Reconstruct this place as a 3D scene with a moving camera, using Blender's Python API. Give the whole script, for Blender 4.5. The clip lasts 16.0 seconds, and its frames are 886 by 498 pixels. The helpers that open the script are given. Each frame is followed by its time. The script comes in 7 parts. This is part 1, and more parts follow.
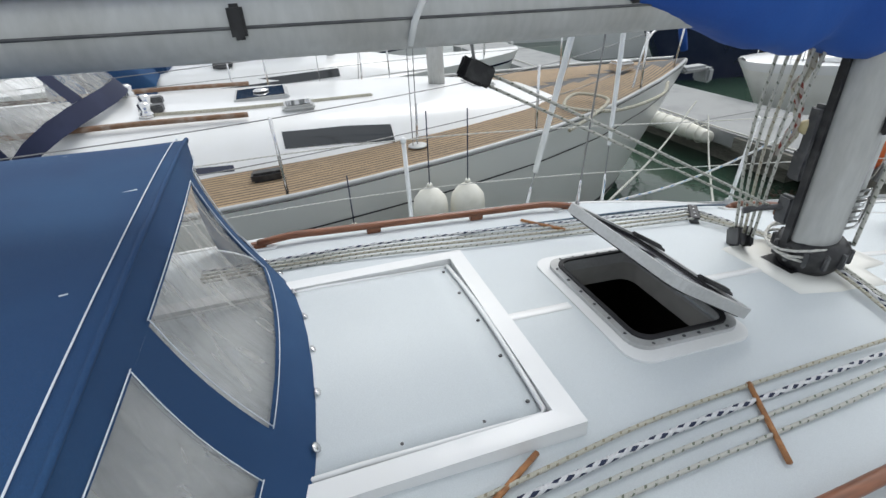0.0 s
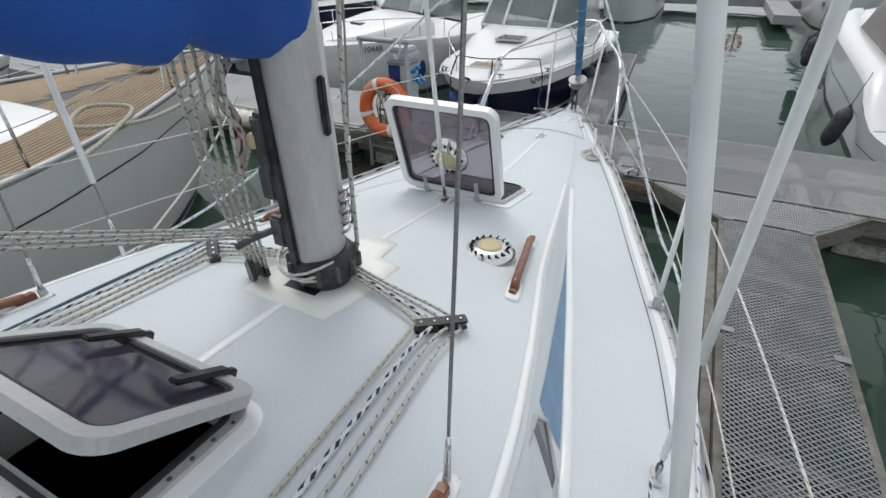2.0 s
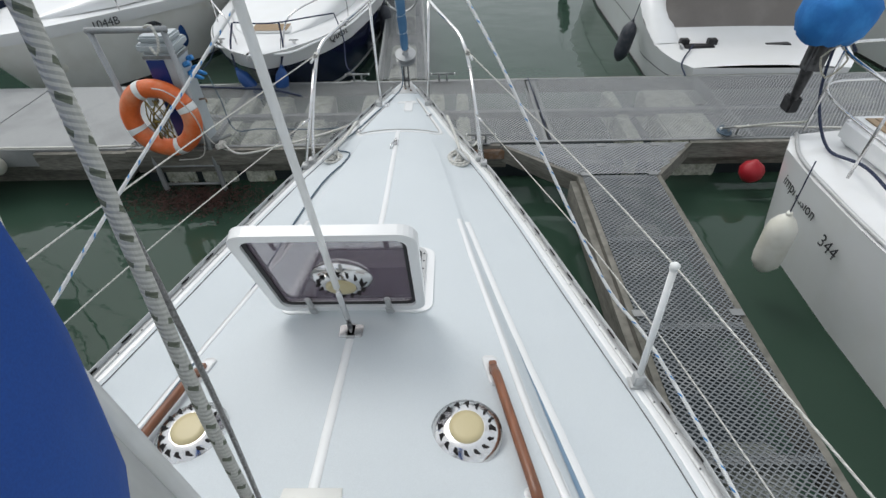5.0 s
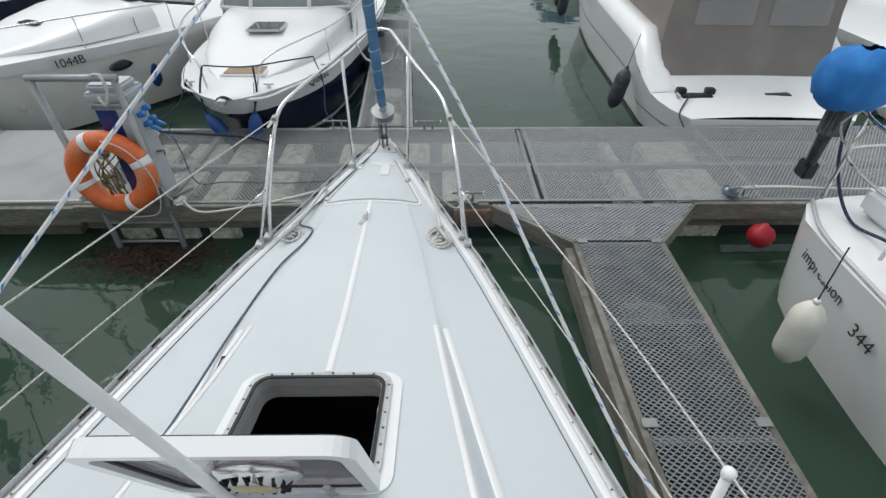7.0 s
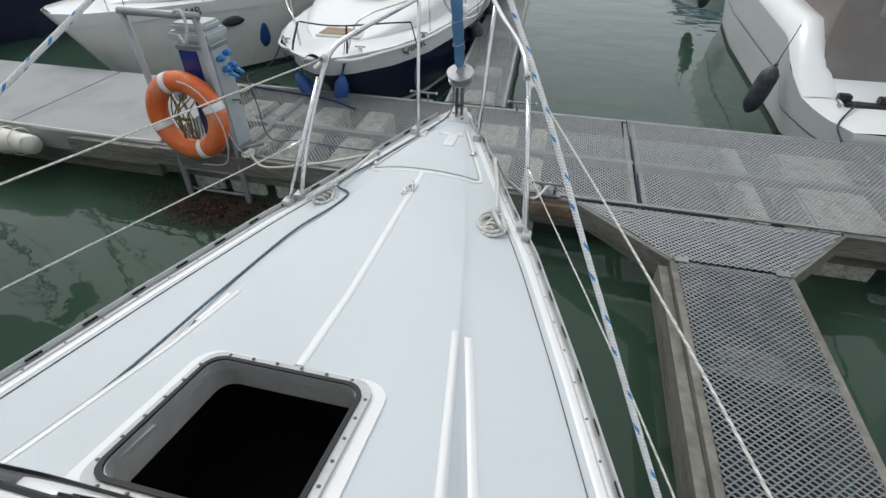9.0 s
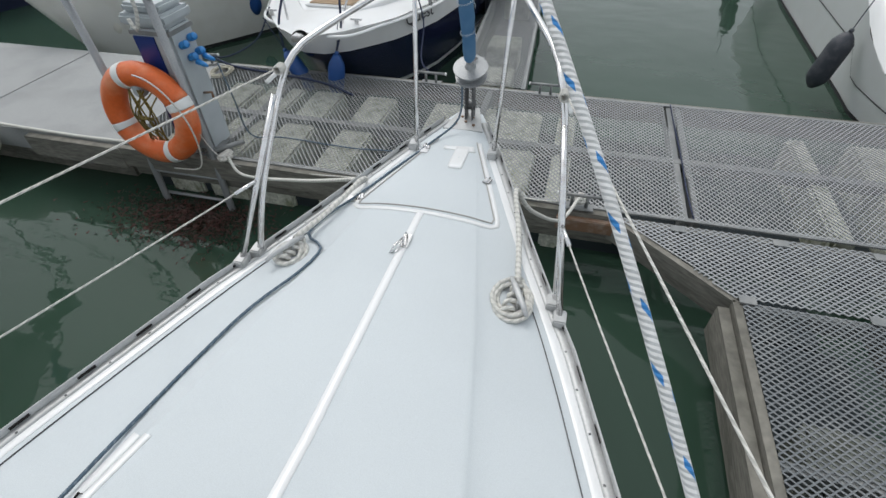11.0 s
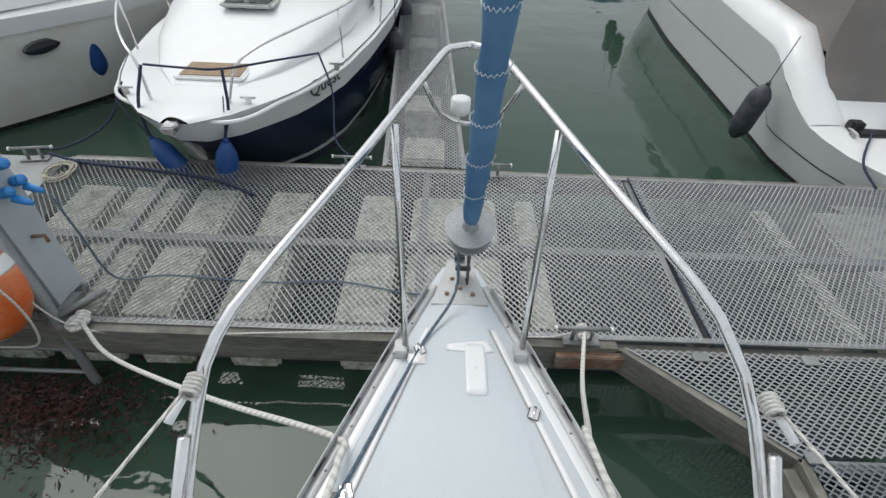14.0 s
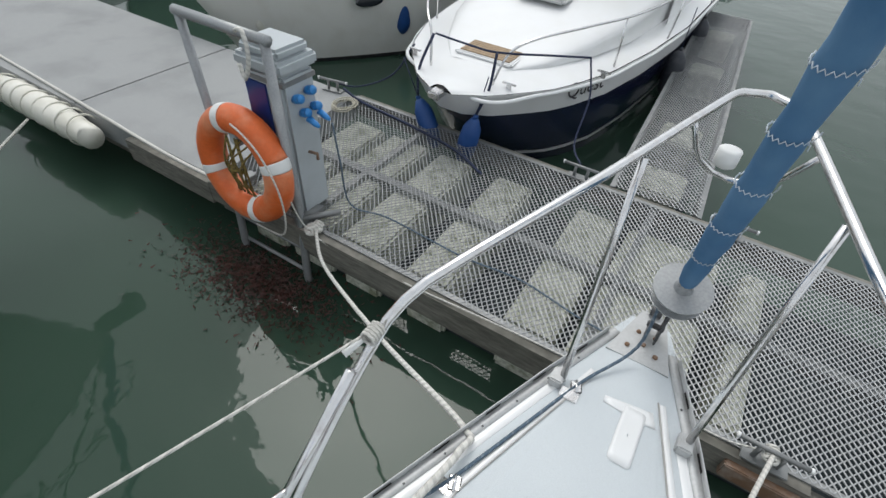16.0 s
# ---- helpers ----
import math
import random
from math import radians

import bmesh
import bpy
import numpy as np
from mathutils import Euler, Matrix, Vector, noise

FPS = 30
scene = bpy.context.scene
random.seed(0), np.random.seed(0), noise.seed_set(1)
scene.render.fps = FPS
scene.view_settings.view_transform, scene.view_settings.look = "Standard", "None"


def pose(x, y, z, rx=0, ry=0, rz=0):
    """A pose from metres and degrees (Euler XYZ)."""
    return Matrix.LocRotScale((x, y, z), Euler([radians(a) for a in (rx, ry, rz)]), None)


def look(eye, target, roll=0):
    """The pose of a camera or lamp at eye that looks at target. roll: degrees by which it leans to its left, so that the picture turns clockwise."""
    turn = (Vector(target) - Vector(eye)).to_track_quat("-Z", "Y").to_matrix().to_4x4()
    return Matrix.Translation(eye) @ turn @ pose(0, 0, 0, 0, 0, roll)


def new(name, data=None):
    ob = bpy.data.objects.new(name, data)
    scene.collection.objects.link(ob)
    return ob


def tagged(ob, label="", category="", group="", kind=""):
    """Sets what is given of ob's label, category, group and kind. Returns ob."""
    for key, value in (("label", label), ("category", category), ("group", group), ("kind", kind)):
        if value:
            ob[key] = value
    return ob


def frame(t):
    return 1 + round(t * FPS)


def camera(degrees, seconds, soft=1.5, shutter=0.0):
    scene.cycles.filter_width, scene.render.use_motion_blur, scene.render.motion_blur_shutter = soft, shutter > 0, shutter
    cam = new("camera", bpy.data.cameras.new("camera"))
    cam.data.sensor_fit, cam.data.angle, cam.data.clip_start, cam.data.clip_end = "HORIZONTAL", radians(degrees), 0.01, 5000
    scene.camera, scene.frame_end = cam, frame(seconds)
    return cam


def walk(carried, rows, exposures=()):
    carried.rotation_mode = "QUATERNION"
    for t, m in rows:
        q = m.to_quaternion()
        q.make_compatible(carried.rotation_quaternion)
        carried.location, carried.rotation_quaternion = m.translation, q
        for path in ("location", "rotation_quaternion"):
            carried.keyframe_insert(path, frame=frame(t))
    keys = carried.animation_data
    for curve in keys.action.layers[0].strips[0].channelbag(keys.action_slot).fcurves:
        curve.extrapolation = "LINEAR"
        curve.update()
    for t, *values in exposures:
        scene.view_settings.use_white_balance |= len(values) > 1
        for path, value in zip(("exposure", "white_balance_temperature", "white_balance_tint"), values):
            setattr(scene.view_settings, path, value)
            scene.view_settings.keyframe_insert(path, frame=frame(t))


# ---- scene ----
cam = camera(85.1, 16.0)
PATH = [
    (0, (1.084, 2.4, 2.867), (-0.568, 2.915, 1.865), -3.7),
    (0.5, (1.068, 2.589, 2.826), (-0.333, 3.576, 1.795), -2.4),
    (1, (1.071, 2.81, 2.811), (-0.061, 4.083, 1.763), -1.1),
    (1.5, (1.039, 2.968, 2.791), (0.125, 4.398, 1.733), -0.1),
    (2, (1.017, 3.117, 2.821), (0.272, 4.622, 1.735), -0.3),
    (2.5, (0.882, 3.253, 2.799), (0.298, 4.788, 1.658), -0.7),
    (3, (0.581, 3.456, 2.916), (0.172, 4.993, 1.703), -0.7),
    (3.5, (0.478, 3.589, 3.075), (0.233, 5.099, 1.787), -1.1),
    (3.7, (0.462, 3.652, 3.09), (0.27, 5.151, 1.78), -1.3),
    (6, (0.362, 4.328, 3.085), (0.362, 5.823, 1.757), -0.9),
    (6.5, (0.472, 4.497, 3.081), (0.484, 6.033, 1.8), -0.3),
    (7, (0.459, 4.649, 3.077), (0.468, 6.216, 1.833), -0.1),
    (7.5, (0.416, 4.828, 3.076), (0.382, 6.406, 1.847), 0.4),
    (8, (0.43, 4.921, 2.949), (0.286, 6.483, 1.708), 0.7),
    (8.5, (0.595, 4.985, 2.719), (0.316, 6.516, 1.462), 1.0),
    (8.7, (0.656, 5.008, 2.707), (0.324, 6.53, 1.453), 0.9),
    (11, (0.525, 5.828, 2.644), (0.126, 7.221, 1.265), -1.8),
    (11.5, (0.28, 6.028, 2.718), (-0.041, 7.414, 1.313), -1.4),
    (12, (0.186, 6.203, 2.719), (-0.06, 7.574, 1.284), -1.0),
    (12.5, (0.131, 6.442, 2.695), (-0.047, 7.806, 1.243), -0.6),
    (13, (0.047, 6.61, 2.683), (-0.06, 8.002, 1.251), 0.3),
    (13.5, (-0.059, 6.753, 2.672), (-0.095, 8.199, 1.292), 1.6),
    (14, (-0.092, 6.888, 2.678), (-0.07, 8.381, 1.348), 2.7),
    (14.5, (-0.053, 6.995, 2.669), (-0.028, 8.509, 1.363), 3.5),
    (15, (-0.035, 7.025, 2.649), (-0.104, 8.534, 1.338), 4.1),
    (15.5, (-0.036, 7.014, 2.64), (-0.322, 8.47, 1.299), 4.3),
    (16, (-0.125, 6.919, 2.697), (-0.839, 8.186, 1.325), 4.3),
]
walk(cam, [(t, look(eye, target, roll)) for t, eye, target, roll in PATH], [(0, 0.40), (1, 0.25), (3, 0.20), (16, 0.25)])

# ---- light ----
world = bpy.data.worlds.new("world")
scene.world = world
world.use_nodes = True
wn = world.node_tree
sky = wn.nodes.new("ShaderNodeTexSky")
sky.sky_type, sky.sun_disc = "NISHITA", False
sky.sun_elevation, sky.sun_rotation = radians(58), radians(318)
sky.dust_density = 4.0
pale = wn.nodes.new("ShaderNodeHueSaturation")
pale.inputs["Saturation"].default_value = 0.34
bg = wn.nodes["Background"]
bg.inputs["Strength"].default_value = 0.15
wn.links.new(sky.outputs[0], pale.inputs["Color"])
cloud = wn.nodes.new("ShaderNodeMix")
cloud.data_type = "RGBA"
cloud.inputs["Factor"].default_value = 0.65
cloud.inputs["B"].default_value = (5.1, 5.45, 5.75, 1)
wn.links.new(pale.outputs[0], cloud.inputs["A"])
wn.links.new(cloud.outputs["Result"], bg.inputs["Color"])
sun = new("sun", bpy.data.lights.new("sun", "SUN"))
sun.data.energy, sun.data.angle, sun.data.color = 0.9, radians(30), (1.0, 0.98, 0.95)
sun.rotation_euler = (radians(32), 0, radians(222))

WATER = 0.05
DOCK = 0.55


# ---- materials ----
def mat(name, color, rough=0.5, metal=0.0, spots=None, spot_scale=3.0, spot_amount=0.5, grain=0.0, grain_scale=60.0, bump=0.0,
        bump_scale=80.0, coat=0.0, stretch=(1, 1, 1), shade=0.04):
    """A surface with stains (large), grain (small) and relief, in metres of the thing."""
    m = bpy.data.materials.new(name)
    m.use_nodes = True
    n, l = m.node_tree.nodes, m.node_tree.links
    b = n["Principled BSDF"]
    b.inputs["Roughness"].default_value, b.inputs["Metallic"].default_value = rough, metal
    b.inputs["Coat Weight"].default_value = coat
    tc, mp = n.new("ShaderNodeTexCoord"), n.new("ShaderNodeMapping")
    mp.inputs["Scale"].default_value = stretch
    l.new(tc.outputs["Object"], mp.inputs["Vector"])
    big, small = n.new("ShaderNodeTexNoise"), n.new("ShaderNodeTexNoise")
    big.inputs["Scale"].default_value, big.inputs["Detail"].default_value = spot_scale, 6
    small.inputs["Scale"].default_value, small.inputs["Detail"].default_value = grain_scale, 3
    for t in (big, small):
        l.new(mp.outputs[0], t.inputs["Vector"])
    ramp = n.new("ShaderNodeValToRGB")
    ramp.color_ramp.elements[0].position, ramp.color_ramp.elements[1].position = 0.45, 0.7
    l.new(big.outputs["Fac"], ramp.inputs[0])
    amount = n.new("ShaderNodeMath")
    amount.operation = "MULTIPLY"
    amount.inputs[1].default_value = spot_amount if spots else shade * 2
    l.new(ramp.outputs[0], amount.inputs[0])
    mix = n.new("ShaderNodeMix")
    mix.data_type = "RGBA"
    mix.inputs["A"].default_value = (*color, 1)
    mix.inputs["B"].default_value = (*(spots or [c * 0.7 for c in color]), 1)
    l.new(amount.outputs[0], mix.inputs["Factor"])
    out = mix.outputs["Result"]
    if grain:
        g = n.new("ShaderNodeMix")
        g.data_type, g.blend_type = "RGBA", "MULTIPLY"
        g.inputs["Factor"].default_value = grain
        l.new(out, g.inputs["A"])
        gr = n.new("ShaderNodeValToRGB")
        gr.color_ramp.elements[0].position, gr.color_ramp.elements[1].position = 0.3, 0.7
        l.new(small.outputs["Fac"], gr.inputs[0])
        l.new(gr.outputs[0], g.inputs["B"])
        out = g.outputs["Result"]
    l.new(out, b.inputs["Base Color"])
    if bump:
        bt, bp = n.new("ShaderNodeTexNoise"), n.new("ShaderNodeBump")
        bt.inputs["Scale"].default_value, bt.inputs["Detail"].default_value = bump_scale, 4
        l.new(mp.outputs[0], bt.inputs["Vector"])
        bp.inputs["Strength"].default_value, bp.inputs["Distance"].default_value = 1.0, bump
        l.new(bt.outputs["Fac"], bp.inputs["Height"])
        l.new(bp.outputs[0], b.inputs["Normal"])
    return m


def glass(name, color, rough=0.05, alpha=0.5):
    m = bpy.data.materials.new(name)
    m.use_nodes = True
    b = m.node_tree.nodes["Principled BSDF"]
    b.inputs["Base Color"].default_value = (*color, 1)
    b.inputs["Roughness"].default_value, b.inputs["Alpha"].default_value = rough, alpha
    return m


def rope_mat(name, color, fleck=None, pitch=0.045, share=0.35, strands=1.0, twist=0.0):
    """Braided or laid rope: flecks and strands wound round it, by metres along it (u) and turns round it (v)."""
    m = bpy.data.materials.new(name)
    m.use_nodes = True
    n, l = m.node_tree.nodes, m.node_tree.links
    b = n["Principled BSDF"]
    b.inputs["Roughness"].default_value = 0.85
    uv, sep = n.new("ShaderNodeUVMap"), n.new("ShaderNodeSeparateXYZ")
    l.new(uv.outputs[0], sep.inputs[0])

    def calc(op, a, c):
        q = n.new("ShaderNodeMath")
        q.operation = op
        for k, v in enumerate((a, c)):
            if isinstance(v, (int, float)):
                q.inputs[k].default_value = v
            else:
                l.new(v, q.inputs[k])
        return q.outputs[0]

    along = calc("MULTIPLY", sep.outputs[0], 1 / pitch)
    wound = calc("FRACT", calc("ADD", along, calc("MULTIPLY", sep.outputs[1], strands)), 0.0)
    on = calc("LESS_THAN", wound, share)
    side = calc("LESS_THAN", calc("FRACT", calc("SUBTRACT", calc("MULTIPLY", sep.outputs[1], 2.0), calc("MULTIPLY", along, 0.5)), 0.0), 0.55)
    mix = n.new("ShaderNodeMix")
    mix.data_type = "RGBA"
    mix.inputs["A"].default_value = (*color, 1)
    mix.inputs["B"].default_value = (*(fleck or [c * 0.6 for c in color]), 1)
    l.new(calc("MULTIPLY", on, side) if fleck else calc("MULTIPLY", on, 0.5), mix.inputs["Factor"])
    noise_t, g = n.new("ShaderNodeTexNoise"), n.new("ShaderNodeMix")
    noise_t.inputs["Scale"].default_value = 90
    g.data_type, g.blend_type = "RGBA", "MULTIPLY"
    g.inputs["Factor"].default_value = 0.35
    l.new(mix.outputs["Result"], g.inputs["A"])
    l.new(noise_t.outputs["Fac"], g.inputs["B"])
    l.new(g.outputs["Result"], b.inputs["Base Color"])
    bp = n.new("ShaderNodeBump")
    bp.inputs["Distance"].default_value = 0.003
    fine = calc("FRACT", calc("ADD", calc("MULTIPLY", sep.outputs[0], 1 / (twist or 0.012)), calc("MULTIPLY", sep.outputs[1], 3 if twist else 4)), 0.0)
    l.new(calc("PINGPONG", fine, 0.5), bp.inputs["Height"])
    l.new(bp.outputs[0], b.inputs["Normal"])
    return m


GREY_DECK = mat("non_slip_deck", (0.62, 0.665, 0.685), 0.75, spots=(0.53, 0.57, 0.59), spot_scale=1.3, spot_amount=0.35, grain=0.10, grain_scale=400, bump=0.0015, bump_scale=700)
GELCOAT = mat("white_gelcoat", (0.74, 0.75, 0.75), 0.28, spots=(0.66, 0.66, 0.62), spot_scale=4, spot_amount=0.25, coat=0.3)
GEL_WARM = mat("cream_gelcoat", (0.74, 0.74, 0.70), 0.35, spots=(0.55, 0.53, 0.46), spot_scale=3, spot_amount=0.35, coat=0.2)
GEL_GREY = mat("grey_hull", (0.64, 0.65, 0.63), 0.3, spots=(0.54, 0.54, 0.50), spot_scale=1.2, spot_amount=0.4, coat=0.2)
NAVY = mat("navy_hull", (0.012, 0.016, 0.045), 0.12, coat=0.6, spots=(0.03, 0.035, 0.07), spot_scale=2)
BLACK = mat("black_plastic", (0.013, 0.013, 0.015), 0.45, spots=(0.07, 0.07, 0.07), spot_scale=20, spot_amount=0.6)
DARKGREY = mat("dark_grey_plastic", (0.06, 0.062, 0.066), 0.5, spots=(0.2, 0.2, 0.2), spot_scale=25, spot_amount=0.4)
RUBBER = mat("black_seal", (0.02, 0.02, 0.022), 0.7)
ALU = mat("anodised_aluminium", (0.50, 0.51, 0.51), 0.42, 0.25, spots=(0.40, 0.40, 0.38), spot_scale=6, spot_amount=0.5, grain=0.12, grain_scale=90)
MAST = mat("mast_aluminium", (0.50, 0.51, 0.50), 0.45, 0.12, spots=(0.34, 0.33, 0.30), spot_scale=5, spot_amount=0.6, grain=0.12, grain_scale=60, stretch=(1, 1, 0.25))
STEEL = mat("polished_steel", (0.72, 0.72, 0.72), 0.16, 1.0, spots=(0.5, 0.45, 0.4), spot_scale=30, spot_amount=0.35)
WIRE = mat("steel_wire", (0.38, 0.38, 0.38), 0.35, 0.9, grain=0.5, grain_scale=300)
RUST = mat("rusty_steel", (0.22, 0.13, 0.08), 0.8, 0.2, spots=(0.35, 0.30, 0.26), spot_scale=14, spot_amount=0.8, bump=0.002, bump_scale=90)
TEAK = mat("varnished_teak", (0.24, 0.085, 0.035), 0.4, spots=(0.12, 0.045, 0.02), spot_scale=9, spot_amount=0.7, grain=0.4, grain_scale=70, stretch=(1, 0.08, 1), coat=0.2)
TOGGLE = mat("orange_wood", (0.42, 0.19, 0.07), 0.6, spots=(0.2, 0.08, 0.03), spot_scale=20, spot_amount=0.8, grain=0.4, grain_scale=90)
DECK_TEAK = mat("weathered_teak", (0.40, 0.29, 0.18), 0.75, spots=(0.26, 0.20, 0.14), spot_scale=5, spot_amount=0.6, grain=0.35, grain_scale=80, stretch=(1, 0.1, 1))
BLUE_STRIPE = mat("faded_blue_stripe", (0.10, 0.22, 0.36), 0.4, spots=(0.2, 0.33, 0.46), spot_scale=7, spot_amount=0.5)
CANVAS = mat("blue_canvas", (0.005, 0.046, 0.135), 0.85, spots=(0.02, 0.095, 0.22), spot_scale=2.5, spot_amount=0.5, grain=0.25, grain_scale=500, bump=0.001, bump_scale=900)
COVER = mat("royal_blue_canvas", (0.004, 0.066, 0.33), 0.75, spots=(0.008, 0.115, 0.47), spot_scale=2.2, spot_amount=0.6, grain=0.2, grain_scale=450, bump=0.004, bump_scale=9)
UVSTRIP = mat("furled_sail_blue", (0.055, 0.15, 0.28), 0.85, spots=(0.12, 0.24, 0.38), spot_scale=5, spot_amount=0.6, bump=0.003, bump_scale=25)
STITCH = mat("pale_stitching", (0.6, 0.65, 0.7), 0.8)
TINT = glass("smoked_acrylic", (0.035, 0.03, 0.045), 0.06, 0.80)
TINT_LIGHT = glass("purple_smoked_acrylic", (0.20, 0.155, 0.20), 0.10, 0.50)
CLEAR = glass("crazed_clear_vinyl", (0.35, 0.36, 0.36), 0.12, 0.42)


def vinyl_mat(name, color):
    """Old clear vinyl: creased, clouded in long streaks."""
    m = glass(name, color, 0.18, 0.5)
    n, l = m.node_tree.nodes, m.node_tree.links
    b = n["Principled BSDF"]
    tc, mp, streak, crease, ramp, bp = (n.new("ShaderNodeTexCoord"), n.new("ShaderNodeMapping"), n.new("ShaderNodeTexNoise"), n.new("ShaderNodeTexNoise"), n.new("ShaderNodeMapRange"), n.new("ShaderNodeBump"))
    mp.inputs["Scale"].default_value, mp.inputs["Rotation"].default_value = (9, 3, 2.2), (0, 0.5, 0.3)
    streak.inputs["Scale"].default_value, streak.inputs["Detail"].default_value, streak.inputs["Distortion"].default_value = 1.6, 6, 1.2
    crease.inputs["Scale"].default_value, crease.inputs["Detail"].default_value = 2.2, 3
    l.new(tc.outputs["Object"], mp.inputs["Vector"])
    for t in (streak, crease):
        l.new(mp.outputs[0], t.inputs["Vector"])
    ramp.inputs["From Min"].default_value, ramp.inputs["From Max"].default_value = 0.35, 0.68
    ramp.inputs["To Min"].default_value, ramp.inputs["To Max"].default_value = 0.22, 0.62
    l.new(streak.outputs["Fac"], ramp.inputs["Value"])
    l.new(ramp.outputs[0], b.inputs["Alpha"])
    bp.inputs["Distance"].default_value = 0.03
    l.new(crease.outputs["Fac"], bp.inputs["Height"])
    l.new(bp.outputs[0], b.inputs["Normal"])
    return m


VINYL = vinyl_mat("creased_clouded_vinyl", (0.44, 0.44, 0.42))
WINDOW = mat("dark_window", (0.02, 0.024, 0.028), 0.06, coat=0.5)
SCREEN = glass("windscreen_glass", (0.14, 0.17, 0.17), 0.05, 0.75)
PVC = mat("white_pvc", (0.78, 0.79, 0.78), 0.45, spots=(0.6, 0.6, 0.56), spot_scale=9, spot_amount=0.4)
ORANGE = mat("lifebuoy_orange", (0.72, 0.14, 0.03), 0.5, spots=(0.74, 0.30, 0.16), spot_scale=5, spot_amount=0.9, grain=0.1, grain_scale=50)
# darker tone than GALV, for the finger's walkway mesh alone
GALV_FINGER = mat("darker_finger_grating", (0.22, 0.235, 0.245), 0.45, 0.5, spots=(0.32, 0.33, 0.33), spot_scale=5, spot_amount=0.7, grain=0.25, grain_scale=120)
GALV = mat("galvanised_grating", (0.33, 0.345, 0.355), 0.45, 0.35, spots=(0.40, 0.41, 0.41), spot_scale=9, spot_amount=0.7, grain=0.2, grain_scale=120)
GALV_DARK = mat("galvanised_frame", (0.22, 0.23, 0.23), 0.55, 0.4, spots=(0.36, 0.36, 0.35), spot_scale=8, spot_amount=0.6)
TIMBER = mat("weathered_timber", (0.24, 0.23, 0.20), 0.9, spots=(0.11, 0.11, 0.09), spot_scale=5, spot_amount=0.8, grain=0.45, grain_scale=50, bump=0.004, bump_scale=40, stretch=(0.25, 0.25, 1.5))
CONCRETE = mat("grey_concrete", (0.34, 0.35, 0.35), 0.85, spots=(0.24, 0.25, 0.25), spot_scale=2.2, spot_amount=0.6, grain=0.2, grain_scale=160, bump=0.002, bump_scale=150)
FLOAT_TOP = mat("algae_stained_float", (0.68, 0.69, 0.60), 0.9, spots=(0.27, 0.29, 0.19), spot_scale=13, spot_amount=0.9, grain=0.4, grain_scale=45, bump=0.006, bump_scale=35)
FLOAT_DARK = mat("dirty_float", (0.26, 0.28, 0.25), 0.9, spots=(0.10, 0.11, 0.08), spot_scale=7, spot_amount=0.9, grain=0.4, grain_scale=45)
BADGE_GREY = mat("faded_grey_print", (0.20, 0.22, 0.25), 0.8, spots=(0.42, 0.44, 0.46), spot_scale=60, spot_amount=0.6)
WEED = mat("red_brown_weed", (0.055, 0.016, 0.010), 0.6, spots=(0.02, 0.012, 0.008), spot_scale=20, spot_amount=0.9)
FENDER = mat("white_fender", (0.70, 0.69, 0.62), 0.45, spots=(0.5, 0.48, 0.38), spot_scale=7, spot_amount=0.5)
FENDER_BLUE = mat("blue_fender", (0.01, 0.06, 0.22), 0.5, spots=(0.03, 0.1, 0.3), spot_scale=9)
FENDER_DARK = mat("dark_fender", (0.03, 0.035, 0.045), 0.55, spots=(0.09, 0.09, 0.1), spot_scale=14, spot_amount=0.6)
FENDER_RED = mat("red_fender", (0.35, 0.01, 0.02), 0.5)
TAUPE = mat("taupe_canvas", (0.22, 0.20, 0.185), 0.9, spots=(0.29, 0.27, 0.25), spot_scale=2.2, spot_amount=0.6, grain=0.2, grain_scale=300, bump=0.004, bump_scale=8)
NAVY_CANVAS = mat("navy_canvas", (0.006, 0.012, 0.045), 0.85, spots=(0.02, 0.03, 0.08), spot_scale=3, spot_amount=0.5, grain=0.2, grain_scale=300)
BLUEBAG = mat("blue_engine_bag", (0.01, 0.14, 0.42), 0.8, spots=(0.03, 0.24, 0.6), spot_scale=6, spot_amount=0.7, bump=0.012, bump_scale=9)
PED_BLUE = mat("blue_pedestal_panel", (0.008, 0.03, 0.16), 0.3)
PED_GREY = mat("grey_pedestal_case", (0.42, 0.46, 0.48), 0.45, spots=(0.34, 0.37, 0.38), spot_scale=5, spot_amount=0.5)
PLUG = mat("blue_plug", (0.03, 0.22, 0.55), 0.4)
YELLOW = mat("yellowed_plastic", (0.50, 0.43, 0.25), 0.4)
# near-black: the shade inside openings, put into the colour
HOLE_SHADE = mat("hole_shade", (0.012, 0.010, 0.010), 0.9)
LINER = mat("grey_liner", (0.42, 0.41, 0.39), 0.7, spots=(0.3, 0.29, 0.27), spot_scale=12, spot_amount=0.5)
INK = mat("dark_lettering", (0.03, 0.03, 0.035), 0.5)
# near-black, stands in for the shade below the walkway meshes
MESH_SHADE = mat("under_mesh_shade", (0.02, 0.03, 0.035), 0.8)
ROPE_W = rope_mat("white_laid_rope", (0.74, 0.73, 0.68), None, 0.03, 0.4, 1.0, 0.03)
ROPE_FLECK = rope_mat("green_fleck_rope", (0.60, 0.60, 0.55), (0.17, 0.19, 0.14), 0.030, 0.24, 1.0, 0.006)
ROPE_BLACK = rope_mat("black_fleck_rope", (0.72, 0.73, 0.74), (0.02, 0.03, 0.07), 0.045, 0.5, 2.0)
ROPE_YEL = rope_mat("cream_rope", (0.56, 0.54, 0.45), (0.33, 0.29, 0.20), 0.026, 0.28, 1.0, 0.006)
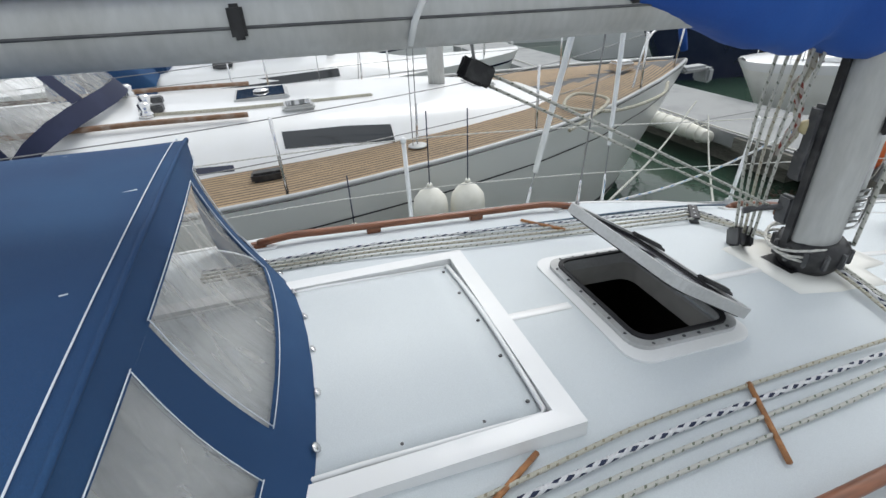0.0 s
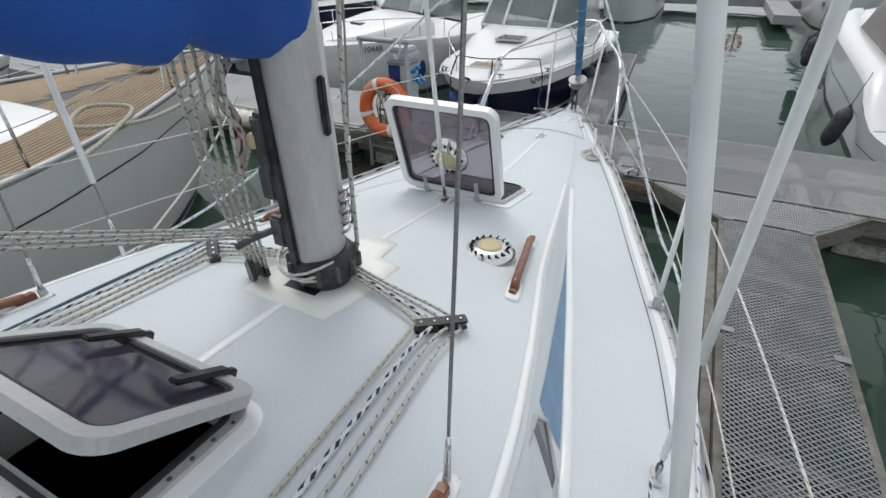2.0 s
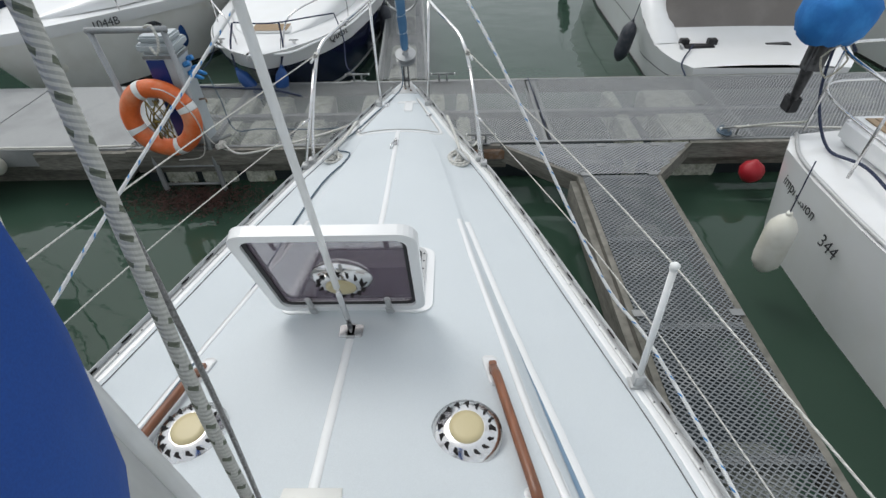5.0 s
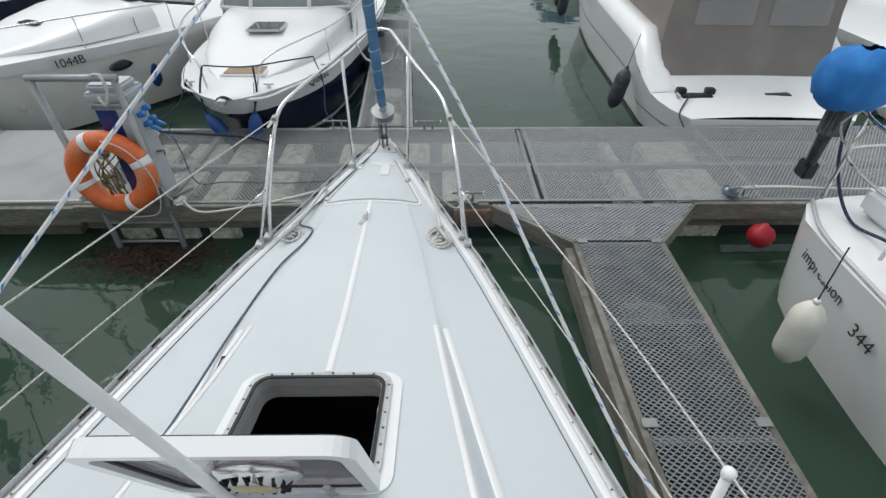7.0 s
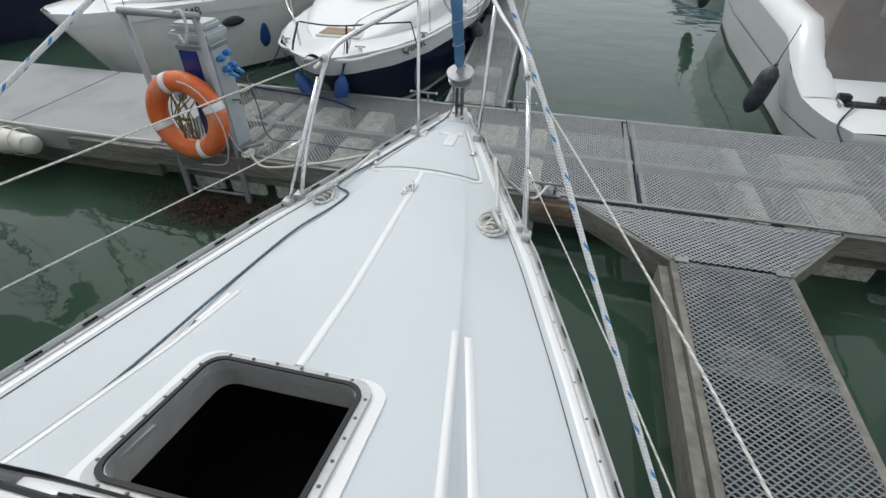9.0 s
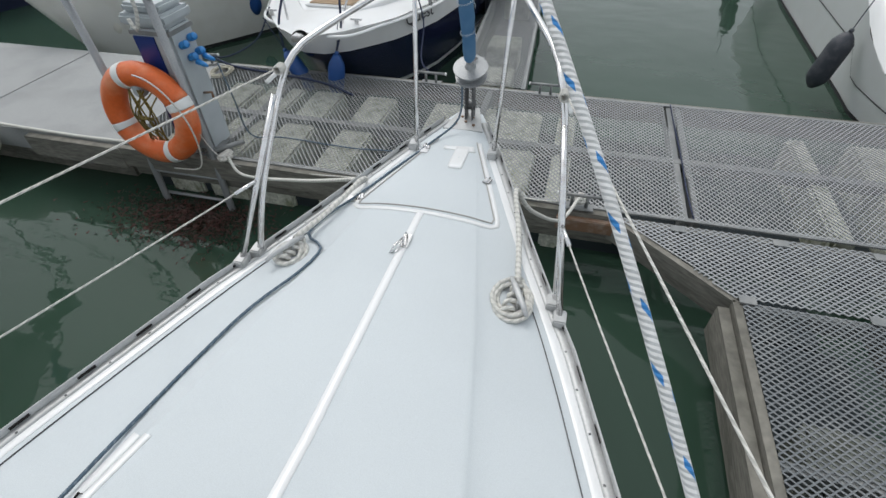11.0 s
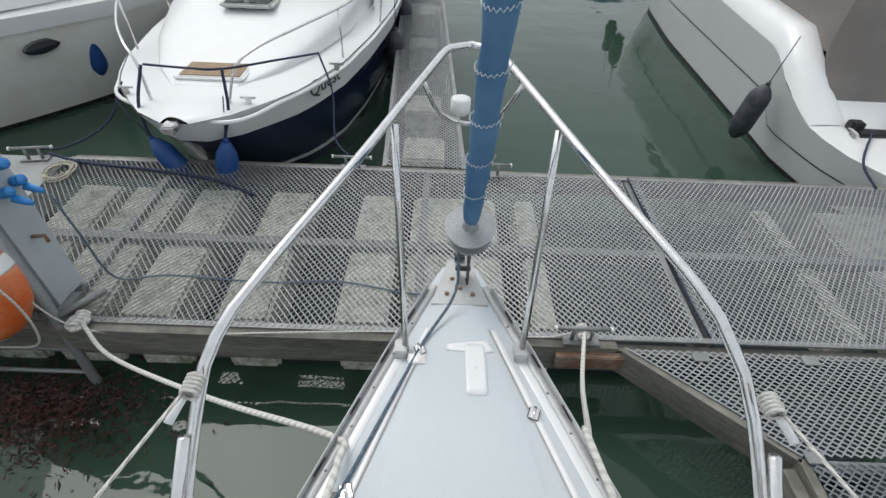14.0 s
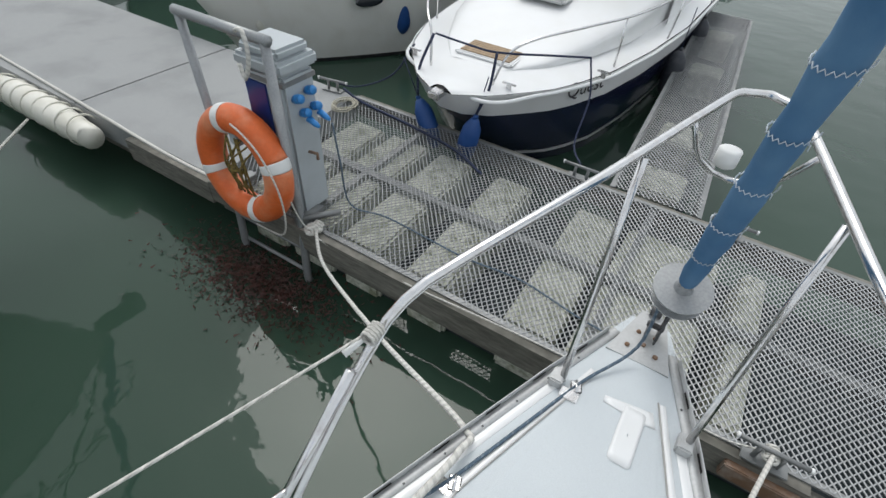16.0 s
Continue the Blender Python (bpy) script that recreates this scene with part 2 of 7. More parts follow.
ROPE_RED = rope_mat("red_fleck_rope", (0.55, 0.50, 0.46), (0.30, 0.07, 0.05), 0.045, 0.4)
ROPE_BLUEF = rope_mat("blue_fleck_rope", (0.76, 0.77, 0.76), (0.05, 0.26, 0.62), 0.085, 0.17, 1.0, 0.008)
ROPE_BLUE = rope_mat("slate_blue_rope", (0.10, 0.15, 0.20), (0.2, 0.25, 0.3), 0.03, 0.3)
ROPE_NAVY = rope_mat("navy_rope", (0.02, 0.03, 0.07), (0.08, 0.1, 0.16), 0.03, 0.3)
ROPE_GOLD = rope_mat("old_gold_rope", (0.26, 0.19, 0.05), (0.1, 0.08, 0.03), 0.03, 0.4)


def water_mat():
    m = bpy.data.materials.new("harbour_water")
    m.use_nodes = True
    n, l = m.node_tree.nodes, m.node_tree.links
    b = n["Principled BSDF"]
    b.inputs["Roughness"].default_value, b.inputs["IOR"].default_value = 0.03, 1.34
    tc, big = n.new("ShaderNodeTexCoord"), n.new("ShaderNodeTexNoise")
    big.inputs["Scale"].default_value = 0.25
    l.new(tc.outputs["Object"], big.inputs["Vector"])
    mix = n.new("ShaderNodeMix")
    mix.data_type = "RGBA"
    mix.inputs["A"].default_value, mix.inputs["B"].default_value = (0.020, 0.044, 0.029, 1), (0.042, 0.074, 0.054, 1)
    l.new(big.outputs["Fac"], mix.inputs["Factor"])
    l.new(mix.outputs["Result"], b.inputs["Base Color"])
    swell, ripple, bp, bp2 = (n.new("ShaderNodeTexNoise"), n.new("ShaderNodeTexNoise"), n.new("ShaderNodeBump"), n.new("ShaderNodeBump"))
    swell.inputs["Scale"].default_value, ripple.inputs["Scale"].default_value = 1.1, 6.0
    swell.inputs["Detail"].default_value = 2
    for t in (swell, ripple):
        l.new(tc.outputs["Object"], t.inputs["Vector"])
    bp.inputs["Distance"].default_value, bp2.inputs["Distance"].default_value = 0.018, 0.0022
    l.new(swell.outputs["Fac"], bp.inputs["Height"])
    l.new(ripple.outputs["Fac"], bp2.inputs["Height"])
    l.new(bp.outputs[0], bp2.inputs["Normal"])
    l.new(bp2.outputs[0], b.inputs["Normal"])
    return m


WATER_M = water_mat()


# ---- mesh helpers ----
def mesh_of(name, verts, faces, uvs=None, smooth=False):
    me = bpy.data.meshes.new(name)
    me.from_pydata([tuple(v) for v in verts], [], faces)
    if uvs is not None:
        layer = me.uv_layers.new(name="UVMap")
        flat = [c for f in uvs for p in f for c in p]
        layer.data.foreach_set("uv", flat)
    if smooth:
        me.polygons.foreach_set("use_smooth", [True] * len(me.polygons))
    me.update()
    return me


def part(name, shape, material, parent=None, label="", kind=""):
    """One mesh object under a thing or a part. shape: a bmesh, a mesh or (verts, faces)."""
    if isinstance(shape, bmesh.types.BMesh):
        me = bpy.data.meshes.new(name)
        bmesh.ops.recalc_face_normals(shape, faces=shape.faces)
        shape.to_mesh(me)
        shape.free()
    elif isinstance(shape, tuple):
        me = mesh_of(name, *shape)
    else:
        me = shape
    if not me.materials:
        me.materials.append(material)
    ob = new(name, me)
    if parent:
        ob.parent = parent
    return tagged(ob, label, kind=kind)


def thing(name, label, category, group="", at=(0, 0, 0), kind=""):
    ob = new(name)
    ob.location = at
    ob.empty_display_size = 0.1
    return tagged(ob, label, category, group, kind)


def box(bm, lo, hi, bevel=0.0, m=None):
    size = [b - a for a, b in zip(lo, hi)]
    mid = [(a + b) / 2 for a, b in zip(lo, hi)]
    r = bmesh.ops.create_cube(bm, size=1.0, matrix=Matrix.Translation(mid) @ Matrix.Diagonal((*size, 1)))
    if bevel:
        edges = list({e for v in r["verts"] for e in v.link_edges})
        vs = bmesh.ops.bevel(bm, geom=edges, offset=bevel, segments=2, affect="EDGES")["verts"]
        verts = list({v for v in r["verts"] if v.is_valid} | set(vs))
    else:
        verts = r["verts"]
    if m is not None:
        bmesh.ops.transform(bm, matrix=m, verts=verts)
    return verts


def boxes(*items, bevel=0.0, m=None):
    bm = bmesh.new()
    for lo, hi in items:
        box(bm, lo, hi, bevel, m)
    return bm


def spline(points, step=0.05):
    """Points along a smooth curve through the given ones."""
    p = [Vector(q) for q in points]
    if len(p) == 2:
        k = max(1, int((p[1] - p[0]).length / max(step, 0.25)))
        return [p[0].lerp(p[1], i / k) for i in range(k + 1)]
    ext = [2 * p[0] - p[1], *p, 2 * p[-1] - p[-2]]
    out = []
    for a, b, c, d in zip(ext, ext[1:], ext[2:], ext[3:]):
        k = max(1, int((c - b).length / step))
        for i in range(k):
            t = i / k
            out.append(0.5 * ((2 * b) + (c - a) * t + (2 * a - 5 * b + 4 * c - d) * t * t + (3 * b - a - 3 * c + d) * t ** 3))
    return out + [p[-1]]


def tube(points, r, n=8, smooth_path=True, step=0.05, cap=True, flat=1.0):
    """A round rod, pipe or rope along points, with u in metres along it and v round it. r may be a list."""
    pts = spline(points, step) if smooth_path else [Vector(p) for p in points]
    rad = [r] * len(pts) if isinstance(r, (int, float)) else list(np.interp(np.linspace(0, 1, len(pts)), np.linspace(0, 1, len(r)), r))
    verts, faces, uvs, run = [], [], [], 0.0
    side = None
    for i, p in enumerate(pts):
        way = (pts[min(i + 1, len(pts) - 1)] - pts[max(i - 1, 0)]).normalized()
        if side is None:
            side = way.orthogonal().normalized() if abs(way.z) > 0.9 else way.cross(Vector((0, 0, 1))).normalized()
        side = (side - way * side.dot(way)).normalized()
        up = way.cross(side)
        for k in range(n):
            a = 2 * math.pi * k / n
            verts.append(p + side * (rad[i] * math.cos(a)) + up * (rad[i] * flat * math.sin(a)))
        if i:
            before, run = run, run + (p - pts[i - 1]).length
            for k in range(n):
                a, b = (i - 1) * n + k, (i - 1) * n + (k + 1) % n
                faces.append((a, b, b + n, a + n))
                uvs.append(((before, k / n), (before, (k + 1) / n), (run, (k + 1) / n), (run, k / n)))
    if cap:
        for base, order in ((0, range(n - 1, -1, -1)), ((len(pts) - 1) * n, range(n))):
            faces.append(tuple(base + k for k in order))
            uvs.append(tuple((0.0, 0.0) for _ in range(n)))
    return mesh_of("tube", verts, faces, uvs, True)


def rod(name, points, r, material, parent=None, label="", n=8, bend=True, step=0.05):
    return part(name, tube(points, r, n, bend, step), material, parent, label)


def rope(name, points, r, material, label, category="rope", group="", n=8, step=0.04):
    ob = part(name, tube(points, r, n, True, step), material)
    return tagged(ob, label, category, group)


def lathe(profile, n=20, m=None, smooth=True):
    """profile: (radius, z) from bottom to top, turned round z."""
    verts, faces = [], []
    for r, z in profile:
        for k in range(n):
            a = 2 * math.pi * k / n
            verts.append(Vector((r * math.cos(a), r * math.sin(a), z)))
    for i in range(len(profile) - 1):
        for k in range(n):
            a, b = i * n + k, i * n + (k + 1) % n
            faces.append((a, b, b + n, a + n))
    faces += [tuple(range(n - 1, -1, -1)), tuple((len(profile) - 1) * n + k for k in range(n))]
    if m is not None:
        verts = [m @ v for v in verts]
    return mesh_of("turned", verts, faces, None, smooth)


def sheet(rows, thick=0.0, close=False):
    """A skin over rows of points, of equal length."""
    n = len(rows[0])
    verts = [Vector(p) for row in rows for p in row]
    faces = []
    for i in range(len(rows) - 1):
        for k in range(n if close else n - 1):
            a, b = i * n + k, i * n + (k + 1) % n
            faces.append((a, b, b + n, a + n))
    me = mesh_of("skin", verts, faces, None, True)
    if thick:
        bm = bmesh.new()
        bm.from_mesh(me)
        bmesh.ops.recalc_face_normals(bm, faces=bm.faces)
        bmesh.ops.solidify(bm, geom=bm.faces[:], thickness=thick)
        bm.to_mesh(me)
        bm.free()
    return me


def rounded(x0, x1, y0, y1, r, n=5):
    """The outline of a rectangle with round corners."""
    out = []
    for cx, cy, a in ((x1 - r, y1 - r, 0), (x0 + r, y1 - r, 90), (x0 + r, y0 + r, 180), (x1 - r, y0 + r, 270)):
        for i in range(n + 1):
            q = radians(a + 90 * i / n)
            out.append((cx + r * math.cos(q), cy + r * math.sin(q)))
    return out


def ring(outer, inner, z0, z1, zf=None):
    """A flat frame between two outlines of as many points; zf(x, y) adds the ground's height."""
    n = len(outer)
    zf = zf or (lambda x, y: 0.0)
    verts = [(x, y, zf(x, y) + z) for o, z in ((outer, z0), (outer, z1), (inner, z1), (inner, z0)) for x, y in o]
    faces = [(j * n + k, j * n + (k + 1) % n, ((j + 1) % 4) * n + (k + 1) % n, ((j + 1) % 4) * n + k) for j in range(4) for k in range(n)]
    return verts, faces


def plate(outline, z0, z1, zf=None):
    n = len(outline)
    zf = zf or (lambda x, y: 0.0)
    verts = [(x, y, zf(x, y) + z) for z in (z0, z1) for x, y in outline]
    faces = [(k, (k + 1) % n, n + (k + 1) % n, n + k) for k in range(n)] + [tuple(range(n - 1, -1, -1)), tuple(range(n, 2 * n))]
    return verts, faces


def knots(text):
    """A smooth table: "x:y x:y ...", met in between by straight lines."""
    xs, ys = zip(*(tuple(map(float, k.split(":"))) for k in text.split()))
    return lambda v: float(np.interp(v, xs, ys))


def letters(name, text, size, m, material, parent, label=""):
    """Lettering as a mesh, in Blender's own font."""
    cu = bpy.data.curves.new(name, "FONT")
    cu.body, cu.size, cu.extrude = text, size, 0.001
    tmp = bpy.data.objects.new(name, cu)
    scene.collection.objects.link(tmp)
    dg = bpy.context.evaluated_depsgraph_get()
    me = bpy.data.meshes.new_from_object(tmp.evaluated_get(dg))
    bpy.data.objects.remove(tmp)
    me.transform(m)
    me.materials.clear()
    return part(name, me, material, parent, label)


# ---- water and pontoons ----
ground = part("water", ([(-400, -400, WATER), (400, -400, WATER), (400, 400, WATER), (-400, 400, WATER)], [(0, 1, 2, 3)]), WATER_M)
tagged(ground, "calm murky green harbour water between the boats", kind="structure")


def inside(x, y, poly):
    hit = False
    for (x0, y0), (x1, y1) in zip(poly, poly[1:] + poly[:1]):
        if (y0 > y) != (y1 > y) and x < (x1 - x0) * (y - y0) / (y1 - y0) + x0:
            hit = not hit
    return hit


def grating(poly, z, pitch=0.05, row=0.021, along="y", wide=0.0068, thick=0.005):
    """Expanded metal: strands that zigzag and meet their neighbours, over a plan outline."""
    xs, ys = [p[0] for p in poly], [p[1] for p in poly]
    a0, a1, b0, b1 = (min(ys), max(ys), min(xs), max(xs)) if along == "y" else (min(xs), max(xs), min(ys), max(ys))
    verts, faces = [], []
    for j in range(int((b1 - b0) / row) + 1):
        base = b0 + j * row
        run = []
        for i in range(int((a1 - a0) / (pitch / 2)) + 2):
            a = a0 + i * pitch / 2
            b = base + (row * 0.42 if (i + j) % 2 else -row * 0.42)
            run.append((b, a) if along == "y" else (a, b))
        ok = [inside(x, y, poly) for x, y in run]
        prev = None
        for (x, y), use in zip(run, ok):
            if not use:
                prev = None
                continue
            k = len(verts)
            dx, dy = (wide / 2, 0) if along == "y" else (0, wide / 2)
            verts += [(x - dx, y - dy, z - thick), (x - dx, y - dy, z), (x + dx, y + dy, z + 0.002), (x + dx, y + dy, z - thick + 0.002)]
            if prev is not None:
                faces += [(prev + 1, prev + 2, k + 2, k + 1), (prev, prev + 1, k + 1, k), (prev + 2, prev + 3, k + 3, k + 2), (prev + 3, prev, k, k + 3)]
            prev = k
    return verts, faces


def beam(bm, a, b, wide, z0, z1):
    """A straight beam in plan from a to b."""
    a, b = Vector((*a, 0)), Vector((*b, 0))
    way = (b - a).normalized()
    side = Vector((-way.y, way.x, 0)) * wide / 2
    vs = [bm.verts.new((*(p + s * k).xy, z)) for z in (z0, z1) for p, s, k in ((a, side, -1), (b, side, -1), (b, side, 1), (a, side, 1))]
    for f in ((0, 1, 2, 3), (4, 5, 6, 7), (0, 1, 5, 4), (1, 2, 6, 5), (2, 3, 7, 6), (3, 0, 4, 7)):
        bm.faces.new([vs[i] for i in f])


def beams(*items):
    bm = bmesh.new()
    for it in items:
        beam(bm, *it)
    return bm


NEAR, FAR = 8.58, 10.22
WEST, EAST = -3.05, 12.0
pontoon = thing("pontoon", "long grey pontoon with galvanised mesh deck and timber edge", "pontoon", kind="structure")
part("timber_edge", beams(((WEST, NEAR - 0.03), (0.92, NEAR - 0.03), 0.06, 0.36, 0.535), ((2.9, NEAR - 0.03), (EAST, NEAR - 0.03), 0.06, 0.36, 0.535),
                          ((0.92, NEAR - 0.03), (2.9, NEAR - 0.03), 0.06, 0.36, 0.50),
                          ((WEST, FAR + 0.03), (EAST, FAR + 0.03), 0.06, 0.36, 0.535)), TIMBER, pontoon, "weathered grey timber edge beam")
part("lower_timber", beams(((WEST, NEAR + 0.03), (1.0, NEAR + 0.03), 0.05, 0.24, 0.345), ((2.9, NEAR + 0.03), (EAST, NEAR + 0.03), 0.05, 0.24, 0.345)), TIMBER, pontoon)
for k, xx in enumerate((-2.2, -0.2, 1.44, 3.6, 5.6, 7.6, 9.6)):
    part("cross_frame", beams(((xx - 0.03, NEAR + 0.02), (xx - 0.03, FAR - 0.02), 0.04, 0.42, 0.535), ((xx + 0.05, NEAR + 0.02), (xx + 0.05, FAR - 0.02), 0.04, 0.42, 0.535)) if xx == 1.44
         else beams(((xx, NEAR + 0.02), (xx, FAR - 0.02), 0.05, 0.42, 0.535)), GALV_DARK, pontoon)
part("mid_frame", beams(((WEST, 9.32), (EAST, 9.32), 0.07, 0.46, 0.538)), GALV_DARK, pontoon)
part("edge_angle", beams(((WEST, NEAR + 0.01), (EAST, NEAR + 0.01), 0.035, 0.537, 0.548), ((WEST, FAR - 0.01), (EAST, FAR - 0.01), 0.035, 0.537, 0.552)), GALV_DARK, pontoon)
part("mesh_deck", grating([(WEST, NEAR), (1.415, NEAR), (1.375, FAR), (WEST, FAR)], DOCK, 0.048, 0.0195, "y"), GALV, pontoon, "expanded metal walkway mesh", kind="stuff")
part("mesh_deck", grating([(1.465, NEAR), (7.5, NEAR), (7.5, FAR), (1.42, FAR)], DOCK, 0.048, 0.0195, "y"), GALV, pontoon, "expanded metal walkway mesh", kind="stuff")
part("mesh_deck", ([(7.5, NEAR, DOCK), (EAST, NEAR, DOCK), (EAST, FAR, DOCK), (7.5, FAR, DOCK)], [(0, 1, 2, 3)]), GALV_DARK, pontoon)
for x0, x1, rows in ((-0.68, -0.37, 3), (-0.29, 0.33, 3), (0.48, 0.63, 3), (-1.37, -1.06, 3), (-1.92, -1.60, 3), (-2.42, -2.03, 3), (-2.83, -2.50, 3), (2.33, 2.47, 3), (2.78, 3.35, 3), (5.0, 5.5, 3), (5.7, 6.2, 3)):
    for y0, y1 in ((8.66, 9.31), (9.39, 9.95)):
        bm = bmesh.new()
        box(bm, (x0, y0, 0.0), (x1, y1, 0.49), 0.02)
        part("float", bm, FLOAT_TOP, pontoon, "pale algae-stained float under the mesh")

# added slab: blackens the gaps between floats as shade would
part("float_cradle", beams(((WEST, 9.4), (EAST, 9.4), 1.40, -0.15, 0.20)), MESH_SHADE, pontoon, "black slab added under the mesh to paint the shade there")
quay = thing("concrete_pontoon", "grey concrete pontoon section with a joint across it", "pontoon", kind="structure")
part("slab", beams(((-4.86, (NEAR + FAR) / 2), (WEST - 0.005, (NEAR + FAR) / 2), FAR - NEAR, 0.34, 0.545), ((-16.0, (NEAR + FAR) / 2), (-4.88, (NEAR + FAR) / 2), FAR - NEAR, 0.34, 0.545)), CONCRETE, quay, "wet-looking grey concrete slabs")
part("timber_edge", beams(((-4.05, NEAR - 0.035), (WEST, NEAR - 0.035), 0.06, 0.33, 0.52)), TIMBER, quay)
part("float", beams(((-16.0, 9.4), (-3.3, 9.4), 1.3, -0.1, 0.33)), TIMBER, quay)

finger = thing("finger_pontoon", "narrow galvanised mesh finger pontoon beside the yacht", "pontoon", kind="structure")
FA, FB, FY = 1.62, 2.36, 7.93
gus = [(0.95, NEAR - 0.07), (2.88, NEAR - 0.07), (FB, FY), (FA, FY)]
part("mesh_deck", grating(gus, 0.552, 0.046, 0.019, "x", 0.0088), GALV, finger, "expanded metal gusset plate", kind="stuff")
part("mesh_deck", grating([(FA + 0.02, -1.5), (FB - 0.02, -1.5), (FB - 0.02, FY), (FA + 0.02, FY)], 0.55, 0.046, 0.019, "x", 0.0088), GALV_FINGER, finger, "expanded metal walkway mesh", kind="stuff")
part("side_beam", beams(((FA, FY), (FA, -1.6), 0.045, 0.36, 0.54), ((FB, -1.6), (FB, FY), 0.045, 0.36, 0.54),
                        ((0.95, NEAR - 0.06), (FA, FY), 0.045, 0.36, 0.54), ((FB, FY), (2.88, NEAR - 0.06), 0.045, 0.36, 0.54)), TIMBER, finger, "weathered edge beam")
part("timber_edge", beams(((FA - 0.06, FY - 0.03), (FA - 0.06, -1.6), 0.06, 0.28, 0.50)), TIMBER, finger)
# added slabs, painted shade under the finger and its gusset
part("float_cradle", beams((((FA + FB) / 2, FY), ((FA + FB) / 2, -1.5), 0.62, -0.15, 0.22), (((FA + FB) / 2 - 0.2, 8.2), ((FA + FB) / 2 + 0.2, 8.2), 0.45, -0.15, 0.22)), MESH_SHADE, finger)
for yy in (7.9, 7.0, 6.1, 5.2, 4.3, 3.4, 2.5, 1.6):
    part("cross_frame", beams(((FA, yy), (FB, yy), 0.05, 0.44, 0.538)), GALV_DARK, finger)
for yy in (7.1, 5.15, 3.2):
    bm = bmesh.new()
    box(bm, (FA + 0.20, yy - 0.20, 0.0), (FB - 0.18, yy + 0.20, 0.46), 0.03)
    part("float", bm, FLOAT_DARK, finger)
for xx, yy in ((FA + 0.05, FY), (FB - 0.05, FY), (1.35, 8.47), (1.95, 8.47), (2.5, 8.47), (FA + 0.04, 6.2), (FB - 0.04, 6.2), (FA + 0.04, 4.6), (FB - 0.04, 4.6)):
    bm = bmesh.new()
    box(bm, (xx - 0.045, yy - 0.03, 0.553), (xx + 0.045, yy + 0.03, 0.56), 0.002)
    part("fixing_plate", bm, GALV_DARK, finger)

finger2 = thing("far_finger_pontoon", "long narrow mesh finger pontoon beside the small cruiser", "pontoon", kind="structure")
GA, GB, GY = -0.55, 0.10, 15.6
sl = (-0.80, -0.18)
part("mesh_deck", grating([(GA, FAR + 0.06), (GB, FAR + 0.06), (sl[1], GY), (sl[0], GY)], 0.55, 0.048, 0.0195, "y"), GALV, finger2, "expanded metal walkway mesh", kind="stuff")
part("side_beam", beams(((GA, FAR + 0.06), (sl[0], GY), 0.04, 0.36, 0.545), ((GB, FAR + 0.06), (sl[1], GY), 0.04, 0.36, 0.545), ((sl[0], GY), (sl[1], GY), 0.04, 0.36, 0.545)), GALV_DARK, finger2)
# added slab, painted shade under the far finger's mesh
part("float_cradle", beams(((-0.22, FAR + 0.1), (-0.48, GY), 0.5, -0.15, 0.2)), MESH_SHADE, finger2)
for yy in (10.7, 11.6, 13.4, 14.8):
    bm = bmesh.new()
    k = (yy - FAR) / (GY - FAR)
    box(bm, (GA + 0.14 - 0.25 * k, yy - 0.2, 0.0), (GB - 0.14 - 0.28 * k, yy + 0.2, 0.48), 0.02)
    part("float", bm, FLOAT_TOP, finger2)

far_pontoon = thing("distant_pontoon", "distant grey pontoon across the basin", "pontoon", kind="structure")
part("slab", beams(((-30.0, 30.0), (40.0, 30.0), 2.0, 0.3, 0.6), ((-4.5, 24.0), (-4.5, 29.0), 0.8, 0.3, 0.58), ((3.5, 24.0), (3.5, 29.0), 0.8, 0.3, 0.58)), CONCRETE, far_pontoon)


# ---- the yacht walked on ----
half_beam = knots("0:1.50 2.5:1.48 3.6:1.42 4.2:1.37 4.44:1.33 4.8:1.265 5.1:1.19 5.7:1.015 6.2:0.87 6.8:0.68 7.25:0.495 7.65:0.345 7.9:0.25 8.24:0.11 8.33:0.07")
z_mid = knots("0:2.0 2.4:1.95 3.4:1.875 4.2:1.795 5.2:1.63 5.87:1.465 6.3:1.405 7.15:1.36 7.9:1.31 8.35:1.29")
z_roof_edge = knots("0:1.95 2.4:1.90 3.4:1.83 4.2:1.73 5.2:1.555 5.87:1.425 6.3:1.375 7.15:1.335 7.9:1.305 8.35:1.29")
z_side_in = knots("0:1.52 3.0:1.50 4.2:1.455 5.2:1.385 6.3:1.365 7.15:1.33 7.9:1.303 8.35:1.29")
z_edge = knots("0:1.49 2.5:1.46 4.17:1.42 5.2:1.34 6.95:1.285 7.9:1.29 8.35:1.29")
roof_in = knots("0:0.95 3.0:0.90 3.5:0.885 3.9:0.845 4.25:0.78 4.85:0.65 5.6:0.535 6.3:0.43 6.8:0.35 7.65:0.18 8.33:0.035")
roof_out = knots("0:1.09 3.0:1.07 3.85:0.99 4.2:0.92 4.9:0.765 5.6:0.60 6.3:0.445 6.8:0.36 7.65:0.19 8.33:0.04")


def deck_z(x, y):
    """The height of the yacht's deck and coachroof."""
    a, i, o, b = abs(x), roof_in(y), roof_out(y), half_beam(y)
    if a <= i:
        return z_mid(y) + (z_roof_edge(y) - z_mid(y)) * (a / i) ** 2
    if a <= o:
        return z_roof_edge(y) + (z_side_in(y) - z_roof_edge(y)) * (a - i) / (o - i)
    return z_side_in(y) + (z_edge(y) - z_side_in(y)) * min(1.2, (a - o) / (b - o))


HOLES = ((-0.225, 0.235, 3.245, 3.575), (-0.26, 0.23, 5.40, 5.83))


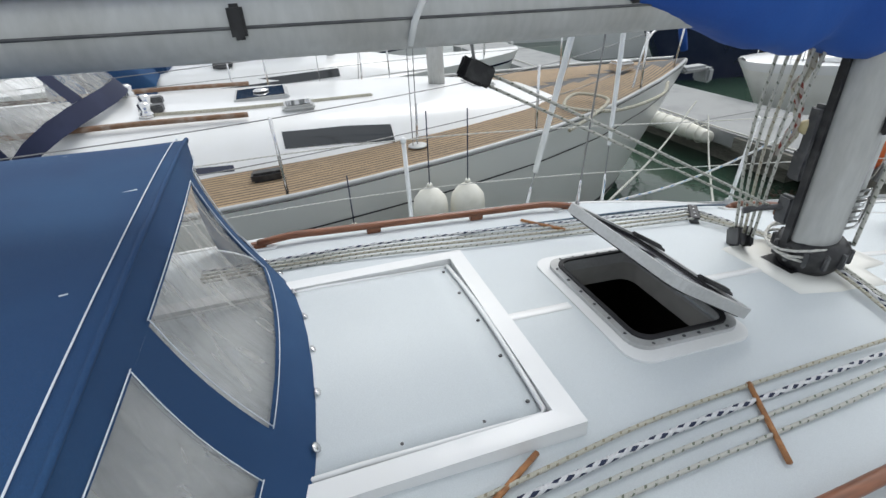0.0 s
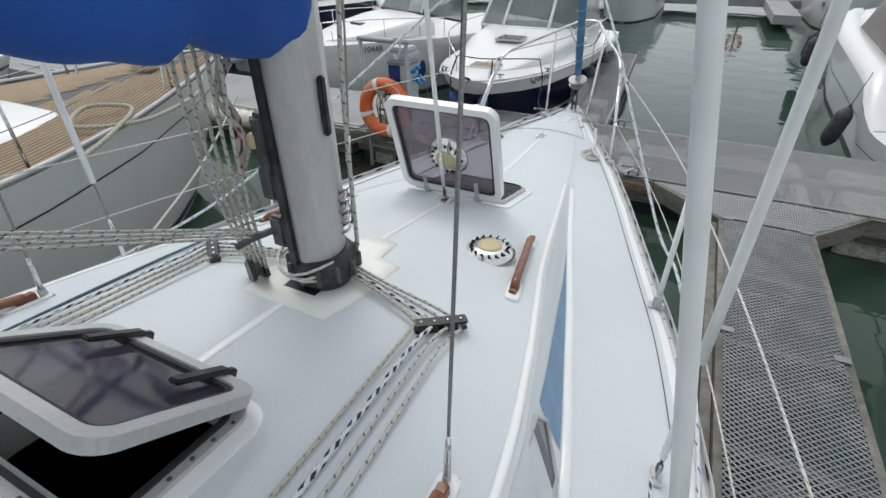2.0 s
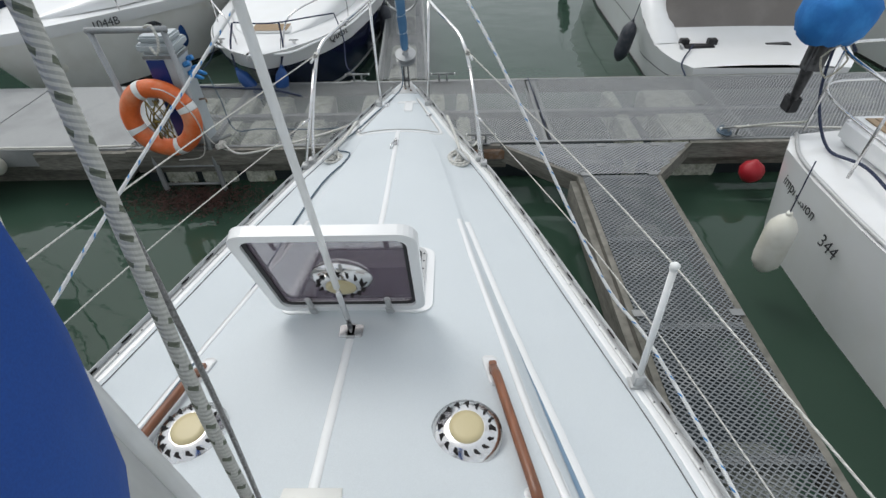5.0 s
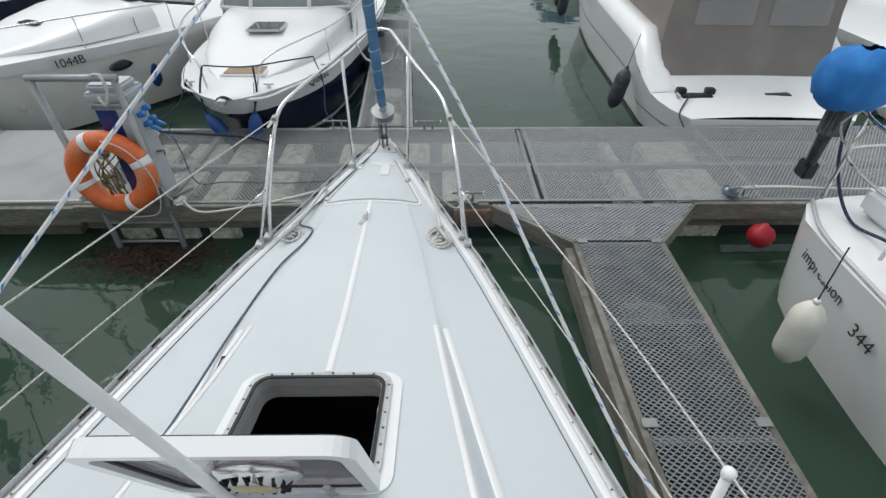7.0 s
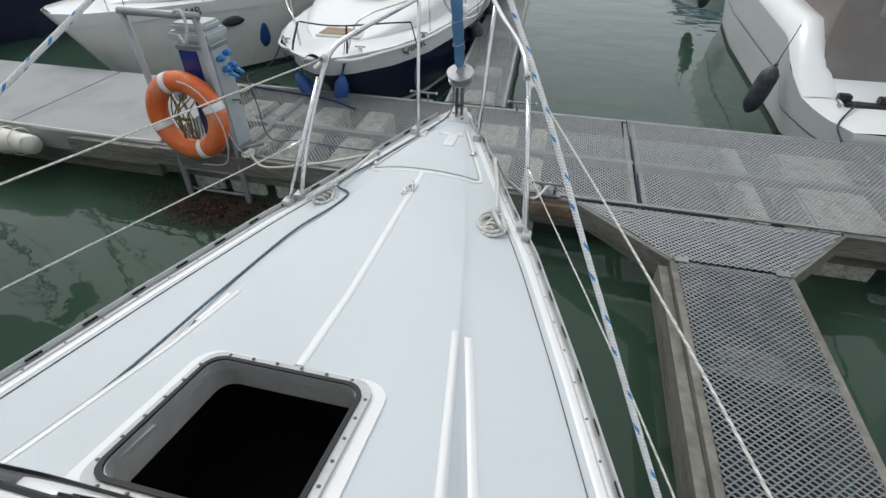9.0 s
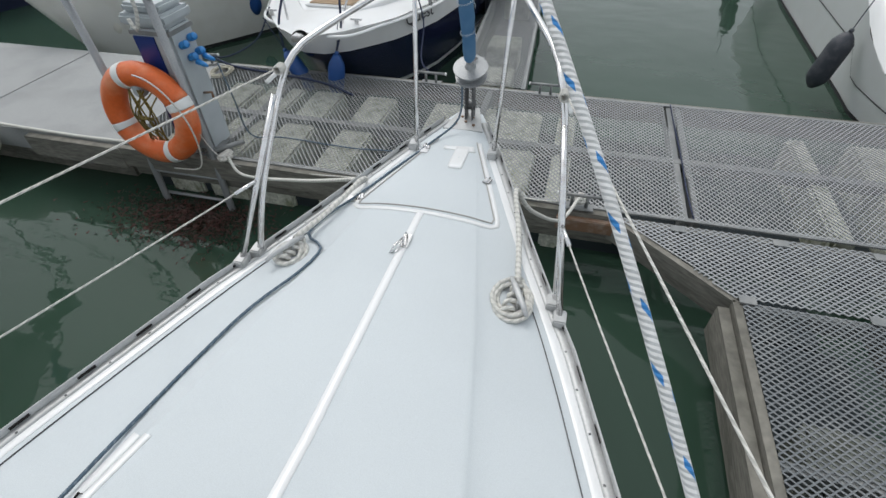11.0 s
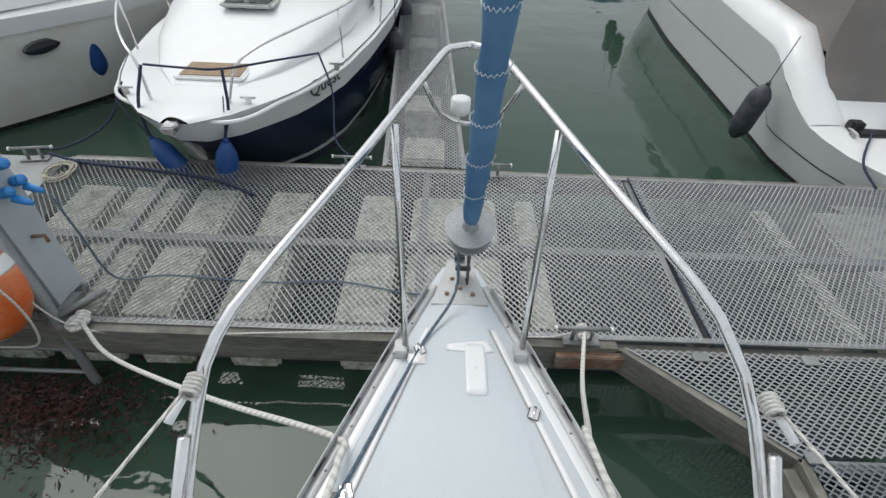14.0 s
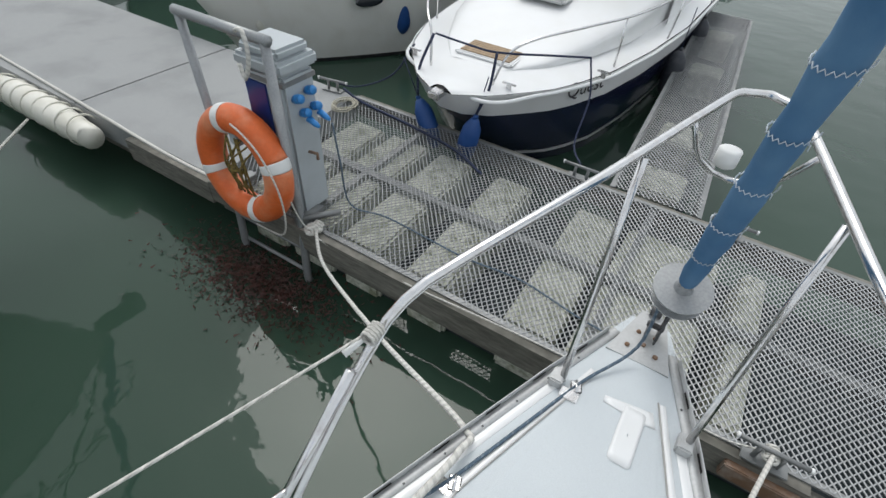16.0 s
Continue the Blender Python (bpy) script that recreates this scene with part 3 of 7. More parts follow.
def deck_mesh(y0, y1, side_from=0.0):
    us = [("i", k / 26) for k in range(27)] + [("o", 0.5), ("o", 1.0)] + [("b", k / 8) for k in range(1, 9)]
    ys = list(np.arange(y0, y1, 0.03)) + [y1]
    verts, faces = [], []

    def col(y, u):
        kind, k = u
        i, o, b = roof_in(y), roof_out(y), half_beam(y)
        return i * k if kind == "i" else i + (o - i) * k if kind == "o" else o + (b - o) * k
    cols = [(-1, u) for u in reversed(us[1:])] + [(1, u) for u in us]
    for y in ys:
        for s, u in cols:
            x = s * col(y, u)
            verts.append((x, y, deck_z(x, y)))
    n = len(cols)
    for j in range(len(ys) - 1):
        for k in range(n - 1):
            q = [j * n + k, j * n + k + 1, (j + 1) * n + k + 1, (j + 1) * n + k]
            cx, cy = sum(verts[i][0] for i in q) / 4, sum(verts[i][1] for i in q) / 4
            if any(a < cx < b and c < cy < d for a, b, c, d in HOLES):
                continue
            faces.append(tuple(q))
    return mesh_of("deck", verts, faces, None, True)


def strip(points, wide, high=0.004, zf=None, step=0.04):
    """A ribbon laid on the deck along a plan line."""
    zf = zf or deck_z
    pts = spline([(*p, 0) for p in points], step) if len(points) > 2 else [Vector((*points[0], 0)).lerp(Vector((*points[1], 0)), k / 40) for k in range(41)]
    rows = []
    for i, p in enumerate(pts):
        way = (pts[min(i + 1, len(pts) - 1)] - pts[max(i - 1, 0)]).normalized()
        s = Vector((-way.y, way.x, 0))
        row = []
        for k, h in ((-0.5, 0.0005), (-0.44, high), (0.44, high), (0.5, 0.0005)):
            q = p + s * wide * k
            row.append((q.x, q.y, zf(q.x, q.y) + h))
        rows.append(row)
    return sheet(rows)


def patch(outline, high=0.005, zf=None, fan=True):
    """A thin raised pad on the deck with the given outline."""
    zf = zf or deck_z
    n = len(outline)
    cx, cy = sum(p[0] for p in outline) / n, sum(p[1] for p in outline) / n
    rings = []
    for s, h in ((1.0, 0.0), (0.985, high), (0.7, high), (0.4, high), (0.05, high)):
        rings.append([(cx + (x - cx) * s, cy + (y - cy) * s, zf(cx + (x - cx) * s, cy + (y - cy) * s) + h) for x, y in outline])
    me = sheet(rings, 0, True)
    return me


yacht = thing("sailing_yacht", "grey-decked white sailing yacht moored bow to the pontoon", "yacht")
part("deck", deck_mesh(0.2, 8.33), GREY_DECK, yacht, "pale grey non-slip deck")


def hull_skin(bf, zf, y0, y1, n=60, flare=0.86, rake=0.0, low=-0.4, stem=None):
    rows = []
    for y in np.linspace(y0, y1, n):
        b, z = bf(y), zf(y)
        k = max(0.0, (y - y0) / (y1 - y0))
        pull = rake * k ** 6
        row = []
        for s in (-1, 1):
            side = [(s * b, y, z), (s * b * 0.99, y - pull * 0.15, z - 0.12), (s * b * (1 - (1 - flare) * 0.5), y - pull * 0.45, (z + WATER) * 0.55),
                    (s * b * flare, y - pull * 0.85, WATER + 0.06), (s * b * flare * 0.8, y - pull, low * 0.5), (0.0, y - pull, low)]
            row += side if s < 0 else side[-2::-1]
        rows.append(row)
    return sheet(rows)


part("hull", hull_skin(half_beam, lambda y: z_edge(y), 0.2, 8.33, rake=0.5), GELCOAT, yacht, "white hull")

# margins, seams and the pale bands between the non-slip panels
for s in (1, -1):
    part("margin", strip([(s * (half_beam(y) - 0.045), y) for y in np.arange(0.4, 8.1, 0.25)], 0.045, 0.003), GELCOAT, yacht)
    part("margin_line", strip([(s * (half_beam(y) - 0.095), y) for y in np.arange(0.4, 7.4, 0.25)], 0.003, 0.0042), DARKGREY, yacht)
    part("roof_line", strip([(s * (roof_in(y) - 0.012), y) for y in np.arange(0.4, 6.31, 0.2)], 0.026, 0.004), GELCOAT, yacht, "white moulded edge of the coachroof")
    part("foot_line", strip([(s * (roof_out(y) + 0.014), y) for y in np.arange(0.4, 6.25, 0.2)], 0.03, 0.004), GELCOAT, yacht)
    rows = []
    for y in np.arange(4.1, 5.36, 0.05):
        i, o = roof_in(y) + 0.012, roof_out(y) - 0.008
        k0 = 1.0 - 0.75 * max(0.02, min(1.0, (5.35 - y) / 1.25))
        rows.append([(s * (i + (o - i) * k), y, deck_z(s * (i + (o - i) * k), y) + 0.004) for k in np.linspace(k0, 1.0, 4)])
    part("side_stripe", sheet(rows), BLUE_STRIPE, yacht, "faded blue stripe on the coachroof side")
    rows = [[(s * (roof_in(y) + (roof_out(y) - roof_in(y)) * k), y, deck_z(s * (roof_in(y) + (roof_out(y) - roof_in(y)) * k), y) + 0.005) for k in (0.0, 0.10)] for y in np.arange(3.0, 6.25, 0.05)]
    part("side_lip", sheet(rows), GELCOAT, yacht)
    win = [(s * (roof_in(y) + (roof_out(y) - roof_in(y)) * k), y, deck_z(s * (roof_in(y) + (roof_out(y) - roof_in(y)) * k), y) + 0.012) for y, k in ((2.6, 0.2), (4.02, 0.25), (4.08, 0.5), (3.98, 0.88), (2.6, 0.9))]
    w = part("side_window", (win, [(0, 1, 2, 3, 4)]), WINDOW, yacht, "dark cabin side window")
    rod("window_frame", [*win, win[0]], 0.009, ALU, w, bend=False)
part("centre_band", strip([(0.0, 3.66), (0.0, 4.0)], 0.032), GELCOAT, yacht)
part("centre_band", strip([(0.0, 4.56), (0.0, 5.16)], 0.03), GELCOAT, yacht)
part("centre_band", strip([(0.0, 5.88), (0.0, 7.33)], 0.032), GELCOAT, yacht)
part("centre_band", strip([(0.0, 2.94), (0.0, 3.16)], 0.034), GELCOAT, yacht)
part("mast_pad", patch([(-0.17, 3.98), (0.17, 3.98), (0.20, 4.15), (0.20, 4.40), (0.10, 4.42), (0.08, 4.58), (-0.08, 4.58), (-0.10, 4.42), (-0.20, 4.40), (-0.20, 4.15)], 0.008), GEL_WARM, yacht, "cream pad under the mast")
part("locker_groove", strip([(-0.115, 8.0), (-0.31, 7.40), (-0.315, 7.36), (-0.29, 7.34), (0.0, 7.335), (0.30, 7.34), (0.325, 7.36), (0.32, 7.40), (0.12, 8.0)], 0.022, 0.004), GELCOAT, yacht, "white edge of the anchor locker lid")
part("locker_seam", strip([(-0.10, 8.0), (-0.30, 7.40), (-0.30, 7.37), (0.30, 7.37), (0.305, 7.40), (0.105, 8.0)], 0.004, 0.0055), LINER, yacht)
part("locker_pad", patch([(x + 0.05, y) for x, y in rounded(-0.035, 0.035, 7.72, 7.93, 0.015)], 0.006), GELCOAT, yacht, "white painted patch")
part("locker_pad", patch([(-0.05, 7.9), (-0.05, 7.925), (0.10, 7.95), (0.12, 7.90), (0.07, 7.89)], 0.005), GELCOAT, yacht)


def hinge(x, y, turn):
    h = part("locker_hinge", boxes(((-0.022, -0.018, 0), (0.022, 0.018, 0.006)), bevel=0.003), STEEL, yacht, "small steel hinge")
    h.matrix_basis = pose(x, y, deck_z(x, y) + 0.004, 0, 0, turn)
    part("hinge_pin", lathe([(0.005, -0.022), (0.005, 0.022)], 8, pose(0, 0, 0.008, 0, 90)), STEEL, h)


hinge(0.225, 7.67, 70)
hinge(-0.315, 7.42, -70)
hinge(-0.14, 7.90, -70)


# toe rail with slots and screws
def toe_rail(s):
    rail = part("toe_rail", strip([(s * (half_beam(y) - 0.018), y) for y in np.arange(0.4, 8.2, 0.2)] + [(s * 0.10, 8.22)], 0.036, 0.008), ALU, yacht, "slotted aluminium toe rail")
    rows = []
    for y in np.arange(0.4, 8.21, 0.1):
        x = s * (half_beam(y) + 0.002)
        z = z_edge(y)
        rows.append([(x, y, z - 0.03), (x, y, z + 0.034), (x - s * 0.004, y, z + 0.034), (x - s * 0.004, y, z)])
    part("rail_web", sheet(rows), ALU, rail)
    # the web is not cut: near-black faces paint the shade of its slots
    verts, faces = [], []
    for j, y in enumerate(np.arange(1.0, 8.1, 0.19)):
        for a, b in ((y, y + 0.055),):
            k = len(verts)
            for yy in (a, b):
                x = s * (half_beam(yy) + 0.0035)
                for h in (0.014, 0.026):
                    verts.append((x, yy, z_edge(yy) + h))
                for h in (0.014, 0.026):
                    verts.append((x - s * 0.009, yy, z_edge(yy) + h))
            faces += [(k, k + 1, k + 5, k + 4), (k + 2, k + 6, k + 7, k + 3)]
            x = s * half_beam(a)
    part("slot", (verts, faces), HOLE_SHADE, rail, "near-black faces painted as shade in the rail's slots", "stuff")
    bm = bmesh.new()
    for y in np.arange(1.0, 8.1, 0.135):
        x = s * (half_beam(y) - 0.026)
        bmesh.ops.create_cone(bm, cap_ends=True, segments=8, radius1=0.005, radius2=0.004, depth=0.004, matrix=Matrix.Translation((x, y, z_edge(y) + 0.011)))
    part("rail_screw", bm, DARKGREY, rail, "", "stuff")


toe_rail(1)
toe_rail(-1)


# stem fitting, forestay and furling drum
stem = part("stem_fitting", ([(-0.11, 8.12, 1.302), (0.11, 8.12, 1.302), (0.045, 8.36, 1.31), (-0.045, 8.36, 1.31), (-0.11, 8.12, 1.292), (0.11, 8.12, 1.292), (0.045, 8.36, 1.23), (-0.045, 8.36, 1.23)],
                             [(0, 1, 2, 3), (4, 7, 6, 5), (0, 4, 5, 1), (1, 5, 6, 2), (2, 6, 7, 3), (3, 7, 4, 0)]), ALU, yacht, "dull steel stem plate with bolts")
for x, y in ((-0.05, 8.17), (0.05, 8.17), (-0.03, 8.25), (0.03, 8.25), (0.0, 8.2)):
    part("bolt", lathe([(0.009, 0), (0.009, 0.006), (0.005, 0.009)], 8, Matrix.Translation((x, y, 1.304))), RUST, stem)
part("stay_fork", boxes(((-0.012, 8.22, 1.30), (-0.004, 8.29, 1.55)), ((0.026, 8.22, 1.30), (0.034, 8.29, 1.55)), ((-0.02, 8.24, 1.36), (0.04, 8.26, 1.375)), bevel=0.002), DARKGREY, stem)
part("stem_roller", lathe([(0.022, -0.02), (0.014, 0), (0.022, 0.02)], 12, pose(0, 8.36, 1.33, 0, 90)), DARKGREY, stem)

FOOT, HEAD = Vector((0.02, 8.235, 1.545)), Vector((0.0, 4.25, 13.0))
STAY = (HEAD - FOOT).normalized()
lean = STAY.to_track_quat("Z", "Y").to_matrix().to_4x4()
furler = part("furling_drum", lathe([(0.03, 0.0), (0.082, 0.004), (0.084, 0.016), (0.05, 0.02), (0.05, 0.055), (0.088, 0.059), (0.09, 0.070), (0.03, 0.074), (0.018, 0.10)], 28, Matrix.Translation(FOOT) @ lean, False), GALV, yacht, "grey furling drum under the rolled sail")
part("drum_badge", boxes(((0.025, 0.0, 0.083), (0.06, 0.015, 0.086)), m=Matrix.Translation(FOOT) @ lean @ pose(0, 0, 0, 0, 0, 60)), INK, furler)
part("swivel", boxes(((-0.02, -0.015, 0.08), (0.02, 0.015, 0.15)), bevel=0.004, m=Matrix.Translation(FOOT) @ lean), STEEL, furler)
rows = []
for k in range(150):
    d = 0.14 + k * 0.06
    r = 0.78 * (0.034 + 0.010 * min(1, d / 0.5) + 0.012 * min(1, d / 3) + 0.003 * math.sin(k * 2.1))
    c = FOOT + STAY * d
    rows.append([c + (lean.to_3x3() @ Vector((r * (1 + 0.06 * math.sin(a * 2 + k * 0.5)) * math.cos(a), r * math.sin(a), 0.02 * math.sin(a + k)))) for a in np.linspace(0, 2 * math.pi, 17)[:-1]])
furled = tagged(part("furled_sail", sheet(rows, 0, True), UVSTRIP), "faded blue furled headsail wound round the forestay", "sail")
bm_pts = []
for j in range(16):
    d = 0.25 + j * 0.16
    pts = []
    for k in range(41):
        a = radians(k * 9)
        dd = d + 0.05 * (k / 40) + (0.005 if k % 2 else -0.005)
        r = 0.79 * (0.0375 + 0.010 * min(1, dd / 0.5) + 0.012 * min(1, dd / 3) + 0.003)
        pts.append(FOOT + STAY * dd + lean.to_3x3() @ Vector((r * math.cos(a), r * math.sin(a), 0)))
    part("stitching", tube(pts, 0.0015, 4, False), STITCH, furled)

# pulpit
pulpit = part("pulpit", tube([(-0.58, 7.0, 1.31), (-0.565, 7.13, 1.55), (-0.53, 7.35, 1.84), (-0.503, 7.45, 1.935), (-0.45, 7.58, 1.975), (-0.30, 7.95, 2.03), (-0.13, 8.42, 2.09), (-0.075, 8.56, 2.10),
                              (0, 8.60, 2.10), (0.075, 8.56, 2.10), (0.13, 8.42, 2.09), (0.30, 7.95, 2.03), (0.45, 7.60, 1.972), (0.49, 7.48, 1.93), (0.525, 7.37, 1.84), (0.575, 7.14, 1.55), (0.60, 7.0, 1.31)], 0.0125, 12), STEEL, yacht, "polished steel pulpit rail at the bow")
for s in (-1, 1):
    rod("pulpit_leg", [(s * 0.20 + 0.01, 7.895, 1.31), (s * 0.23 + 0.005, 8.12, 2.04)], 0.0115, STEEL, pulpit)
    rod("pulpit_leg", [(s * 0.62, 6.93, 1.31), (s * 0.53, 7.30, 1.84)], 0.0115, STEEL, pulpit)
    for x, y in ((0.205, 7.895), (0.59, 7.0), (0.62, 6.93)):
        part("pulpit_foot", boxes(((s * x - 0.022, y - 0.03, deck_z(x, y)), (s * x + 0.022, y + 0.03, deck_z(x, y) + 0.04)), bevel=0.005), ALU, pulpit)
rod("lamp_bow", [(-0.16, 8.36, 2.07), (-0.10, 8.42, 1.93), (0, 8.45, 1.88), (0.10, 8.42, 1.93), (0.16, 8.36, 2.07)], 0.009, STEEL, pulpit)
lamp = part("bow_lamp", lathe([(0.02, -0.03), (0.035, -0.02), (0.035, 0.03), (0.02, 0.035)], 14, pose(-0.03, 8.5, 1.92)), PVC, pulpit, "small white bow light")


# stanchions
def stanchion(x, y, top=0.62, lean_x=0.0, lean_y=0.0):
    z = deck_z(x, y)
    st = part("stanchion", tube([(x, y, z + 0.02), (x + lean_x, y + lean_y, z + top)], 0.0125, 10), PVC, yacht, "pale stanchion")
    part("stanchion_base", boxes(((x - 0.035, y - 0.03, z + 0.004), (x + 0.035, y + 0.03, z + 0.014)), ((x - 0.02, y - 0.02, z + 0.01), (x + 0.02, y + 0.02, z + 0.07)), bevel=0.004), ALU, st)
    part("stanchion_cap", lathe([(0.016, 0), (0.017, 0.02), (0.008, 0.03)], 12, Matrix.Translation((x + lean_x, y + lean_y, z + top - 0.015))), PVC, st)
    return Vector((x + lean_x, y + lean_y, z + top))


S1 = stanchion(1.135, 5.14, 0.60, 0.005, 0.07)
S2 = stanchion(-1.135, 5.14, 0.60, -0.005, 0.07)
S3 = stanchion(1.42, 3.0, 0.62, 0.02)
S4 = stanchion(-1.42, 3.0, 0.62, -0.02)
for s, top in ((1, (S1, S3)), (-1, (S2, S4))):
    label = "white plastic-coated lifeline from the pulpit to the stanchions"
    a = Vector((s * 0.515, 7.38, 1.915))
    rope("lifeline", [a, top[0], top[1], (s * 1.47, 0.6, 2.1)], 0.0035, ROPE_W, label, "lifeline", "lifelines", 6, 0.2)
    b = Vector((s * 0.572, 7.125, 1.575))
    rope("lifeline", [b, top[0] - Vector((0, 0, 0.3)), top[1] - Vector((0, 0, 0.3)), (s * 1.47, 0.6, 1.8)], 0.003, ROPE_W, label, "lifeline", "lifelines", 6, 0.2)
    lash = thing("lashing", "white cord lashing tying the lifeline to the pulpit", "lashing", "lifeline lashings")
    for k in range(5):
        part("turn", tube([a + Vector((s * 0.015 * math.cos(q), -0.008 - 0.008 * k, 0.015 * math.sin(q))) for q in np.linspace(0, 6.28, 9)], 0.004, 6), ROPE_W, lash)
    part("tail", tube([a, a + Vector((s * 0.02, -0.04, -0.02)), a + Vector((s * 0.03, -0.08, -0.03))], 0.008, 8), PVC, lash)
    part("turnbuckle", tube([b, b.lerp(top[0] - Vector((0, 0, 0.3)), 0.06)], 0.007, 8), STEEL, lash)


# mooring cleats with rope coiled on them, pad eye
def cleat(x, y, turn, parent, size=1.0, z=None, label="steel mooring cleat"):
    z = deck_z(x, y) if z is None else z
    c = part("cleat", tube([(-0.09, 0, 0.045), (-0.04, 0, 0.052), (0.04, 0, 0.052), (0.09, 0, 0.045)], [0.007, 0.012, 0.012, 0.007], 10), ALU, parent, label)
    c.matrix_basis = pose(x, y, z, 0, 0, turn) @ Matrix.Scale(size, 4)
    part("cleat_foot", boxes(((-0.035, -0.014, 0.0), (-0.02, 0.014, 0.05)), ((0.02, -0.014, 0.0), (0.035, 0.014, 0.05)), ((-0.045, -0.02, 0.0), (0.045, 0.02, 0.008)), bevel=0.003), ALU, c)
    return c


CL = (-0.45, 6.99), (0.47, 6.96)
for x, y in CL:
    cleat(x, y, 65 if x < 0 else -65, yacht)


def coil(name, x, y, z, r, material, label, turns=4, thick=0.008, seed=1, knot=True):
    rng = random.Random(seed)
    pts = []
    for k in range(turns * 16):
        a = k * 2 * math.pi / 16
        lap = k // 16
        rr = r * (0.80 + 0.10 * math.sin(a * 0.47 + seed) + 0.10 * math.sin(a * 1.13 + lap))
        pts.append((x + rr * math.cos(a) * 0.8, y + rr * math.sin(a), z + thick + 0.55 * thick * lap + 0.003 * rng.random()))
    if knot:
        for k in range(44):
            a, w = k * 2 * math.pi / 9, k / 43
            pts.append((x + 0.1 * r * math.sin(w * 5) + thick * 2.6 * math.cos(a), y + r * (1.0 - 1.75 * w), z + thick * (2.4 + 1.7 * math.sin(a))))
    return rope(name, pts, thick, material, label, "rope", "", 8, 0.02)


coil("coiled_mooring_rope", 0.45, 6.96, deck_z(0.45, 6.96), 0.10, ROPE_W, "white laid rope coiled on the deck beside the cleat", 4, 0.008, 3)
coil("coiled_mooring_rope", -0.44, 7.0, deck_z(-0.44, 7.0), 0.08, ROPE_W, "white laid rope made fast round the cleat", 3, 0.008, 5)
eye_pad = part("pad_eye", boxes(((-0.018, 7.09, deck_z(0, 7.13) + 0.003), (0.018, 7.17, deck_z(0, 7.13) + 0.009)), bevel=0.002), STEEL, yacht, "steel pad eye with a shackle")
rod("eye", [(0, 7.10, 1.365), (0, 7.115, 1.395), (0, 7.145, 1.395), (0, 7.16, 1.365)], 0.004, STEEL, eye_pad)
rod("shackle", [(-0.005, 7.12, 1.39), (-0.03, 7.08, 1.38), (-0.035, 7.05, 1.37), (-0.015, 7.06, 1.37), (0.0, 7.11, 1.39)], 0.004, STEEL, eye_pad)


# sliding hatch, garage and coaming
def roof_z(x, y):
    return deck_z(x, y)


part("slide_coaming", ring([(0.455, 2.92), (-0.405, 2.93), (-0.405, 1.5), (0.455, 1.5)], [(0.400, 2.858), (-0.352, 2.872), (-0.352, 1.5), (0.400, 1.5)], -0.03, 0.028, lambda x, y: z_roof_edge(y) + 0.055), GELCOAT, yacht, "white moulded coaming of the sliding hatch")
rows = []
for y in np.linspace(1.6, 2.865, 12):
    rows.append([(x, y, z_mid(y) + 0.035 - 0.035 * (x / 0.43) ** 2) for x in np.linspace(-0.342, 0.392, 13)])
slide = part("sliding_hatch", sheet(rows, 0.02), GREY_DECK, yacht, "grey non-slip sliding companionway hatch")
edge_pts = [(-0.335, y, z_mid(y) + 0.012) for y in (1.7, 2.0, 2.4, 2.84)] + [(x, 2.85, z_mid(2.85) + 0.042 - 0.035 * (x / 0.43) ** 2) for x in np.linspace(-0.325, 0.375, 9)] + [(0.385, y, z_mid(y) + 0.010) for y in (2.84, 2.4, 2.0, 1.7)]
rod("hatch_edge", edge_pts, 0.007, GELCOAT, slide, bend=False)
bm = bmesh.new()
for x in np.linspace(-0.29, 0.34, 5):
    bmesh.ops.create_cone(bm, cap_ends=True, segments=8, radius1=0.006, radius2=0.004, depth=0.004, matrix=Matrix.Translation((x, 2.825, z_mid(2.82) + 0.038 - 0.035 * (x / 0.43) ** 2)))
for y in (2.7, 2.5, 2.3):
    for x in (-0.31, 0.36):
        bmesh.ops.create_cone(bm, cap_ends=True, segments=8, radius1=0.006, radius2=0.004, depth=0.004, matrix=Matrix.Translation((x, y, z_mid(y) + 0.009)))
part("hatch_screw", bm, DARKGREY, slide, "", "stuff")


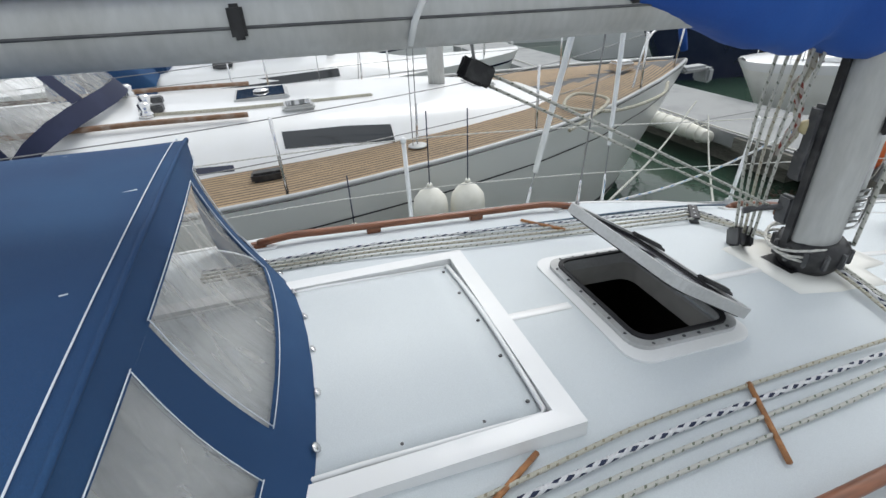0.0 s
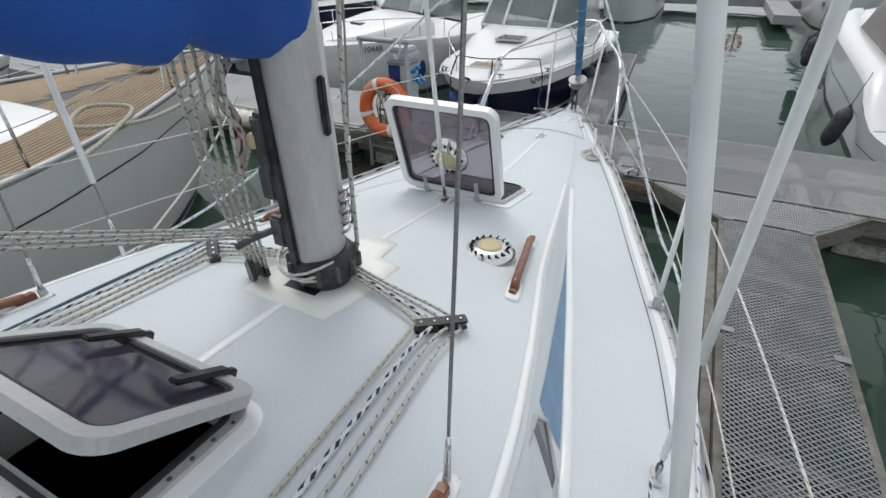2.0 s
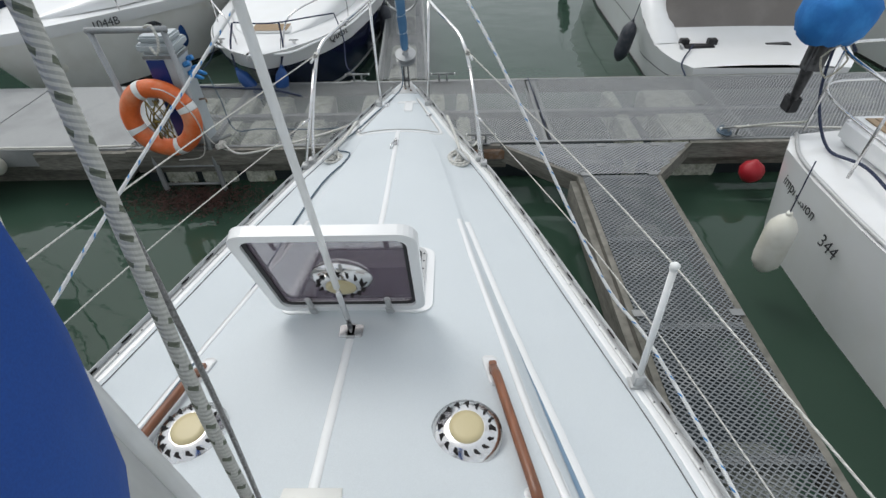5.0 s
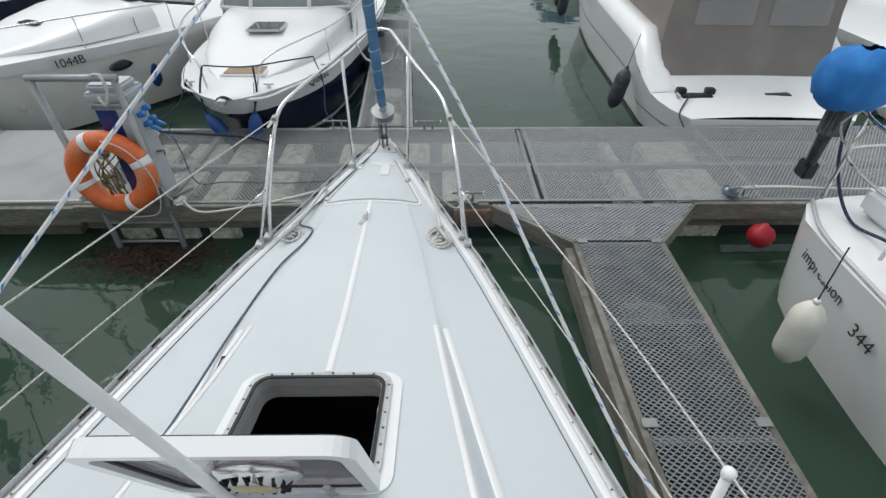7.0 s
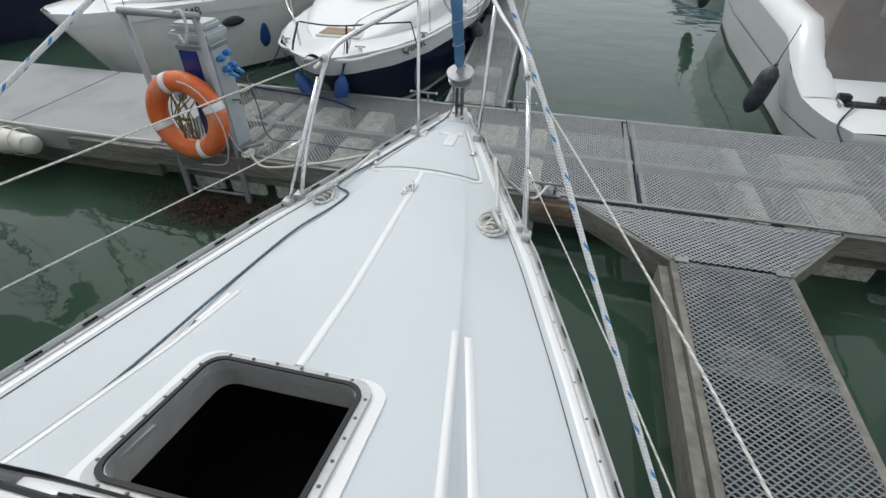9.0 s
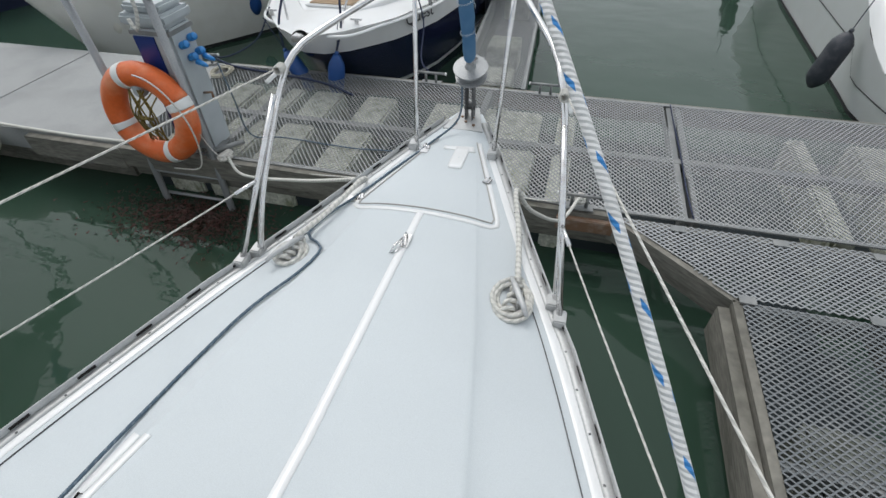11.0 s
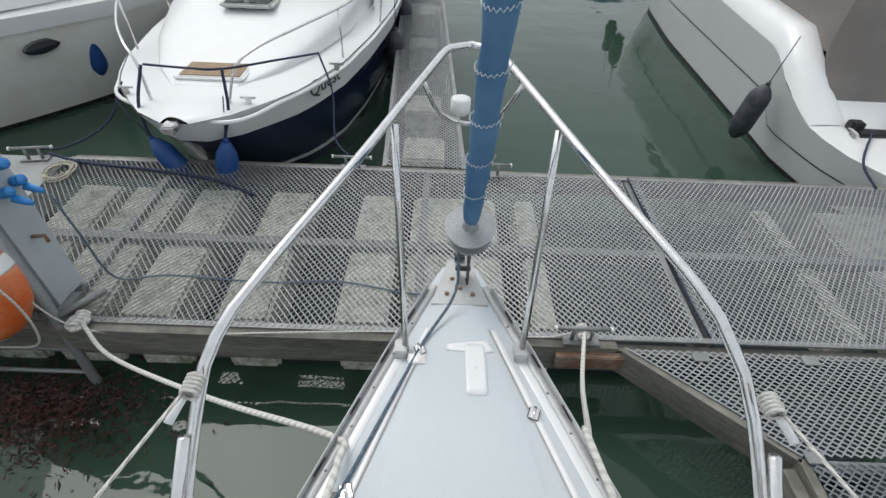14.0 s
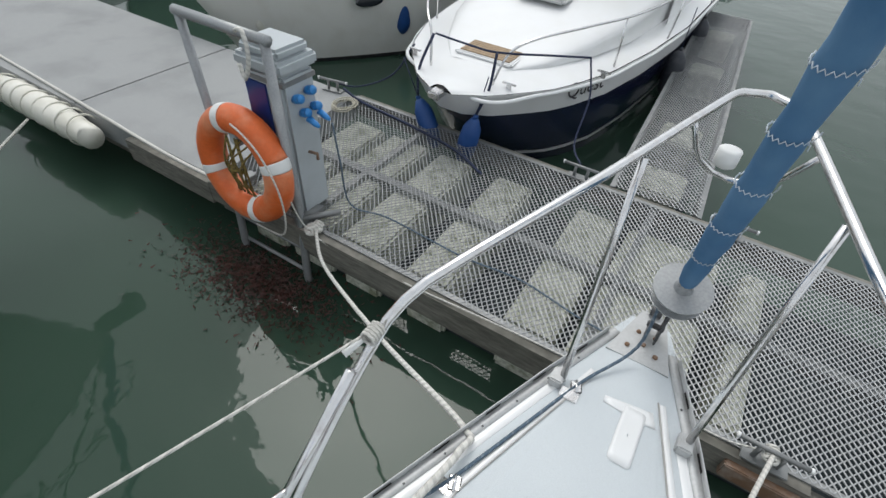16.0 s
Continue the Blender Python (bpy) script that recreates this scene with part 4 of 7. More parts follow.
# acrylic deck hatches
def deck_hatch(x0, x1, y0, y1, lid_m, lid_h=0.032, vent=False, tint=TINT):
    zf = deck_z
    pad = rounded(x0 - 0.075, x1 + 0.075, y0 - 0.07, y1 + 0.05, 0.07)
    part("hatch_pad", ring(pad, rounded(x0, x1, y0, y1, 0.05), -0.002, 0.008, zf), GELCOAT, yacht, "white gelcoat surround of the hatch")
    fr = part("hatch_frame", ring(rounded(x0 - 0.035, x1 + 0.035, y0 - 0.035, y1 + 0.035, 0.06), rounded(x0 + 0.003, x1 - 0.003, y0 + 0.003, y1 - 0.003, 0.05), -0.02, 0.022, zf), ALU, yacht, "aluminium hatch frame")
    part("hatch_seal", ring(rounded(x0 - 0.012, x1 + 0.012, y0 - 0.012, y1 + 0.012, 0.055), rounded(x0 + 0.001, x1 - 0.001, y0 + 0.001, y1 - 0.001, 0.05), 0.02, 0.03, zf), RUBBER, fr)
    bm = bmesh.new()
    for k in range(6):
        for (x, y) in ((x0 + (x1 - x0) * (k + 0.5) / 6, y0 - 0.024), (x0 + (x1 - x0) * (k + 0.5) / 6, y1 + 0.024), (x0 - 0.024, y0 + (y1 - y0) * (k + 0.5) / 6), (x1 + 0.024, y0 + (y1 - y0) * (k + 0.5) / 6)):
            bmesh.ops.create_cone(bm, cap_ends=True, segments=8, radius1=0.006, radius2=0.004, depth=0.003, matrix=Matrix.Translation((x, y, zf(x, y) + 0.023)))
    part("frame_screw", bm, DARKGREY, fr, "", "stuff")
    n = rounded(x0, x1, y0, y1, 0.05)
    part("hatch_liner", sheet([[(x, y, zf(x, y)) for x, y in n], [(x, y, zf(x, y) - 0.10) for x, y in n]], 0, True), LINER, fr, "pale grey hatch liner")
    # open-topped box whose near-black colour stands in for the cabin's shade
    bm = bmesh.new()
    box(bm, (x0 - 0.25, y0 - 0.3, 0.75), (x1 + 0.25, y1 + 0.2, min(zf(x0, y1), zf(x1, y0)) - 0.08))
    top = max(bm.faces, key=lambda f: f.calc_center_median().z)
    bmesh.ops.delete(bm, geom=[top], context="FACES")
    part("cabin_below", bm, HOLE_SHADE, fr, "near-black box painted as the cabin's shade under the open hatch")
    w, d = (x1 - x0 + 0.11, 0.57) if vent else (x1 - x0 + 0.10, y1 - y0 + 0.07)
    lid = part("hatch_lid", ring(rounded(-w / 2, w / 2, 0, d, 0.06), rounded(-w / 2 + 0.035, w / 2 - 0.035, 0.035, d - 0.035, 0.04), 0.0, lid_h), GELCOAT if vent else ALU, yacht, "open hatch lid of smoked acrylic in a pale frame")
    lid.matrix_basis = lid_m
    part("lid_pane", plate(rounded(-w / 2 + 0.034, w / 2 - 0.034, 0.034, d - 0.034, 0.04), lid_h * 0.3, lid_h * 0.3 + 0.009), tint, lid, "smoked acrylic pane")
    part("pane_seal", ring(rounded(-w / 2 + 0.0335, w / 2 - 0.0335, 0.0335, d - 0.0335, 0.04), rounded(-w / 2 + 0.05, w / 2 - 0.05, 0.05, d - 0.05, 0.03), lid_h * 0.3 + 0.01, lid_h * 0.3 + 0.016), RUBBER, lid, "black rubber seal round the pane")
    part("lid_seal", ring(rounded(-w / 2 + 0.016, w / 2 - 0.016, 0.016, d - 0.016, 0.045), rounded(-w / 2 + 0.046, w / 2 - 0.046, 0.046, d - 0.046, 0.035), -0.006, 0.001), RUBBER, lid)
    return lid, w, d


# midships hatch, hinged along its forward edge
h1_m = pose(0.005, 3.612, deck_z(0, 3.6) + 0.035, 0, 0, 180) @ pose(0, 0, 0, 33, 0, 0)
lid1, w1, d1 = deck_hatch(-0.225, 0.235, 3.245, 3.575, h1_m)
for s in (-1, 1):
    part("lid_handle", boxes(((s * 0.155 - 0.016, 0.0, 0.034), (s * 0.155 + 0.016, 0.15, 0.048)), ((s * 0.155 - 0.012, -0.03, 0.0), (s * 0.155 + 0.012, 0.02, 0.04)), bevel=0.004), BLACK, lid1, "black plastic hinge arm")
# forward hatch, hinged along its after edge, standing up
h2_m = pose(-0.02, 5.362, deck_z(0, 5.36) + 0.035, 0, 0, 0) @ pose(0, 0, 0, 108, 0, 0)
lid2, w2, d2 = deck_hatch(-0.26, 0.23, 5.40, 5.83, h2_m, 0.04, True, TINT_LIGHT)
for s in (-1, 1):
    part("lid_hinge", boxes(((s * 0.155 - 0.016, -0.035, -0.002), (s * 0.155 + 0.016, 0.03, 0.046)), ((s * 0.155 - 0.011, 0.03, 0.030), (s * 0.155 + 0.011, 0.11, 0.044)), bevel=0.004), ALU, lid2, "grey hinge")
    part("lid_catch", boxes(((s * 0.19 - 0.009, d2 - 0.16, -0.012), (s * 0.19 + 0.009, d2 - 0.06, -0.001)), ((s * 0.19 - 0.02, d2 - 0.09, -0.01), (s * 0.19 + 0.02, d2 - 0.05, 0.0)), bevel=0.004), BLACK, lid2, "black catch")


def vent(m, parent):
    v = part("vent", lathe([(0.098, 0.0), (0.098, 0.006), (0.082, 0.016), (0.07, 0.028), (0.05, 0.034), (0.0485, 0.034)], 32, m), STEEL, parent, "polished steel mushroom vent")
    part("vent_centre", lathe([(0.049, 0.02), (0.047, 0.037), (0.03, 0.039)], 24, m), YELLOW, v, "yellowed plastic centre")
    # near-black plates on the dome, painting the shade of its slots
    part("vent_slot", boxes(*[((-0.012, -0.006, -0.002), (0.012, 0.006, 0.002))]), HOLE_SHADE, v).matrix_basis = m @ pose(0.071, 0, 0.0255, 0, 50, 0)
    for k in range(1, 16):
        o = v.children[-1].copy()
        scene.collection.objects.link(o)
        o.name = "vent_slot"
        o.matrix_basis = m @ pose(0, 0, 0, 0, 0, k * 22.5) @ pose(0.071, 0, 0.0255, 0, 50, 90)
    return v


vent(Matrix.Translation((0.425, 4.765, deck_z(0.425, 4.765) + 0.003)) @ Matrix.Scale(1.13, 4), yacht)
vent(Matrix.Translation((-0.425, 4.765, deck_z(0.425, 4.765) + 0.003)) @ Matrix.Scale(1.13, 4), yacht)
vent(pose(0.01, d2 * 0.45, 0.021) @ Matrix.Scale(1.15, 4), lid2)
part("vent_base", lathe([(0.095, -0.014), (0.10, -0.004), (0.10, 0.0), (0.05, 0.001)], 28, pose(0.01, d2 * 0.45, 0.010)), GELCOAT, lid2, "white vent collar under the pane")


# teak grab rails
def grab_rail(x0, y0, x1, y1, feet=2, high=0.045, turn=True):
    pts = []
    for k in np.linspace(0, 1, 12):
        x, y = x0 + (x1 - x0) * k, y0 + (y1 - y0) * k
        e = min(k, 1 - k)
        z = deck_z(x0, y0) + (deck_z(x1, y1) - deck_z(x0, y0)) * k
        pts.append((x, y, max(z, deck_z(x, y) - high * 0.3) + high * min(1, 0.55 + e * 5)))
    g = part("grab_rail", tube(pts, 0.017, 12, flat=0.9), TEAK, yacht, "varnished teak grab rail")
    for x, y in ((x0, y0), (x1, y1)):
        a = math.degrees(math.atan2(y1 - y0, x1 - x0)) - 90
        o = [(Matrix.Rotation(radians(a), 2) @ Vector(p)) + Vector((x, y)) for p in rounded(-0.028, 0.028, -0.07, 0.07, 0.018)]
        part("rail_pad", patch([tuple(p) for p in o], 0.009), GELCOAT, g, "white moulded pad")
    for k in np.linspace(0.0, 1.0, feet):
        x, y = x0 + (x1 - x0) * k, y0 + (y1 - y0) * k
        part("rail_foot", boxes(((x - 0.014, y - 0.03, deck_z(x, y)), (x + 0.014, y + 0.03, deck_z(x, y) + high * 0.7)), bevel=0.004), TEAK, g)


for s in (1, -1):
    grab_rail(s * 0.615, 4.53, s * 0.53, 5.04, 2, 0.034)
    grab_rail(s * 0.80, 2.2, s * 0.755, 3.62, 4, 0.045)


# ---- rig ----
MX, MY = 0.03, 4.18
MZ = deck_z(0, MY)
rows = []
for z in (MZ + 0.08, MZ + 1.0, MZ + 3.0, 12.9):
    rows.append([(MX + 0.068 * math.cos(a), MY + 0.098 * math.sin(a) - 0.012 * (z - MZ) * 0.3, z) for a in np.linspace(0, 2 * math.pi, 33)[:-1]])
mast = part("mast", sheet(rows, 0, True), MAST, yacht, "stained silver aluminium mast")
part("mast_step", boxes(((-0.075, 3.97, MZ - 0.01), (0.075, 4.33, MZ + 0.018)), bevel=0.008), BLACK, mast, "black mast step")
part("mast_collar", lathe([(0.085, 0.0), (0.10, 0.02), (0.115, 0.06), (0.118, 0.10), (0.095, 0.125), (0.07, 0.12)], 28, Matrix.Translation((MX, MY, MZ + 0.01))), BLACK, mast, "black turning block collar")
for k in range(12):
    a = k * math.pi / 6
    part("collar_sheave", boxes(((0.095, -0.008, 0.045), (0.128, 0.008, 0.105)), bevel=0.004, m=Matrix.Translation((MX, MY, MZ + 0.01)) @ pose(0, 0, 0, 0, 0, k * 30)), DARKGREY, mast)
for z, m, lab in ((MZ + 0.62, pose(0.070, MY + 0.02, MZ + 0.62), "black mast cleat"),):
    c = part("mast_cleat", boxes(((0.0, -0.016, -0.05), (0.03, 0.016, 0.05)), ((0.026, -0.012, -0.085), (0.046, 0.012, 0.085)), bevel=0.006, m=m), BLACK, mast, lab)
for z in (MZ + 0.23, MZ + 0.40):
    part("rope_clutch", boxes(((-0.04, -0.115, -0.05), (0.015, -0.085, 0.06)), bevel=0.008, m=Matrix.Translation((-0.03, MY - 0.0, z))), DARKGREY, mast, "grey rope clutch")
part("halyard_exit", boxes(((-0.055, MY - 0.125, MZ + 0.42), (0.0, MY - 0.08, MZ + 0.62)), bevel=0.014), DARKGREY, mast, "grey halyard exit box with a worn cream roller")
part("exit_roller", lathe([(0.022, -0.012), (0.026, 0), (0.022, 0.012)], 14, pose(-0.05, MY - 0.115, MZ + 0.54, 0, 90, 0)), YELLOW, mast)
part("luff_track", boxes(((-0.012, MY - 0.112, MZ + 0.12), (0.012, MY - 0.096, 9.0))), BLACK, mast, "dark luff track")
rod("mast_conduit", [(0.075, MY + 0.075, MZ + 0.2), (0.075, MY + 0.06, MZ + 1.6), (0.07, MY, 9.0)], 0.013, PVC, mast, bend=False)

# boom
boom = part("boom", tube([(0, 4.05, 2.745), (0, 0.0, 2.865)], 0.055, 20, flat=1.15), MAST, yacht, "silver aluminium boom")
part("boom_track", boxes(((-0.012, 0.2, 0.068), (0.012, 3.7, 0.076))), DARKGREY, boom).matrix_basis = pose(0, 0, 2.865, -1.7)
for y in (2.36, 3.22):
    part("reef_fitting", boxes(((0.045, y - 0.014, 2.775), (0.066, y + 0.014, 2.835)), bevel=0.006), BLACK, boom, "black boom fitting")
rod("boom_groove", [(0.055, 0.1, 2.862), (0.055, 4.0, 2.747)], 0.003, DARKGREY, boom)
rod("sail_tie", [(0.05, 2.68, 2.735), (0.064, 2.69, 2.78), (0.088, 2.72, 2.85), (0.09, 2.76, 2.97)], 0.007, PVC, boom, "white sail tie strap")

# sail cover: over the boom, then hanging round the mast
cover_low = knots("0.3:2.90 2.4:2.865 3.1:2.80 3.43:2.705 3.64:2.63 3.80:2.600 3.885:2.632 3.95:2.600 4.08:2.555 4.17:2.558 4.225:2.60 4.255:2.70 4.265:2.80")
cover_wide = knots("0.3:0.075 3.1:0.082 3.5:0.115 3.8:0.135 4.0:0.150 4.18:0.155 4.265:0.132")
rows = []
for y in [*np.linspace(0.3, 3.3, 14), *np.linspace(3.34, 4.18, 35), 4.20, 4.22, 4.24, 4.255, 4.265]:
    q = max(0.0, min(1.0, (y - 3.30) / 0.55))
    top = 3.25 + 0.6 * q * q * (3 - 2 * q)
    low, wide = cover_low(y) + 0.006 * math.sin(y * 31) * q, cover_wide(y)
    row = []
    for j in range(41):
        a = -math.pi * 0.5 + (j / 40) * 2 * math.pi
        f = 0.5 + 0.5 * math.copysign(abs(math.sin(a)) ** 0.62, math.sin(a))
        tuck = 0.010 * math.sin(y * 16 + 2.5 * f) * (1 - f) + 0.006 * math.sin(y * 41 + 9 * f) * max(0.0, 1 - 2.2 * f)
        row.append((math.copysign(abs(math.cos(a)) ** 0.6, math.cos(a)) * (wide * (1 - 0.45 * f) + tuck * q), y, low + (top - low) * f))
    rows.append(row)
sail_cover = tagged(part("sail_cover", sheet(rows), COVER), "royal blue canvas sail cover over the boom and round the mast", "sail cover")
part("cover_end", (rows[-1], [tuple(range(len(rows[-1])))]), COVER, sail_cover)
badge = [(0.088 * math.cos(a), 0.066 * math.sin(a)) for a in np.linspace(0, 2 * math.pi, 33)[:-1]]
bx = 0.158


def on_badge(u, v, up):
    """A place on the badge, which lies on the sloping side of the cover."""
    return (bx + up - 0.13 * (v + 0.085), 4.035 + u, 2.965 + v)


def badge_bar(u0, u1, v0, v1, up, tilt=0.16):
    return ([on_badge(u, v - tilt * u, up) for u, v in ((u0, v0), (u1, v0), (u1, v1), (u0, v1))], [(0, 1, 2, 3)])


bd = part("maker_badge", ([on_badge(u, v, 0.0) for u, v in badge], [tuple(range(32))]), PVC, sail_cover, "worn white oval badge with grey marks")
rod("badge_stitching", [on_badge(u * 0.95, v * 0.94, 0.001) for u, v in badge] + [on_badge(badge[0][0] * 0.95, badge[0][1] * 0.94, 0.001)], 0.0016, DARKGREY, bd, "dark stitched border", 4, False)
for x0, widths, v0, v1 in ((-0.058, (0.020, 0.016, 0.026, 0.020), 0.004, 0.034), (-0.038, (0.020, 0.018, 0.007, 0.007, 0.016), -0.030, -0.002)):
    for w in widths:
        part("badge_mark", badge_bar(x0, x0 + w, v0, v1, 0.002), BADGE_GREY, bd)
        x0 += w + 0.005
part("badge_mark", badge_bar(-0.02, 0.055, -0.046, -0.040, 0.002), BADGE_GREY, bd)
rng = random.Random(5)
for k in range(16):
    u, v = rng.uniform(-0.07, 0.06), rng.uniform(-0.045, 0.045)
    if (u / 0.08) ** 2 + (v / 0.058) ** 2 < 1:
        w = rng.uniform(0.008, 0.02)
        part("badge_crack", badge_bar(u, u + 0.0012, v, v + w, 0.0012) if k % 2 else badge_bar(u, u + w * 0.8, v, v + 0.001, 0.0012), DARKGREY, bd)


# shrouds and stays
def shroud(name, a, b, sleeve0, sleeve1, label, r=0.012):
    a, b = Vector(a), Vector(b)
    way = (b - a).normalized()
    sh = part(name, tube([a, b], 0.0035, 8), WIRE, yacht, label)
    part("turnbuckle", tube([a + way * 0.06, a + way * 0.10, a + way * 0.26, a + way * 0.30], [0.004, 0.011, 0.011, 0.004], 10, False), STEEL, sh, "steel rigging screw")
    part("chainplate", boxes(((a.x - 0.016, a.y - 0.035, a.z - 0.01), (a.x + 0.016, a.y + 0.035, a.z + 0.002)), ((a.x - 0.004, a.y - 0.014, a.z), (a.x + 0.004, a.y + 0.014, a.z + 0.06)), bevel=0.002), ALU, sh)
    part("toggle", tube([a + way * 0.015, a + way * 0.03, a + way * 0.055, a + way * 0.06], [0.006, 0.010, 0.010, 0.005], 8, False), DARKGREY, sh)
    if sleeve1 > sleeve0:
        part("sleeve", tube([a + way * sleeve0, a + way * sleeve1], r, 12), PVC, sh, "white plastic shroud sleeve")
    return way


for s in (1, -1):
    shroud("shroud", (s * 1.215, 4.17, deck_z(1.215, 4.17) + 0.01), (s * 1.19, 4.22, 7.6), 0.48, 2.4, "sleeved wire shroud", 0.013)
    shroud("shroud", (s * 1.285, 3.645, deck_z(1.285, 3.645) + 0.01), (s * 0.08, 4.33, 7.4), 0.40, 2.4, "sleeved wire shroud", 0.016)
    foot, top = Vector((s * 0.75, 3.67, deck_z(0.75, 3.67) + 0.03)), Vector((s * 0.70, 4.06, 7.0))
    low = part("lower_shroud", tube([foot, top], 0.0042, 8), WIRE, yacht, "bare wire lower shroud")
    part("swage", tube([foot, foot.lerp(top, 0.016), foot.lerp(top, 0.024)], [0.009, 0.008, 0.0045], 10, False), STEEL, low)
    part("deck_eye", boxes(((foot.x - 0.022, foot.y - 0.022, foot.z - 0.032), (foot.x + 0.022, foot.y + 0.022, foot.z - 0.024)), ((foot.x - 0.006, foot.y - 0.012, foot.z - 0.03), (foot.x + 0.006, foot.y + 0.012, foot.z + 0.006)), bevel=0.002), ALU, low)
shroud("baby_stay", (0, 5.20, deck_z(0, 5.2) + 0.01), (0.04, 4.22, 6.7), 0.30, 1.9, "baby stay in a white sleeve", 0.011)
part("stay_pad_eye", boxes(((-0.045, 5.17, deck_z(0, 5.2)), (0.045, 5.23, deck_z(0, 5.2) + 0.012)), bevel=0.004), STEEL, yacht, "steel pad eye of the baby stay")


# deck organisers and control lines
def organiser(x, y, turn):
    z = deck_z(x, y)
    o = part("deck_organiser", boxes(((-0.085, -0.02, 0.004), (0.085, 0.02, 0.014)), ((-0.085, -0.022, 0.03), (0.085, 0.022, 0.038)), bevel=0.004), BLACK, yacht, "black deck organiser with four sheaves")
    o.matrix_basis = pose(x, y, z, 0, 3.0 * (1 if x > 0 else -1), turn)
    for k in range(4):
        part("sheave", lathe([(0.019, 0.013), (0.013, 0.022), (0.019, 0.031)], 14, Matrix.Translation((-0.063 + 0.042 * k, 0, 0))), DARKGREY, o)
        part("sheave_bolt", lathe([(0.006, 0.037), (0.005, 0.042)], 8, Matrix.Translation((-0.063 + 0.042 * k, 0, 0))), STEEL, o)


organiser(0.50, 4.14, 38)
organiser(-0.49, 4.14, -38)


def laid(points, lift=0.012):
    return [(x, y, deck_z(x, y) + lift + (p[0] if p else 0)) for x, y, *p in points]


for s, mats in ((1, (ROPE_YEL, ROPE_BLACK, ROPE_FLECK, ROPE_FLECK)), (-1, (ROPE_FLECK, ROPE_YEL, ROPE_FLECK, ROPE_BLACK))):
    for k, m in enumerate(mats):
        ox, oy = 0.435 + 0.036 * k, 4.10 + 0.027 * k
        pts = [(s * 0.10, 4.20 + 0.02 * k, 0.03), (s * 0.25, 4.17 + 0.02 * k, 0.02), (s * ox, oy, 0.012), (s * (ox + 0.005), 4.03, 0.012), (s * (0.452 + 0.043 * k), 3.6, 0.0), (s * (0.475 + 0.044 * k), 3.1), (s * (0.53 + 0.034 * k), 2.6), (s * (0.56 + 0.03 * k), 2.0)]
        rope("control_line", laid(pts), 0.0075 if k == 1 and s > 0 else 0.0055, m, ("thick white rope with black flecks led aft over the coachroof" if k == 1 and s > 0 else "pale control line led aft over the coachroof"), "rope", "control lines")
for (a, b) in (((0.455, 3.42), (0.665, 3.31)), ((0.47, 2.78), (0.565, 2.60)), ((-0.66, 3.32), (-0.50, 3.45))):
    (x0, y0), (x1, y1) = a, b
    tg = part("wooden_toggle", tube([(x0, y0, deck_z(x0, y0) + 0.012), (x1, y1, deck_z(x1, y1) + 0.012)], [0.007, 0.011, 0.011, 0.007], 10, True, 0.04), TOGGLE)
    tagged(tg, "orange-brown wooden peg woven through the control lines", "wooden peg", "wooden pegs")

# vang, halyards and blocks by the mast
def block(at, turn, label, size=1.0, name="pulley_block"):
    b = thing(name, label, "pulley block", "rigging blocks", at)
    b.matrix_basis = Matrix.Translation(at) @ turn @ Matrix.Scale(size, 4)
    part("cheek", boxes(((-0.022, -0.03, -0.05), (-0.012, 0.03, 0.05)), ((0.012, -0.03, -0.05), (0.022, 0.03, 0.05)), bevel=0.005), BLACK, b)
    part("block_sheave", lathe([(0.026, -0.01), (0.02, 0), (0.026, 0.01)], 16, pose(0, 0, 0, 0, 90)), DARKGREY, b)
    return b


block((-0.17, 4.06, deck_z(-0.17, 4.06) + 0.05), pose(0, 0, 0, 60, 0, 60), "black triple block shackled to the deck by the mast", 1.3)
VANG = Vector((-0.06, 2.87, 2.645))
block(VANG, pose(0, 0, 0, 62, 0, 10), "black fiddle block hanging from the boom", 0.85)
rod("vang_strap", [VANG, (0, 2.83, 2.76)], 0.004, WIRE, boom)
for k in range(4):
    rope("vang_rope", [VANG + Vector((-0.03 + 0.02 * k, 0.05, -0.045 + 0.03 * (k % 2))), Vector((-0.095 + 0.02 * k, 3.45, 2.325 + 0.030 * (k % 2))), Vector((-0.125 + 0.018 * k, 4.03, MZ + 0.225 + 0.025 * (k % 2)))], 0.004, ROPE_FLECK, "pale green-flecked vang tackle between the boom and the mast foot", "rope", "vang tackle")
rod("vang_shackle", [(-0.10, 3.95, MZ + 0.23), (-0.09, 4.0, MZ + 0.235), (-0.04, 4.09, MZ + 0.245)], 0.012, DARKGREY, mast)
for k, m in enumerate((ROPE_FLECK, ROPE_FLECK, ROPE_YEL, ROPE_FLECK, ROPE_FLECK)):
    rope("halyard", [(-0.19 + 0.02 * k, 4.05, MZ + 0.09), (-0.16 + 0.025 * k, 3.96 + 0.01 * k, MZ + 0.5), (-0.10 + 0.03 * k, 3.92 + 0.012 * k, 2.72)], 0.0055, m, "green-flecked halyard running from the deck block up to the boom end", "rope", "halyards")
rng = random.Random(4)
for k in range(4):
    pts = [(-0.10 + 0.05 * rng.random(), 4.0 + 0.05 * rng.random(), 2.70)]
    for j in range(7):
        pts.append((-0.11 + 0.06 * rng.random(), 4.0 + 0.06 * rng.random(), 2.68 - 0.075 * j + 0.02 * rng.random()))
    rope("hanging_tackle", pts, 0.007, ROPE_RED if k % 2 else ROPE_YEL, "bundled pink and brown flecked tackle hanging behind the mast", "rope", "hanging tackle")
